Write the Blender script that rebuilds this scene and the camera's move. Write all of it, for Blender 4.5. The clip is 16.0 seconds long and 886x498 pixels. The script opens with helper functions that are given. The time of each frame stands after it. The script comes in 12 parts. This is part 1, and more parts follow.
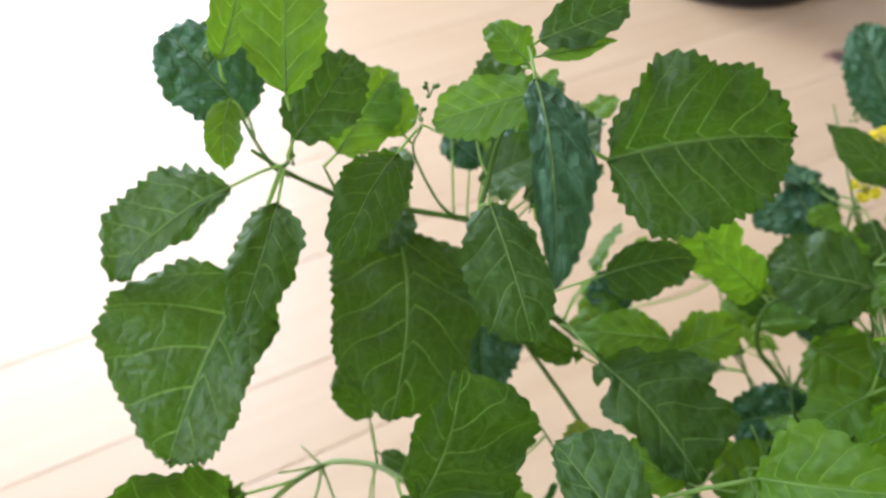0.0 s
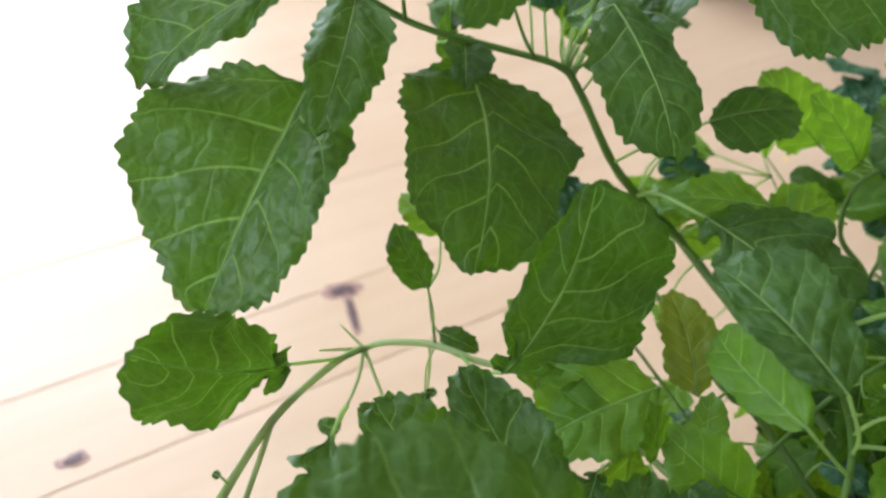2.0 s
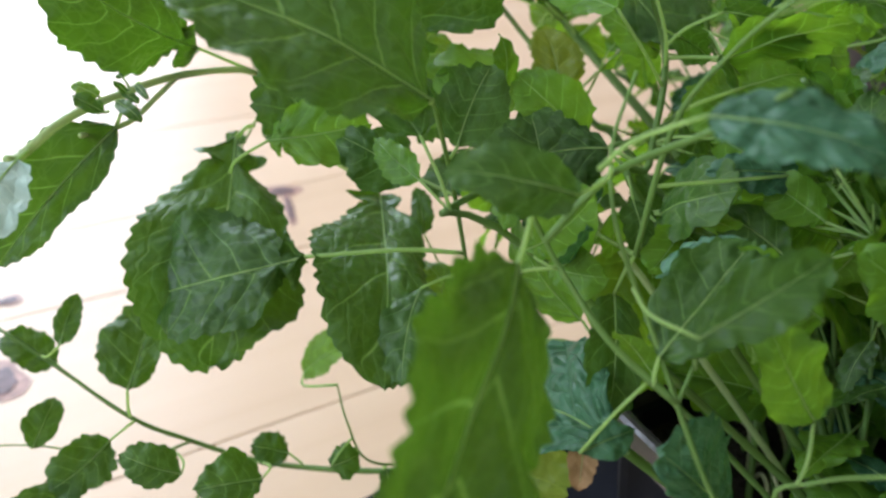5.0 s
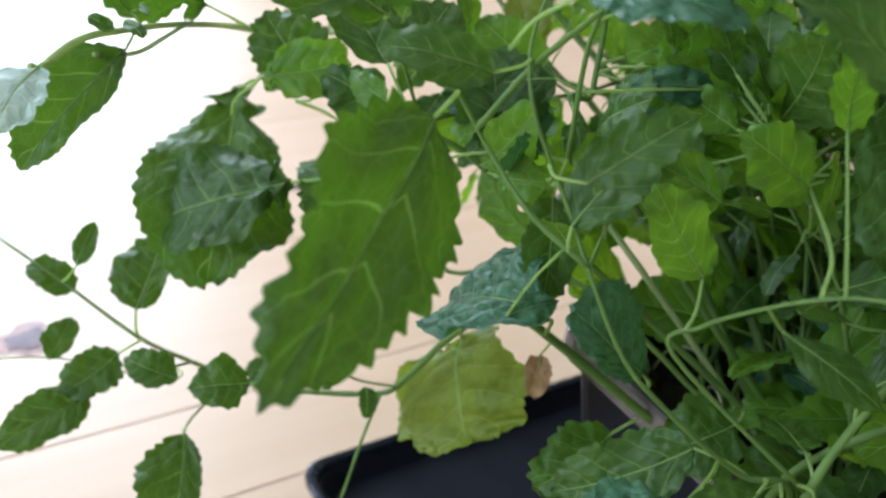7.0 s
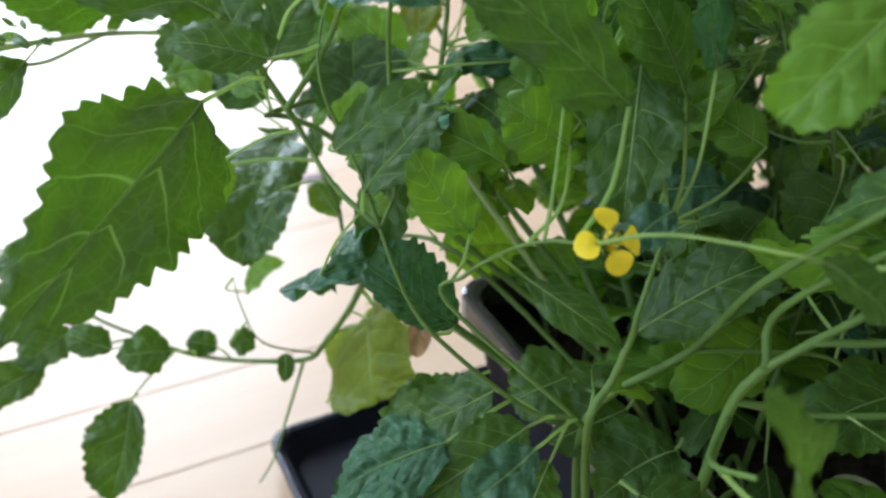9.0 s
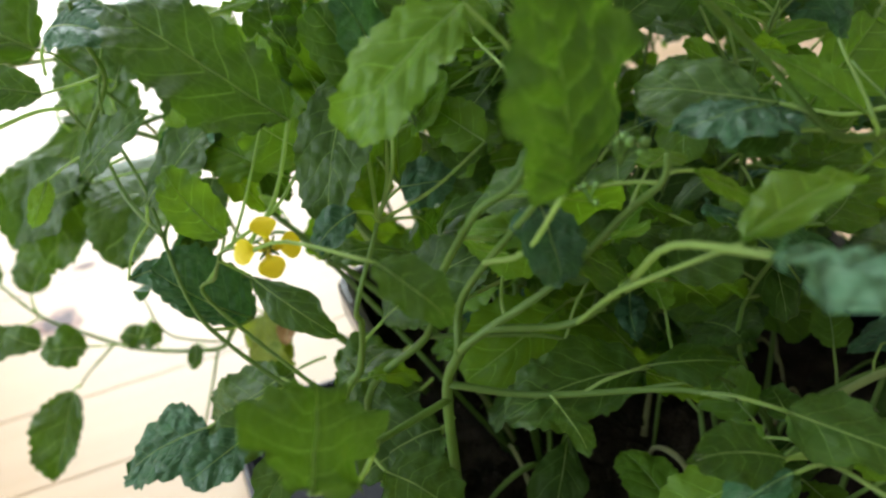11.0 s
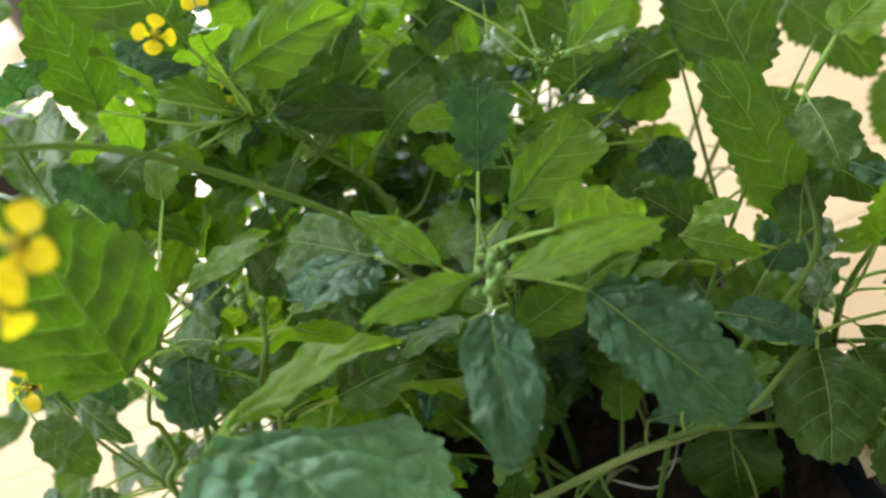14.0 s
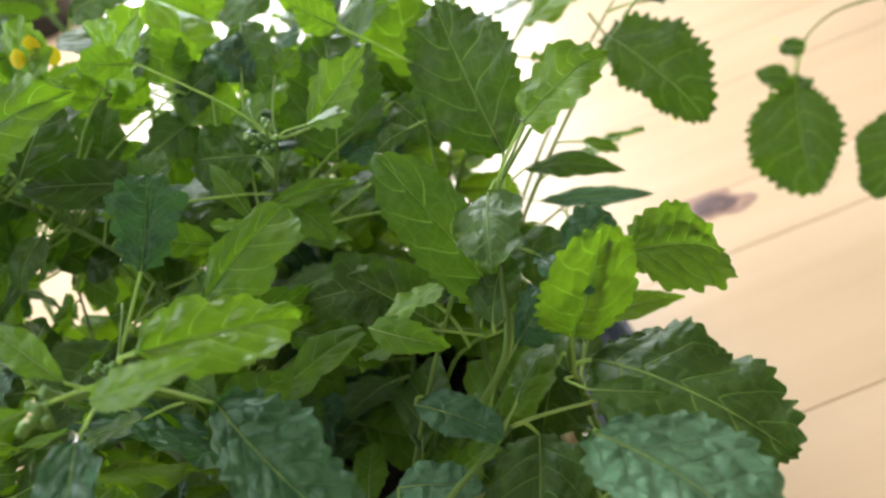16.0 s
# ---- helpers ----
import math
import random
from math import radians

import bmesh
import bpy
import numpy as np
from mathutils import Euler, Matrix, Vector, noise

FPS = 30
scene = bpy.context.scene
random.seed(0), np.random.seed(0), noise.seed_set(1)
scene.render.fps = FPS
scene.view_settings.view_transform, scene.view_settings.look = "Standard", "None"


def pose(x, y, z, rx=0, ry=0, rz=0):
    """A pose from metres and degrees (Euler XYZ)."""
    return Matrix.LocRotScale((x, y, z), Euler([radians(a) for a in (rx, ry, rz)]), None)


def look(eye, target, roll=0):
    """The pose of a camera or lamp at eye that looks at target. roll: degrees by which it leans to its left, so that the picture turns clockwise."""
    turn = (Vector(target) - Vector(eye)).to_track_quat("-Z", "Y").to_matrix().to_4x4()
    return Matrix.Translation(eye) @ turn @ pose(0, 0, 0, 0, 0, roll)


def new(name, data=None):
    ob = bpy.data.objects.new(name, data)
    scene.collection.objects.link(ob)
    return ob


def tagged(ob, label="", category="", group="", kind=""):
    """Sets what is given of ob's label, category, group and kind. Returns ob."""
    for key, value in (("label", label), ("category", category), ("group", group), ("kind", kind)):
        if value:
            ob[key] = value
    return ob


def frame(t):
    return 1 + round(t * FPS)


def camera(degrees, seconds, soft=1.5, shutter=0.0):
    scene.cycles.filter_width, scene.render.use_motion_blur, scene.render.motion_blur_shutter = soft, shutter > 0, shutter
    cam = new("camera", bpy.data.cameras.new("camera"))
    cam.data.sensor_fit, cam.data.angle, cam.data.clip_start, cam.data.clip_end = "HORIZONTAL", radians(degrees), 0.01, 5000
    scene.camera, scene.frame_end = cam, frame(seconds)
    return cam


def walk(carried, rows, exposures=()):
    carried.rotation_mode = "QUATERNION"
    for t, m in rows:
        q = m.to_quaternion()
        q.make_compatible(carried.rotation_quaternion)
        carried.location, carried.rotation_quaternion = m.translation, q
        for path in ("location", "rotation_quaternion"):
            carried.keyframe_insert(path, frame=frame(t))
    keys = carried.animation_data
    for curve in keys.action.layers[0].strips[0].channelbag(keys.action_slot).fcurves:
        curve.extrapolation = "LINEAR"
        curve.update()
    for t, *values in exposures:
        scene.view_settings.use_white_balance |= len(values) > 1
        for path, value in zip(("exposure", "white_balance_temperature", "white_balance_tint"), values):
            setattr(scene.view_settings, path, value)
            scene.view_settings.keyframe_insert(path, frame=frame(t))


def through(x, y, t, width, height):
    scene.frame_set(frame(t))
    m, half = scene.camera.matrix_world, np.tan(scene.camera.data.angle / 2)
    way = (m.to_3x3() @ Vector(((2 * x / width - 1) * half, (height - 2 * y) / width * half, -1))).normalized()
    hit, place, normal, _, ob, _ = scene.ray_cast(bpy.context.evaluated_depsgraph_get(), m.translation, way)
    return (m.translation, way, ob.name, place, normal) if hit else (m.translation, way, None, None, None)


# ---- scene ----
cam = camera(52.6, 16.0, soft=2.5)
METRES, EYE, TILT, LEAN, TURN = 0.7, 0.485, -40.0, 0.0, 0.0
ROWS = [
    (0.0, 0.0, 0.0, 0.0, -0.0, 0.0, 0.0),
    (0.5, -0.0287, 0.0271, -0.0221, -2.72, 0.27, 0.02),
    (1.0, -0.0527, 0.0437, -0.0312, -3.93, 0.96, 0.11),
    (1.5, -0.0631, 0.067, -0.0528, -5.25, 1.03, -0.67),
    (2.0, -0.0764, 0.0717, -0.0793, -6.35, 1.17, -1.53),
    (2.5, -0.0842, 0.0682, -0.1093, -7.18, 1.3, -2.18),
    (3.0, -0.0783, 0.0695, -0.1344, -7.84, 1.6, -2.74),
    (3.5, -0.0763, 0.0582, -0.1628, -8.46, 2.78, -2.99),
    (4.0, -0.0649, 0.0432, -0.1903, -8.05, 4.0, -3.1),
    (4.5, -0.0548, 0.0349, -0.2154, -8.35, 4.95, -3.52),
    (5.0, -0.0362, 0.0292, -0.2455, -8.34, 5.77, -3.48),
    (7.5, 0.0167, -0.0224, -0.3125, -4.21, 8.67, -5.02),
    (8.0, 0.0486, -0.0368, -0.3158, -2.12, 8.53, -4.96),
    (8.5, 0.0767, -0.0495, -0.3115, 0.03, 8.24, -4.42),
    (9.0, 0.1077, -0.0506, -0.3114, 1.37, 7.57, -3.37),
    (9.5, 0.142, -0.0555, -0.3088, 2.19, 6.8, -1.91),
    (12.0, 0.3277, -0.0703, -0.2902, 15.72, 4.59, -0.55),
    (12.5, 0.3588, -0.0706, -0.2801, 17.95, 4.41, -0.21),
    (13.0, 0.3829, -0.0713, -0.2672, 20.3, 4.19, -0.15),
    (13.5, 0.411, -0.0597, -0.2549, 21.73, 3.38, 0.85),
    (14.0, 0.4366, -0.0531, -0.2428, 22.77, 2.9, 2.47),
    (14.5, 0.4723, -0.0377, -0.2285, 23.62, 2.52, 3.94),
    (15.0, 0.5083, -0.0196, -0.2215, 23.49, 2.16, 5.23),
    (15.5, 0.5333, -0.0047, -0.219, 23.63, 1.94, 5.76),
    (16.0, 0.55, 0.0008, -0.2115, 24.49, 2.46, 2.87),
]
walk(cam, [(t, pose(0, 0, EYE, TILT, LEAN, TURN) @ pose(METRES * x, METRES * y, METRES * z, 90 + pitch, roll, yaw)) for t, x, y, z, yaw, pitch, roll in ROWS],
     exposures=[(0.0, 0.17, 5800, 10), (5.0, 0.25, 5700, 10), (7.5, 0.22, 5500, 10), (9.5, 0.24, 5600, 9), (12.0, 0.38, 6700, 1), (14.0, 0.84, 6500, 3), (16.0, 0.78, 6500, 6)])

cam.data.dof.use_dof = True
cam.data.dof.focus_distance = 0.235
cam.data.dof.aperture_fstop = 13.0

# ---- light: daylight through one tall window, ahead on the left, plus an added fill ----
world = bpy.data.worlds.new("daylight")
scene.world = world
world.use_nodes = True
wn = world.node_tree.nodes
sky = wn.new("ShaderNodeTexSky")
sky.sky_type = "NISHITA"
sky.sun_disc = False
sky.sun_elevation, sky.sun_rotation = radians(42), radians(200)
wn["Background"].inputs["Strength"].default_value = 0.12
world.node_tree.links.new(sky.outputs["Color"], wn["Background"].inputs["Color"])

WIN_X0, WIN_X1, WIN_Z0, WIN_Z1, WALL_Y = -2.05, -0.50, 0.12, 2.4, 2.3
SIDE_Y0, SIDE_Y1, WALL_X = -1.8, 0.5, -2.8


def daylight(size, power, at, target):
    lamp_data = bpy.data.lights.new("window_daylight", "AREA")
    lamp_data.shape, lamp_data.size, lamp_data.size_y = "RECTANGLE", size, WIN_Z1 - WIN_Z0
    lamp_data.energy, lamp_data.color = power, (0.905, 0.945, 1.0)
    new("window_daylight", lamp_data).matrix_world = look(at, target)


MID_Z = (WIN_Z0 + WIN_Z1) / 2
daylight(WIN_X1 - WIN_X0, 105.0, ((WIN_X0 + WIN_X1) / 2, WALL_Y - 0.02, MID_Z), ((WIN_X0 + WIN_X1) / 2 + 0.3, 0, MID_Z - 0.6))
# Fill lamp: an unseen west opening added to brighten the leaves' near sides.
daylight(SIDE_Y1 - SIDE_Y0, 95.0, (WALL_X + 0.02, (SIDE_Y0 + SIDE_Y1) / 2, MID_Z), (0, (SIDE_Y0 + SIDE_Y1) / 2 + 0.3, MID_Z - 0.6))


# ---- materials ----
def material(name):
    m = bpy.data.materials.new(name)
    m.use_nodes = True
    n = m.node_tree.nodes
    return m, n, m.node_tree.links, n["Principled BSDF"]


def ramp(n, stops):
    r = n.new("ShaderNodeValToRGB")
    r.color_ramp.elements[0].position, r.color_ramp.elements[0].color = stops[0][0], (*stops[0][1], 1)
    r.color_ramp.elements[1].position, r.color_ramp.elements[1].color = stops[-1][0], (*stops[-1][1], 1)
    for p, c in stops[1:-1]:
        r.color_ramp.elements.new(p).color = (*c, 1)
    return r


def noise_tex(n, l, coord, scale, detail=4.0, rough=0.55):
    t = n.new("ShaderNodeTexNoise")
    t.inputs["Scale"].default_value, t.inputs["Detail"].default_value, t.inputs["Roughness"].default_value = scale, detail, rough
    l.new(coord, t.inputs["Vector"])
    return t


def plain(name, color, rough=0.5, spec=0.5, spread=0.25, scale=60.0, bump=0.1, dist=0.001):
    m, n, l, p = material(name)
    tc = n.new("ShaderNodeTexCoord")
    t = noise_tex(n, l, tc.outputs["Object"], scale)
    lo, hi = [c * (1 - spread) for c in color], [min(1, c * (1 + spread)) for c in color]
    r = ramp(n, [(0.3, lo), (0.7, hi)])
    l.new(t.outputs["Fac"], r.inputs["Fac"])
    l.new(r.outputs["Color"], p.inputs["Base Color"])
    p.inputs["Roughness"].default_value = rough
    p.inputs["Specular IOR Level"].default_value = spec
    b = n.new("ShaderNodeBump")
    b.inputs["Strength"].default_value, b.inputs["Distance"].default_value = bump, dist
    t2 = noise_tex(n, l, tc.outputs["Object"], scale * 5)
    l.new(t2.outputs["Fac"], b.inputs["Height"])
    l.new(b.outputs["Normal"], p.inputs["Normal"])
    return m


def leaf_material(name, dark, light, vein, glow, through, rough, bump, veins=1.0, relief=190.0):
    """Leaf tissue: blotches, side veins along the blade's own u and v, a net of fine veins, and light that passes through."""
    m, n, l, p = material(name)
    tc, info = n.new("ShaderNodeTexCoord"), n.new("ShaderNodeObjectInfo")

    def calc(op, a, b=0.0, c=0.0):
        q = n.new("ShaderNodeMath")
        q.operation = op
        for k, value in enumerate((a, b, c)):
            if isinstance(value, (int, float)):
                q.inputs[k].default_value = value
            else:
                l.new(value, q.inputs[k])
        return q.outputs["Value"]

    def fade(value, far, near):
        q = n.new("ShaderNodeMapRange")
        q.interpolation_type = "SMOOTHSTEP"
        l.new(value, q.inputs["Value"])
        q.inputs["From Min"].default_value, q.inputs["From Max"].default_value = near, far
        q.inputs["To Min"].default_value, q.inputs["To Max"].default_value = 1.0, 0.0
        return q.outputs["Result"]

    def blend(f, a, b, kind="MIX"):
        q = n.new("ShaderNodeMix")
        q.data_type, q.blend_type = "RGBA", kind
        for key, value in (("Factor", f), ("A", a), ("B", b)):
            if isinstance(value, tuple):
                q.inputs[key].default_value = (*value, 1)
            elif isinstance(value, float):
                q.inputs[key].default_value = value
            else:
                l.new(value, q.inputs[key])
        return q.outputs["Result"]

    big = noise_tex(n, l, tc.outputs["Object"], 55.0, 3.0)
    fine = noise_tex(n, l, tc.outputs["Object"], 420.0, 4.0)
    cells = n.new("ShaderNodeTexVoronoi")
    cells.feature = "DISTANCE_TO_EDGE"
    cells.inputs["Scale"].default_value = 210.0
    warp = n.new("ShaderNodeVectorMath")
    warp.operation = "MULTIPLY_ADD"
    l.new(big.outputs["Color"], warp.inputs[0])
    warp.inputs[1].default_value = (0.004, 0.004, 0.004)
    l.new(tc.outputs["Object"], warp.inputs[2])
    l.new(warp.outputs["Vector"], cells.inputs["Vector"])
    pads = n.new("ShaderNodeTexVoronoi")
    pads.feature = "DISTANCE_TO_EDGE"
    pads.inputs["Scale"].default_value = relief
    l.new(warp.outputs["Vector"], pads.inputs["Vector"])

    uv = n.new("ShaderNodeSeparateXYZ")
    l.new(tc.outputs["UV"], uv.inputs["Vector"])
    across = calc("ABSOLUTE", calc("MULTIPLY_ADD", uv.outputs["Y"], 2.0, -1.0))
    lattice, grid = n.new("ShaderNodeUVMap"), n.new("ShaderNodeSeparateXYZ")
    lattice.uv_map = "cells"
    l.new(lattice.outputs["UV"], grid.inputs["Vector"])
    q = grid.outputs["X"]
    off = calc("ABSOLUTE", calc("SUBTRACT", q, calc("ROUND", q)))
    side = fade(calc("MULTIPLY_ADD", across, 0.03, off), 0.055, 0.014)
    rung = calc("MULTIPLY_ADD", calc("FLOOR", q), 0.61, grid.outputs["Y"])
    cross = fade(calc("ABSOLUTE", calc("SUBTRACT", rung, calc("ROUND", rung))), 0.07, 0.015)
    mid = fade(calc("MULTIPLY_ADD", uv.outputs["X"], 0.015, across), 0.04, 0.015)
    net = calc("MULTIPLY", fade(cells.outputs["Distance"], 0.08, 0.02), 0.16)
    ribs = calc("MULTIPLY", calc("MAXIMUM", calc("MAXIMUM", mid, calc("MULTIPLY", side, 0.8)), calc("MAXIMUM", calc("MULTIPLY", cross, 0.17), net)), veins)

    r = ramp(n, [(0.35, dark), (0.85, light)])
    l.new(calc("MULTIPLY_ADD", info.outputs["Random"], 0.35, big.outputs["Fac"]), r.inputs["Fac"])
    l.new(blend(ribs, r.outputs["Color"], vein), p.inputs["Base Color"])
    p.inputs["Roughness"].default_value = rough
    p.inputs["Specular IOR Level"].default_value = 0.25
    bm = n.new("ShaderNodeBump")
    bm.inputs["Strength"].default_value, bm.inputs["Distance"].default_value = bump, 0.3 / relief
    lumps = calc("MULTIPLY_ADD", fine.outputs["Fac"], 0.25, calc("SUBTRACT", 1.0, fade(pads.outputs["Distance"], 0.38, 0.0)))
    sunk = calc("MAXIMUM", calc("MAXIMUM", side, mid), calc("MULTIPLY", cross, 0.6))
    l.new(calc("MULTIPLY_ADD", sunk, -1.2 * veins, lumps), bm.inputs["Height"])
    l.new(bm.outputs["Normal"], p.inputs["Normal"])
    tr = n.new("ShaderNodeBsdfTranslucent")
    spot = ramp(n, [(0.3, (0.7, 0.75, 0.6)), (0.7, (1, 1, 1))])
    l.new(big.outputs["Fac"], spot.inputs["Fac"])
    bright = tuple(min(1.0, 1.7 * c + 0.05) for c in glow)
    main = calc("MULTIPLY", calc("MAXIMUM", mid, calc("MULTIPLY_ADD", cross, 0.06, calc("MULTIPLY", side, 0.8))), veins)
    l.new(blend(main, blend(0.6, glow, spot.outputs["Color"], "MULTIPLY"), bright), tr.inputs["Color"])
    ms = n.new("ShaderNodeMixShader")
    ms.inputs["Fac"].default_value = through
    l.new(p.outputs["BSDF"], ms.inputs[1])
    l.new(tr.outputs["BSDF"], ms.inputs[2])
    l.new(ms.outputs["Shader"], n["Material Output"].inputs["Surface"])
    return m


GREEN = leaf_material("mature_leaf", (0.018, 0.050, 0.006), (0.039, 0.090, 0.011), (0.14, 0.24, 0.05), (0.145, 0.31, 0.010), 0.24, 0.42, 0.3, 1.0)
YOUNG = leaf_material("young_leaf", (0.048, 0.120, 0.008), (0.092, 0.195, 0.014), (0.20, 0.36, 0.05), (0.27, 0.50, 0.016), 0.42, 0.42, 0.25)
# Blue-green leaf; part of the blue is sky sheen put into the base.
BLUISH = leaf_material("blue_sheen_leaf", (0.019, 0.066, 0.026), (0.043, 0.116, 0.052), (0.17, 0.30, 0.16), (0.09, 0.24, 0.035), 0.20, 0.38, 0.7, 0.8, relief=150.0)
PALE = leaf_material("pale_leaf", (0.070, 0.175, 0.092), (0.120, 0.255, 0.140), (0.28, 0.42, 0.28), (0.17, 0.36, 0.14), 0.25, 0.42, 0.9, 0.8, relief=150.0)
# Pale leaf underside, whitened further: the sky's sheen is in the colour.
SHEENPALE = leaf_material("sheen_pale_underside", (0.28, 0.40, 0.31), (0.40, 0.51, 0.42), (0.50, 0.60, 0.50), (0.35, 0.50, 0.30), 0.25, 0.45, 0.4)
YELLOW = leaf_material("yellowing_leaf", (0.080, 0.130, 0.010), (0.145, 0.20, 0.015), (0.21, 0.27, 0.04), (0.29, 0.38, 0.02), 0.40, 0.5, 0.35)
VEIN = leaf_material("leaf_vein", (0.21, 0.32, 0.10), (0.30, 0.42, 0.16), (0.3, 0.42, 0.16), (0.62, 0.78, 0.30), 0.6, 0.45, 0.1, 0.0)
DRY = leaf_material("withered_leaf", (0.22, 0.12, 0.05), (0.36, 0.22, 0.10), (0.40, 0.27, 0.14), (0.45, 0.26, 0.10), 0.25, 0.7, 0.4)
STALK = leaf_material("stem_skin", (0.085, 0.155, 0.032), (0.145, 0.240, 0.060), (0.2, 0.3, 0.1), (0.38, 0.54, 0.13), 0.36, 0.42, 0.1, 0.0)
PETAL = leaf_material("petal", (0.80, 0.60, 0.015), (0.88, 0.73, 0.03), (0.8, 0.62, 0.02), (0.90, 0.78, 0.02), 0.35, 0.5, 0.1, 0.0)
# Paler copy of the stem skin: light from above put into the colour.
LITSTALK = leaf_material("lit_stem_skin", (0.24, 0.32, 0.12), (0.34, 0.43, 0.18), (0.4, 0.5, 0.2), (0.66, 0.76, 0.36), 0.42, 0.42, 0.1, 0.0)
STAMEN = plain("stamen", (0.50, 0.46, 0.05), 0.5, 0.3, 0.3, 300.0)
BUD = plain("flower_bud", (0.11, 0.22, 0.04), 0.5, 0.4, 0.3, 300.0)
PLASTIC = plain("black_plastic", (0.008, 0.009, 0.013), 0.5, 0.12, 0.3, 40.0, 0.15)
RIMPLASTIC = plain("glossy_black_plastic", (0.012, 0.014, 0.022), 0.22, 0.5, 0.3, 40.0, 0.15)
CLEARRIM = plain("smoky_plastic_rim", (0.065, 0.056, 0.05), 0.16, 0.6, 0.4, 50.0, 0.2)
SOIL = plain("potting_soil", (0.03, 0.022, 0.016), 0.95, 0.2, 0.6, 120.0, 1.0, 0.004)
# Unseen ceiling and walls: tones chosen for the light they bounce.
CEILING = plain("ceiling_bounce_white", (0.80, 0.79, 0.84), 0.8, 0.3, 0.03, 8.0, 0.1)
WALL = plain("wall_bounce_grey", (0.42, 0.41, 0.39), 0.8, 0.3, 0.03, 8.0, 0.1)
DARKTHING = plain("black_glaze", (0.012, 0.012, 0.014), 0.4, 0.5, 0.3, 30.0)
KNOTWOOD = plain("pine_knot", (0.10, 0.055, 0.05), 0.45, 0.4, 0.5, 220.0)
KNOTRIM = plain("pine_knot_ring", (0.33, 0.19, 0.14), 0.45, 0.4, 0.4, 160.0)

PINE, n, l, p = material("lacquered_pine")
tc, info = n.new("ShaderNodeTexCoord"), n.new("ShaderNodeObjectInfo")
shift = n.new("ShaderNodeVectorMath")
shift.operation = "MULTIPLY_ADD"
l.new(info.outputs["Random"], shift.inputs[0])
shift.inputs[1].default_value = (7.0, 3.0, 5.0)
l.new(tc.outputs["Object"], shift.inputs[2])
stretch = n.new("ShaderNodeMapping")
stretch.inputs["Scale"].default_value = (1.3, 26.0, 10.0)
l.new(shift.outputs["Vector"], stretch.inputs["Vector"])
grain = noise_tex(n, l, stretch.outputs["Vector"], 1.6, 6.0, 0.6)
broad = noise_tex(n, l, shift.outputs["Vector"], 3.0, 3.0)
col = ramp(n, [(0.2, (0.57, 0.400, 0.245)), (0.5, (0.62, 0.450, 0.288)), (0.8, (0.66, 0.490, 0.325))])
l.new(grain.outputs["Fac"], col.inputs["Fac"])
cast = ramp(n, [(0.3, (0.90, 0.87, 0.82)), (0.7, (1.0, 1.0, 1.0))])
l.new(broad.outputs["Fac"], cast.inputs["Fac"])
mul = n.new("ShaderNodeMix")
mul.data_type, mul.blend_type = "RGBA", "MULTIPLY"
mul.inputs["Factor"].default_value = 1.0
l.new(col.outputs["Color"], mul.inputs["A"])
l.new(cast.outputs["Color"], mul.inputs["B"])
l.new(mul.outputs["Result"], p.inputs["Base Color"])
p.inputs["Roughness"].default_value = 0.36
p.inputs["Specular IOR Level"].default_value = 0.5
bump = n.new("ShaderNodeBump")
bump.inputs["Strength"].default_value, bump.inputs["Distance"].default_value = 0.12, 0.0006
l.new(grain.outputs["Fac"], bump.inputs["Height"])
l.new(bump.outputs["Normal"], p.inputs["Normal"])


# ---- helpers for things ----
def mesh_of(name, verts, faces, mat, smooth=True):
    me = bpy.data.meshes.new(name)
    me.from_pydata([tuple(v) for v in verts], [], faces)
    me.materials.append(mat)
    if smooth:
        me.polygons.foreach_set("use_smooth", [True] * len(me.polygons))
    me.update()
    return me


def part_mesh(name, me, parent, m=None, label=""):
    ob = new(name, me)
    ob.parent = parent
    ob.matrix_basis = m if m is not None else Matrix()
    return tagged(ob, label)


def part(name, bm, mat, parent, label="", m=None):
    me = bpy.data.meshes.new(name)
    bm.to_mesh(me)
    bm.free()
    me.materials.append(mat)
    return part_mesh(name, me, parent, m, label)


def box(name, lo, hi, mat, parent=None, bevel=0.0):
    bm = bmesh.new()
    bmesh.ops.create_cube(bm, size=1.0)
    for v in bm.verts:
        v.co = [lo[i] + (v.co[i] + 0.5) * (hi[i] - lo[i]) for i in range(3)]
    if bevel:
        bmesh.ops.bevel(bm, geom=bm.edges[:], offset=bevel, segments=2, affect="EDGES")
    return part(name, bm, mat, parent)


def spline(points, steps):
    """A smooth line through the points (Catmull-Rom)."""
    p = [Vector(q) for q in points]
    p = [p[0] * 2 - p[1]] + p + [p[-1] * 2 - p[-2]]
    out = []
    for i in range(1, len(p) - 2):
        a, b, c, d = p[i - 1], p[i], p[i + 1], p[i + 2]
        for k in range(steps):
            t = k / steps
            out.append(0.5 * ((2 * b) + (c - a) * t + (2 * a - 5 * b + 4 * c - d) * t * t + (3 * b - a - 3 * c + d) * t ** 3))
    return out + [p[-2]]


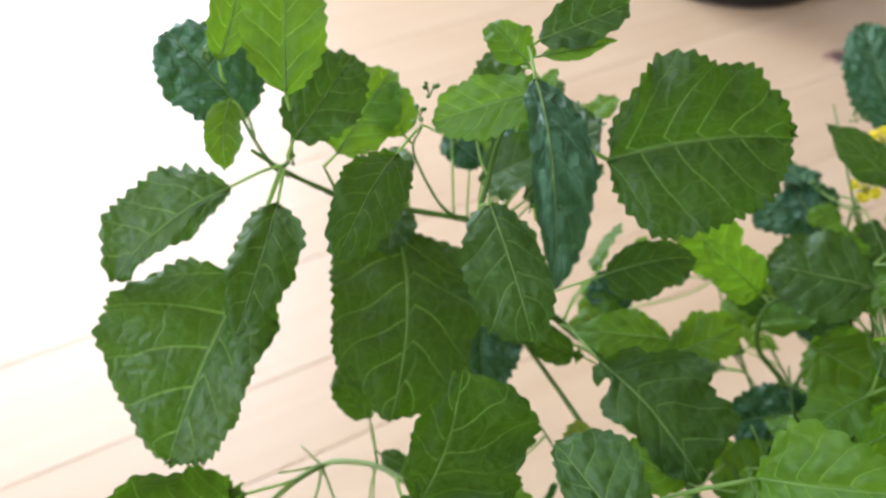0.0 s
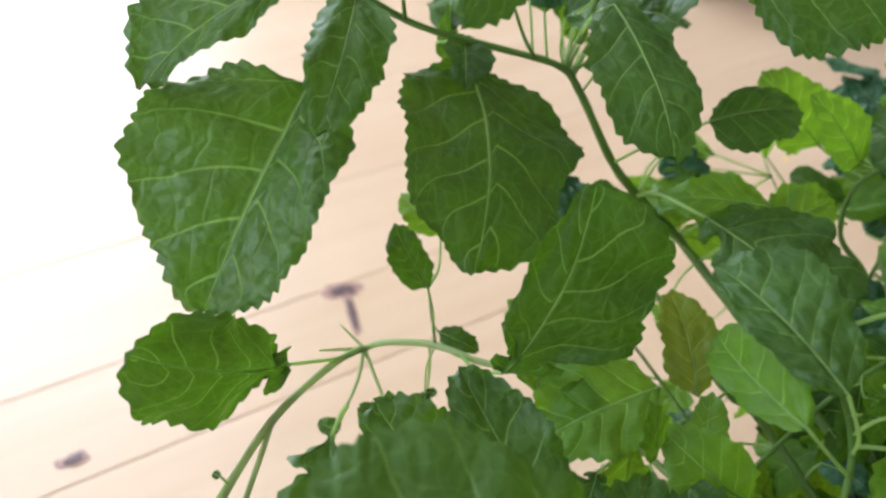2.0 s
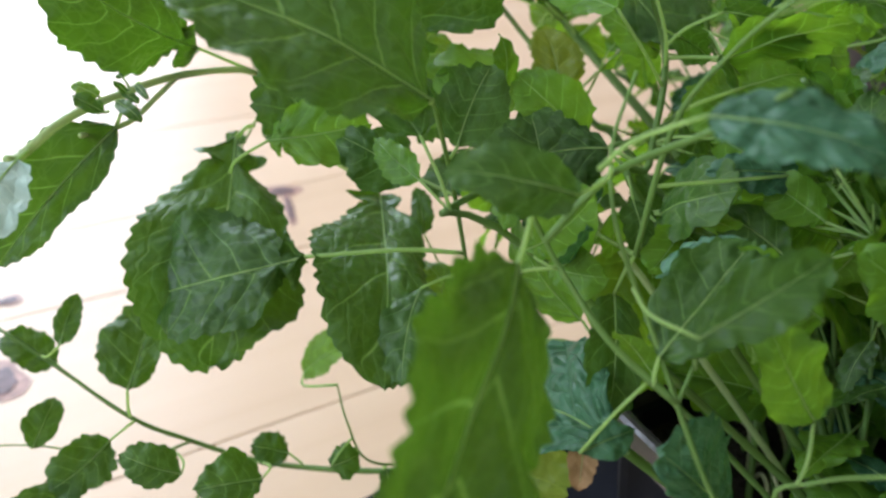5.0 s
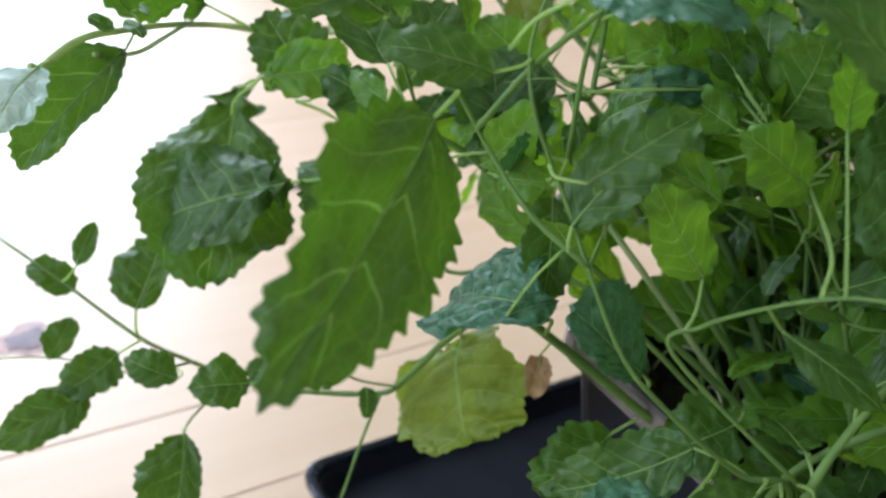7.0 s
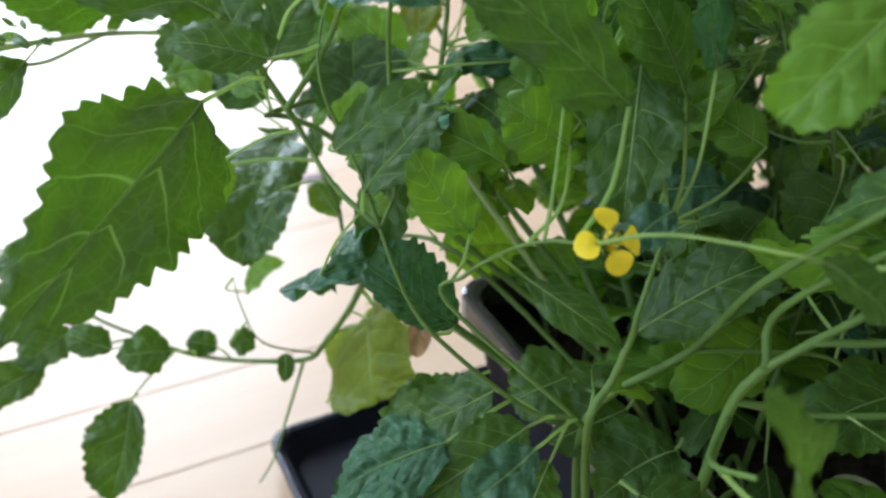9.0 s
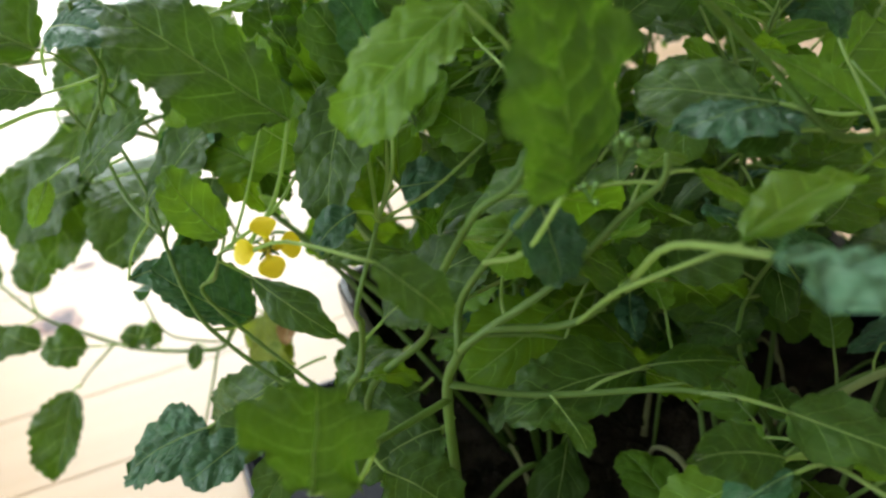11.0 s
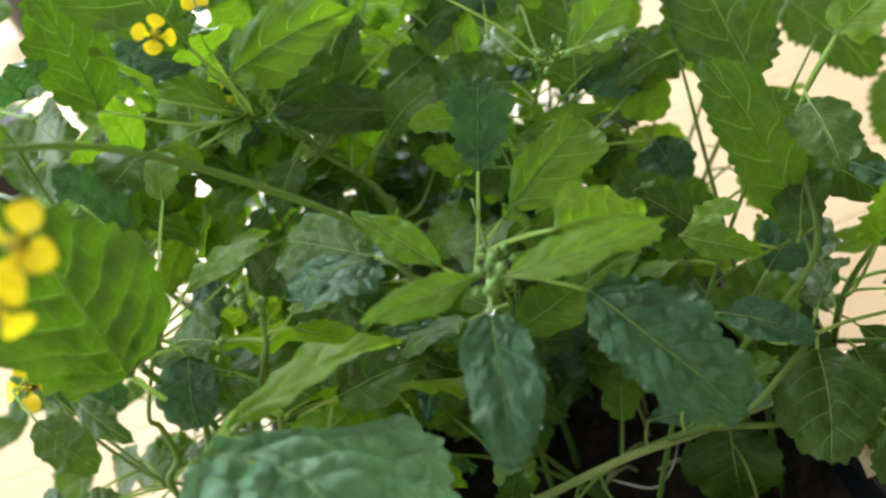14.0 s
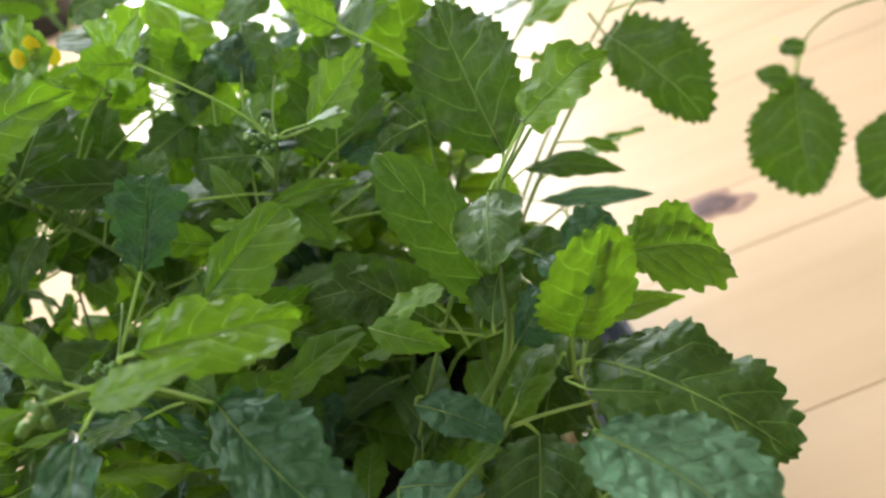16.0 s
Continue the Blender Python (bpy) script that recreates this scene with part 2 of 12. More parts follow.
def tube(points, r0, r1, sides=6, knobs=0.0, rng=None, verts=None, faces=None):
    """A tapering tube along points, added to verts and faces."""
    verts = [] if verts is None else verts
    faces = [] if faces is None else faces
    start, last = len(verts), len(points) - 1
    side = None
    for i, q in enumerate(points):
        way = (points[min(i + 1, last)] - points[max(i - 1, 0)]).normalized()
        side = way.orthogonal() if side is None else side - way * side.dot(way)
        side = side.normalized()
        up = way.cross(side)
        r = r0 + (r1 - r0) * i / last
        if knobs and rng:
            r *= 1 + rng.uniform(-knobs, knobs)
        for s in range(sides):
            a = 2 * math.pi * s / sides
            verts.append(q + side * (r * math.cos(a)) + up * (r * math.sin(a)))
    for i in range(last):
        for s in range(sides):
            a, b = start + i * sides + s, start + i * sides + (s + 1) % sides
            faces.append((a, b, b + sides, a + sides))
    faces.append(tuple(start + s for s in reversed(range(sides))))
    faces.append(tuple(start + last * sides + s for s in range(sides)))
    return verts, faces


def plant(x, y, z, label):
    e = new("mustard_plant")
    e.location = (x, y, z)
    e.empty_display_size = 0.02
    return tagged(e, label, "plant", "plants in the pot")


SHAPES = {"broad": (0.42, 2.3, 0.55, 2.1, 0.66), "lyr": (0.48, 2.7, 0.50, 2.3, 0.58), "jag": (0.38, 2.2, 0.60, 1.5, 0.80), "lance": (0.45, 1.7, 0.95, 1.5, 1.0)}


def outline(style, u, peak=None):
    """Half width of the blade, as a share of its greatest half width, at u along the midrib."""
    mid, a, b, c, d = SHAPES[style]
    mid = peak or mid
    ear = 0.0
    if style == "lyr":
        ear = 0.50 * math.exp(-((u - 0.085) / 0.05) ** 2) * min(1.0, u / 0.03)
        u = (u - 0.13) / 0.87
        if u <= 0:
            return max(ear, 0.05)
    if u < mid:
        body = (1 - ((mid - u) / mid) ** a) ** b
    else:
        body = max(0.0, 1 - ((u - mid) / (1 - mid)) ** c) ** d
    return max(ear, body, 0.012)


leaf_seed = [0]
blades = []
PUFF = {"mature_leaf": 0.06, "young_leaf": 0.10, "yellowing_leaf": 0.06, "blue_sheen_leaf": 0.12, "pale_leaf": 0.16}


def leaf(owner, base, tip, width, face, root, style, mat, fold, bend, left=1.0, right=1.0, peak=None, sway=None, nick=1.0, puff=None):
    """A toothed, veined leaf on its stalk, from base to tip, turned to face; root: where the stalk leaves the stem.
    left, right: the share of the half width on each side; peak: where it is widest; sway: how far the midrib bows; nick: depth of the teeth; puff: how far the tissue bulges between the veins."""
    leaf_seed[0] += 1
    rng = random.Random(leaf_seed[0])
    base, tip, face, root = Vector(base), Vector(tip), Vector(face), Vector(root)
    axis = tip - base
    length = axis.length
    x = axis.normalized()
    y = face.cross(x).normalized()
    z = x.cross(y)
    m = Matrix((x, y, z)).transposed().to_4x4()
    m.translation = base - owner.location
    half = width / 2
    ph, ph2, twist = rng.uniform(0, 9), rng.uniform(0, 9), rng.uniform(-0.2, 0.2)
    lop = rng.uniform(-0.08, 0.08)
    wave = rng.uniform(0.05, 0.11)
    curl = rng.uniform(-0.03, 0.18)
    sway = rng.uniform(-0.05, 0.05) if sway is None else sway
    scallop = rng.uniform(0.05, 0.12) * (1.5 if style == "lyr" else 1.0)
    puff = puff or PUFF.get(mat.name, 0.05)
    pairs, rungs = rng.uniform(4.6, 5.8) * (1.25 if puff > 0.1 else 1.0), rng.uniform(2.8, 3.6) * (1.2 if puff > 0.1 else 1.0)
    deep = {"lance": 0.45, "jag": 1.5, "lyr": 1.0}.get(style, 1.2) * rng.uniform(0.85, 1.3) * (1.35 if length < 0.03 else 1.0) * nick
    fine = length > 0.028

    # the margin, walked in even steps, with its outward direction
    samples = 80
    rim = [(length * k / samples, half * outline(style, k / samples, peak)) for k in range(samples + 1)]
    rim[-1] = (length, 0.0)
    run = [0.0]
    for p0, p1 in zip(rim, rim[1:]):
        run.append(run[-1] + math.hypot(p1[0] - p0[0], p1[1] - p0[1]))
    teeth = max(7, min(24, round(run[-1] / {"jag": 0.0056, "lyr": 0.0052}.get(style, 0.0042))))
    rows, cols = teeth * (6 if fine else 4), (15 if puff > 0.1 else 10) if fine else 4
    steps, k = [], 0
    for i in range(rows + 1):
        s = run[-1] * i / rows
        while k < samples - 1 and run[k + 1] < s:
            k += 1
        f = (s - run[k]) / max(1e-9, run[k + 1] - run[k])
        p0, p1 = rim[k], rim[k + 1]
        way = Vector((p1[0] - p0[0], p1[1] - p0[1])).normalized()
        steps.append(((k + f) / samples, p0[1] + (p1[1] - p0[1]) * f, -way.y, way.x, i / rows))

    def tooth(w, s):
        q = w * teeth + 0.5 * s + 0.45 * noise.noise((w * 9 + ph, s * 2.0, 4.0))
        size = 0.9 + 0.9 * noise.noise((math.floor(q) * 1.7 + ph, s * 3.1, ph2))
        saw = q % 1.0
        if style == "lyr":
            saw = 0.5 * saw + 0.25 - 0.12 * math.cos(2 * math.pi * saw) if size < 0.75 else saw
        bump = (saw / 0.66) ** 0.8 if saw < 0.66 else ((1 - saw) / 0.34) ** 0.75
        lobe = noise.noise((w * 5.5 + ph2, s * 3.3, ph))
        return (min(0.085 * half, 0.0014) * deep * size * (bump - 0.45) + 1.6 * half * scallop * lobe) * min(1.0, 12 * w)

    def cell_at(u, v):
        """Where a point lies among the side veins (q) and the rungs between them (r)."""
        a = abs(v)
        q = (u - 0.24 * a ** 1.25) * pairs + 0.15 + (0.42 if v > 0 else 0.0)
        q += 0.32 * noise.noise((u * 3.0 + ph, v * 1.8, ph2))
        return q, a * rungs + 0.55 * noise.noise((u * 6.0 + ph2, v * 3.0, ph))

    def surf(i, v):
        u, wide, nx, ny, w = steps[i]
        s = 1 if v >= 0 else -1
        a = abs(v)
        side = (left if s > 0 else right) * (1 + lop * s)
        out = tooth(w, s) * a ** 3
        yy = s * side * (wide * a + out * max(0.15, ny)) * (1 + 0.14 * noise.noise((u * 3, s * 5 + ph, 1.7)))
        xx = length * (u + 0.03 * a * wide / half) + out * nx
        zz = bend * length * 4 * u * (1 - u) - curl * length * max(0, u - 0.55) ** 2 * 3
        zz += fold * abs(yy) * (1 - 0.35 * a)
        zz += twist * yy * (u - 0.3)
        q, r = cell_at(u, v)
        r += 0.61 * math.floor(q)
        cell = abs(math.sin(math.pi * q)) ** 0.5 * (0.40 + 0.60 * abs(math.sin(math.pi * r)) ** 0.5)
        zz += puff * half * cell * min(1.0, 4 * a) * min(1, 8 * u) * min(1, 5 * (1 - u)) * (1.25 - a)
        zz += half * wave * 2.2 * noise.noise((u * 3.5 + ph, v * 1.6, ph2)) * (0.25 + a)
        zz += half * 0.24 * a * a * noise.noise((w * 8 + ph2, s * 4.0, ph))
        return Vector((xx, yy + sway * length * 4 * u * (1 - u), zz))

    verts, faces = [], []
    for i in range(rows + 1):
        for j in range(-cols, cols + 1):
            verts.append(surf(i, j / cols))
    w = 2 * cols + 1
    for i in range(rows):
        for j in range(2 * cols):
            a = i * w + j
            faces.append((a, a + w, a + w + 1, a + 1))
    me = mesh_of("leaf", verts, faces, mat)
    uvs = np.array([(q[0], (j / cols + 1) / 2) for q in steps for j in range(-cols, cols + 1)])
    loops = np.empty(len(me.loops), dtype=np.int32)
    me.loops.foreach_get("vertex_index", loops)
    me.uv_layers.new(name="blade").data.foreach_set("uv", uvs[loops].ravel())
    cells = np.array([cell_at(q[0], j / cols) for q in steps for j in range(-cols, cols + 1)])
    me.uv_layers.new(name="cells").data.foreach_set("uv", cells[loops].ravel())
    blade = part_mesh("leaf", me, owner, m)
    blades.append((blade, owner, m, length))

    thick = 0.0003 + 0.0075 * width
    vv, vf = [], []
    mid = [verts[i * w + cols] for i in range(0, rows, max(1, rows // 18)) if steps[i][0] < 0.93]
    inv = Matrix((x, y, z)).transposed().to_4x4()
    inv.translation = base
    rloc = inv.inverted() @ root
    reach = rloc.length
    sag = Vector((-1, 0, 0)) * (reach * 0.18)
    foot = [rloc, rloc * 0.55 + sag * 0.45 + Vector((0, 0, 0.04 * reach)), Vector((0, 0, 0))]
    stalk_pts = spline(foot, 4)
    tube(stalk_pts[:-1] + mid[:1], thick * 1.25, thick, 6, verts=vv, faces=vf)
    tube(mid, thick * 0.85, thick * 0.12, 5, verts=vv, faces=vf)
    part_mesh("midrib", mesh_of("midrib", vv, vf, VEIN), blade, None, "pale green raised midrib and stalk")
    return blade


stem_seed = [0]


def stem(owner, points, r0, r1, mat=None):
    stem_seed[0] += 1
    rng = random.Random(1000 + stem_seed[0])
    line = [q - owner.location for q in spline(points, 6)]
    grow = (1.35 if len(points) > 4 else 1.2) if owner in (plant_a, plant_b, plant_c, plant_e) else 1.1
    v, f = tube(line, r0 * grow, r1 * 0.7 * grow, 7, 0.07, rng)
    return part_mesh("stem", mesh_of("stem", v, f, mat or STALK), owner)


def flower(owner, at, face, size, turn=0.0, shut=0.0):
    """Four yellow petals in a cross, with sepals, stamens and a pistil."""
    at, z = Vector(at), Vector(face).normalized()
    x = z.orthogonal().normalized()
    y = z.cross(x)
    m = Matrix((x, y, z)).transposed().to_4x4()
    m.translation = at - owner.location
    m = m @ pose(0, 0, 0, 0, 0, turn)
    vv, vf = [], []
    for k in range(6):
        a = k * math.pi / 3
        d = Vector((math.cos(a), math.sin(a), 0)) * size * 0.06
        tube([d * 0.4, d + Vector((0, 0, size * 0.12)), d * 1.6 + Vector((0, 0, size * 0.26))], size * 0.014, size * 0.014, 5, verts=vv, faces=vf)
        tip = d * 1.7 + Vector((0, 0, size * 0.27))
        tube([tip - d * 0.4, tip, tip + d * 0.4], size * 0.03, size * 0.024, 5, verts=vv, faces=vf)
    tube([Vector((0, 0, -size * 0.1)), Vector((0, 0, size * 0.15)), Vector((0, 0, size * 0.3))], size * 0.04, size * 0.025, 6, verts=vv, faces=vf)
    heart = part_mesh("flower", mesh_of("flower", vv, vf, STAMEN), owner, m, "small four-petalled bright yellow flower")
    for k in range(4):
        rng = random.Random(k + int(at.x * 1000))
        verts, faces = [], []
        for i in range(9):
            u = i / 8
            wide = size * (0.05 if u < 0.3 else 0.05 + 0.17 * math.sin(math.pi * min(1, (u - 0.3) / 0.78)) ** 0.6)
            for j in range(-3, 4):
                v = j / 3
                yy = wide * v
                xx = size * (0.06 + 0.46 * u) - size * 0.05 * v * v * u
                zz = size * (0.20 * min(1, u / 0.35) - 0.10 * max(0, u - 0.4) ** 2 * (1 - shut) * 4 + shut * 0.3 * u) + size * 0.04 * v * v
                verts.append((xx, yy, zz + size * 0.02 * noise.noise((u * 5, v * 3, k))))
        for i in range(8):
            for j in range(6):
                a = i * 7 + j
                faces.append((a, a + 7, a + 8, a + 1))
        part_mesh("petal", mesh_of("petal", verts, faces, PETAL), heart, pose(0, 0, 0, rng.uniform(-12, 12), rng.uniform(-10, 10), 90 * k + rng.uniform(-8, 8)))
    for k in range(4):
        verts, faces = tube([Vector((size * 0.04, 0, -size * 0.04)), Vector((size * 0.13, 0, size * 0.08)), Vector((size * 0.22, 0, size * 0.14))], size * 0.045, size * 0.015, 5)
        part_mesh("sepal", mesh_of("sepal", verts, faces, BUD), heart, pose(0, 0, 0, 0, 0, 45 + 90 * k))
    return heart


def buds(owner, at, size, count, up=(0, 0, 1)):
    """A tight head of green flower buds on short stalks."""
    rng = random.Random(int(at[0] * 9000 + at[1] * 700))
    vv, vf = [], []
    up = Vector(up).normalized()
    for k in range(count):
        d = Vector((rng.gauss(0, 0.45), rng.gauss(0, 0.45), rng.gauss(0, 0.3))) + up * rng.uniform(0.2, 0.9)
        d = d.normalized() * size * rng.uniform(0.55, 1.0)
        r = size * rng.uniform(0.16, 0.24)
        tube([Vector((0, 0, 0)) - up * size * 0.5, d * 0.5, d], size * 0.05, size * 0.05, 5, verts=vv, faces=vf)
        w = d.normalized()
        tube([d, d + w * r * 0.5, d + w * r * 1.2, d + w * r * 2.0, d + w * r * 2.5], r * 0.6, r * 0.5, 6, verts=vv, faces=vf)
        base = len(vv) - 30
        for ring, f in enumerate((0.55, 1.0, 1.15, 0.85, 0.25)):
            c = sum((vv[base + ring * 6 + q] for q in range(6)), Vector()) / 6
            for q in range(6):
                vv[base + ring * 6 + q] = c + (vv[base + ring * 6 + q] - c).normalized() * r * f
    return part_mesh("bud_head", mesh_of("bud_head", vv, vf, BUD), owner, Matrix.Translation(Vector(at) - owner.location), "cluster of small green flower buds")


# ---- the room ----
def structure(name, ob, label):
    ob.name = name
    return tagged(ob, label, name.split("_")[0], kind="structure")


X0, X1, Y0, Y1, HIGH = WALL_X, 3.0, -2.2, WALL_Y, 2.5
# Walls and ceiling stay out of view; added to close the room.
structure("wall_south", box("wall_south", (X0, Y0 - 0.12, 0), (X1, Y0, HIGH), WALL), "unseen plain grey wall closing the room")
structure("wall_east", box("wall_east", (X1, Y0, 0), (X1 + 0.12, Y1, HIGH), WALL), "unseen plain grey wall closing the room")
structure("ceiling", box("ceiling", (X0, Y0, HIGH), (X1, Y1, HIGH + 0.12), CEILING), "unseen cool white ceiling that bounces light")
north = new("wall_north")
tagged(north, "unseen grey wall with a tall window opening", "wall", kind="structure")
for lo, hi in (((X0, 0), (WIN_X0, HIGH)), ((WIN_X1, 0), (X1, HIGH)), ((WIN_X0, 0), (WIN_X1, WIN_Z0)), ((WIN_X0, WIN_Z1), (WIN_X1, HIGH))):
    box("wall_panel", (lo[0], WALL_Y, lo[1]), (hi[0], WALL_Y + 0.12, hi[1]), WALL, north)
# West wall and its opening are unseen, added around the fill lamp.
west = new("wall_west")
tagged(west, "unseen grey wall with an opening added for the fill lamp", "wall", kind="structure")
for lo, hi in (((Y0, 0), (SIDE_Y0, HIGH)), ((SIDE_Y1, 0), (Y1, HIGH)), ((SIDE_Y0, 0), (SIDE_Y1, WIN_Z0)), ((SIDE_Y0, WIN_Z1), (SIDE_Y1, HIGH))):
    box("wall_panel", (X0 - 0.12, lo[0], lo[1]), (X0, hi[0], hi[1]), WALL, west)

# floor boards run at 30 degrees; edges are distances across them
floor = new("floor")
tagged(floor, "pale lacquered pine floor boards with knots", "floor", kind="structure")
ALONG = radians(30)
turned = pose(0, 0, 0, 0, 0, 30)
edges = [0.0245, 0.160, 0.225, 0.360, 0.435]
while edges[-1] < 4.6:
    edges.append(edges[-1] + (0.135, 0.068, 0.110)[len(edges) % 3])
while edges[0] > -4.0:
    edges.insert(0, edges[0] - (0.135, 0.075, 0.120)[len(edges) % 3])
for a, b in zip(edges, edges[1:]):
    bm = bmesh.new()
    bmesh.ops.create_cube(bm, size=1.0)
    for v in bm.verts:
        v.co = (v.co.x * 9.5 + 0.4, (v.co.y) * (b - a - 0.0005), v.co.z * 0.02 - 0.01)
    bmesh.ops.bevel(bm, geom=[e for e in bm.edges if all(v.co.z > -0.001 for v in e.verts)], offset=0.0004, segments=1, affect="EDGES")
    board = turned @ pose(0, (a + b) / 2, 0)
    back = board.inverted()
    for co, no in (((X0 - 0.06, 0, 0), (-1, 0, 0)), ((X1 + 0.06, 0, 0), (1, 0, 0)), ((0, Y0 - 0.06, 0), (0, -1, 0)), ((0, Y1 + 0.06, 0), (0, 1, 0))):
        bmesh.ops.bisect_plane(bm, geom=bm.verts[:] + bm.edges[:] + bm.faces[:], plane_co=back @ Vector(co), plane_no=back.to_3x3() @ Vector(no), clear_outer=True)
    if bm.faces:
        part("floor_board", bm, PINE, floor, m=board)
    else:
        bm.free()
box("subfloor", (X0, Y0, -0.06), (X1, Y1, -0.0215), SOIL, floor)


def knot(x, y, a, b, angle, label):
    """A dark knot in a board: an uneven eye, slightly raised, in a paler ring."""
    def eye(name, grow, lift, mat, label):
        verts, faces = [], []
        for i, r in enumerate((0.0, 0.55, 1.0)):
            for s in range(28):
                t = 2 * math.pi * s / 28
                w = grow * r * (1 + 0.5 * noise.noise((math.cos(t) * 1.6, math.sin(t) * 1.6, x * 10 + grow)))
                verts.append((a * w * math.cos(t), b * w * math.sin(t), lift - 0.0001 * i))
        for i in range(2):
            for s in range(28):
                faces.append((i * 28 + s, (i + 1) * 28 + s, (i + 1) * 28 + (s + 1) % 28, i * 28 + (s + 1) % 28))
        return part_mesh(name, mesh_of(name, verts, faces, mat), floor, pose(x, y, 0, 0, 0, angle), label)

    eye("knot_ring", 1.15, 0.0005, KNOTRIM, "reddish ring of a knot")
    return eye("knot", 0.72, 0.0010, KNOTWOOD, label)


knot(-0.052, 0.464, 0.013, 0.006, 10, "dark greyish knot")
knot(-0.046, 0.440, 0.003, 0.018, 14, "dark curved knot tail")
knot(-0.195, 0.321, 0.008, 0.004, 25, "small dark knot")
knot(-0.180, 0.255, 0.015, 0.012, 30, "dark knot")
knot(0.301, 0.420, 0.021, 0.015, 15, "large dark oval knot")
knot(0.451, 0.917, 0.020, 0.012, 20, "brown knot")


# ---- pot, tray and soil ----
POT = Matrix.Rotation(ALONG, 4, "Z")
U0, U1, V0, V1, RIM, GROUND = 0.1215, 0.3070, -0.135, 0.066, 0.140, 0.120


def rounded(x0, x1, y0, y1, grow, z, verts, corner=0.012):
    """A ring of 20 points round a rectangle with rounded corners; returns its first index."""
    start, cx, cy = len(verts), (x0 + x1) / 2, (y0 + y1) / 2
    hx, hy = (x1 - x0) / 2 + grow, (y1 - y0) / 2 + grow
    for k in range(4):
        sx, sy = ((1, 1), (-1, 1), (-1, -1), (1, -1))[k]
        for q in range(5):
            t = math.pi / 2 * k + math.pi / 2 * q / 4
            verts.append((cx + sx * (hx - corner) + corner * math.cos(t), cy + sy * (hy - corner) + corner * math.sin(t), z))
    return start


def skin(rings, verts, mat, name, parent, closed=False, caps=False):
    faces = []
    pairs = list(zip(rings, rings[1:])) + ([(rings[-1], rings[0])] if closed else [])
    for a, b in pairs:
        for s in range(20):
            faces.append((a + s, a + (s + 1) % 20, b + (s + 1) % 20, b + s))
    if caps:
        faces.append(tuple(reversed(range(rings[0], rings[0] + 20))))
        faces.append(tuple(range(rings[-1], rings[-1] + 20)))
    return part_mesh(name, mesh_of(name, verts, faces, mat, False), parent)


def vessel(name, x0, x1, y0, y1, h, foot, wall, bottom, lip, band, lift, label, category, rim_mat, rim_label):
    """An open, tapered box of thin plastic: body and rolled rim."""
    top = new(name)
    top.matrix_basis = Matrix.Translation((0, 0, lift)) @ POT
    tagged(top, label, category)
    v = []
    rings = [rounded(x0, x1, y0, y1, g, z, v) for g, z in ((-foot, 0.0), (-foot * 0.1, h - band), (-wall - foot * 0.1, h - band), (-foot - wall, bottom))]
    skin(rings, v, PLASTIC, "body", top, caps=True)
    v = []
    rings = [rounded(x0, x1, y0, y1, g, z, v) for g, z in ((lip * 0.4, h - band), (lip, h - band * 0.9), (lip, h - 0.0012), (lip - 0.001, h), (0.0, h), (-wall * 0.7, h - 0.001), (-wall, h - band))]
    skin(rings, v, rim_mat, "rim", top, closed=True)
    tagged(top.children[-1], rim_label)
    return top


vessel("plant_tray", 0.062, 0.372, -0.175, 0.150, 0.016, 0.006, 0.003, 0.003, 0.002, 0.004, 0.0003, "shallow square black plastic plant tray on the boards", "tray", RIMPLASTIC, "bluish black rolled rim")
vessel("plant_pot", U0, U1, V0, V1, RIM, 0.022, 0.003, 0.006, 0.003, 0.012, 0.0035, "square black plastic plant pot full of mustard plants", "pot", CLEARRIM, "glossy greyish brown plastic rim")

verts, faces, N = [], [], 36
for i in range(N + 1):
    for j in range(N + 1):
        a, b = U0 + 0.0065 + (U1 - U0 - 0.013) * i / N, V0 + 0.0065 + (V1 - V0 - 0.013) * j / N
        verts.append((a, b, GROUND + 0.006 * noise.noise((a * 40, b * 40, 2)) + 0.003 * noise.noise((a * 150, b * 150, 5))))
for i in range(N):
    for j in range(N):
        q = i * (N + 1) + j
        faces.append((q, q + N + 1, q + N + 2, q + 1))
rng = random.Random(5)
for k in range(330):
    a, b = rng.uniform(U0 + 0.01, U1 - 0.01), rng.uniform(V0 + 0.01, V1 - 0.01)
    r, c = rng.uniform(0.0012, 0.004), len(verts)
    for d in ((1, 0, 0), (-1, 0, 0), (0, 1, 0), (0, -1, 0), (0, 0, 1), (0, 0, -1)):
        verts.append((a + d[0] * r * rng.uniform(0.6, 1.2), b + d[1] * r * rng.uniform(0.6, 1.2), GROUND + 0.003 + d[2] * r * 0.7))
    for f in ((0, 2, 4), (2, 1, 4), (1, 3, 4), (3, 0, 4), (2, 0, 5), (1, 2, 5), (3, 1, 5), (0, 3, 5)):
        faces.append(tuple(c + q for q in f))
soil = part_mesh("soil", mesh_of("soil", verts, faces, SOIL, False), None, POT.copy())
tagged(soil, "dark crumbly potting soil in the pot", "soil", kind="stuff")

# ---- dark things standing on the boards further off ----


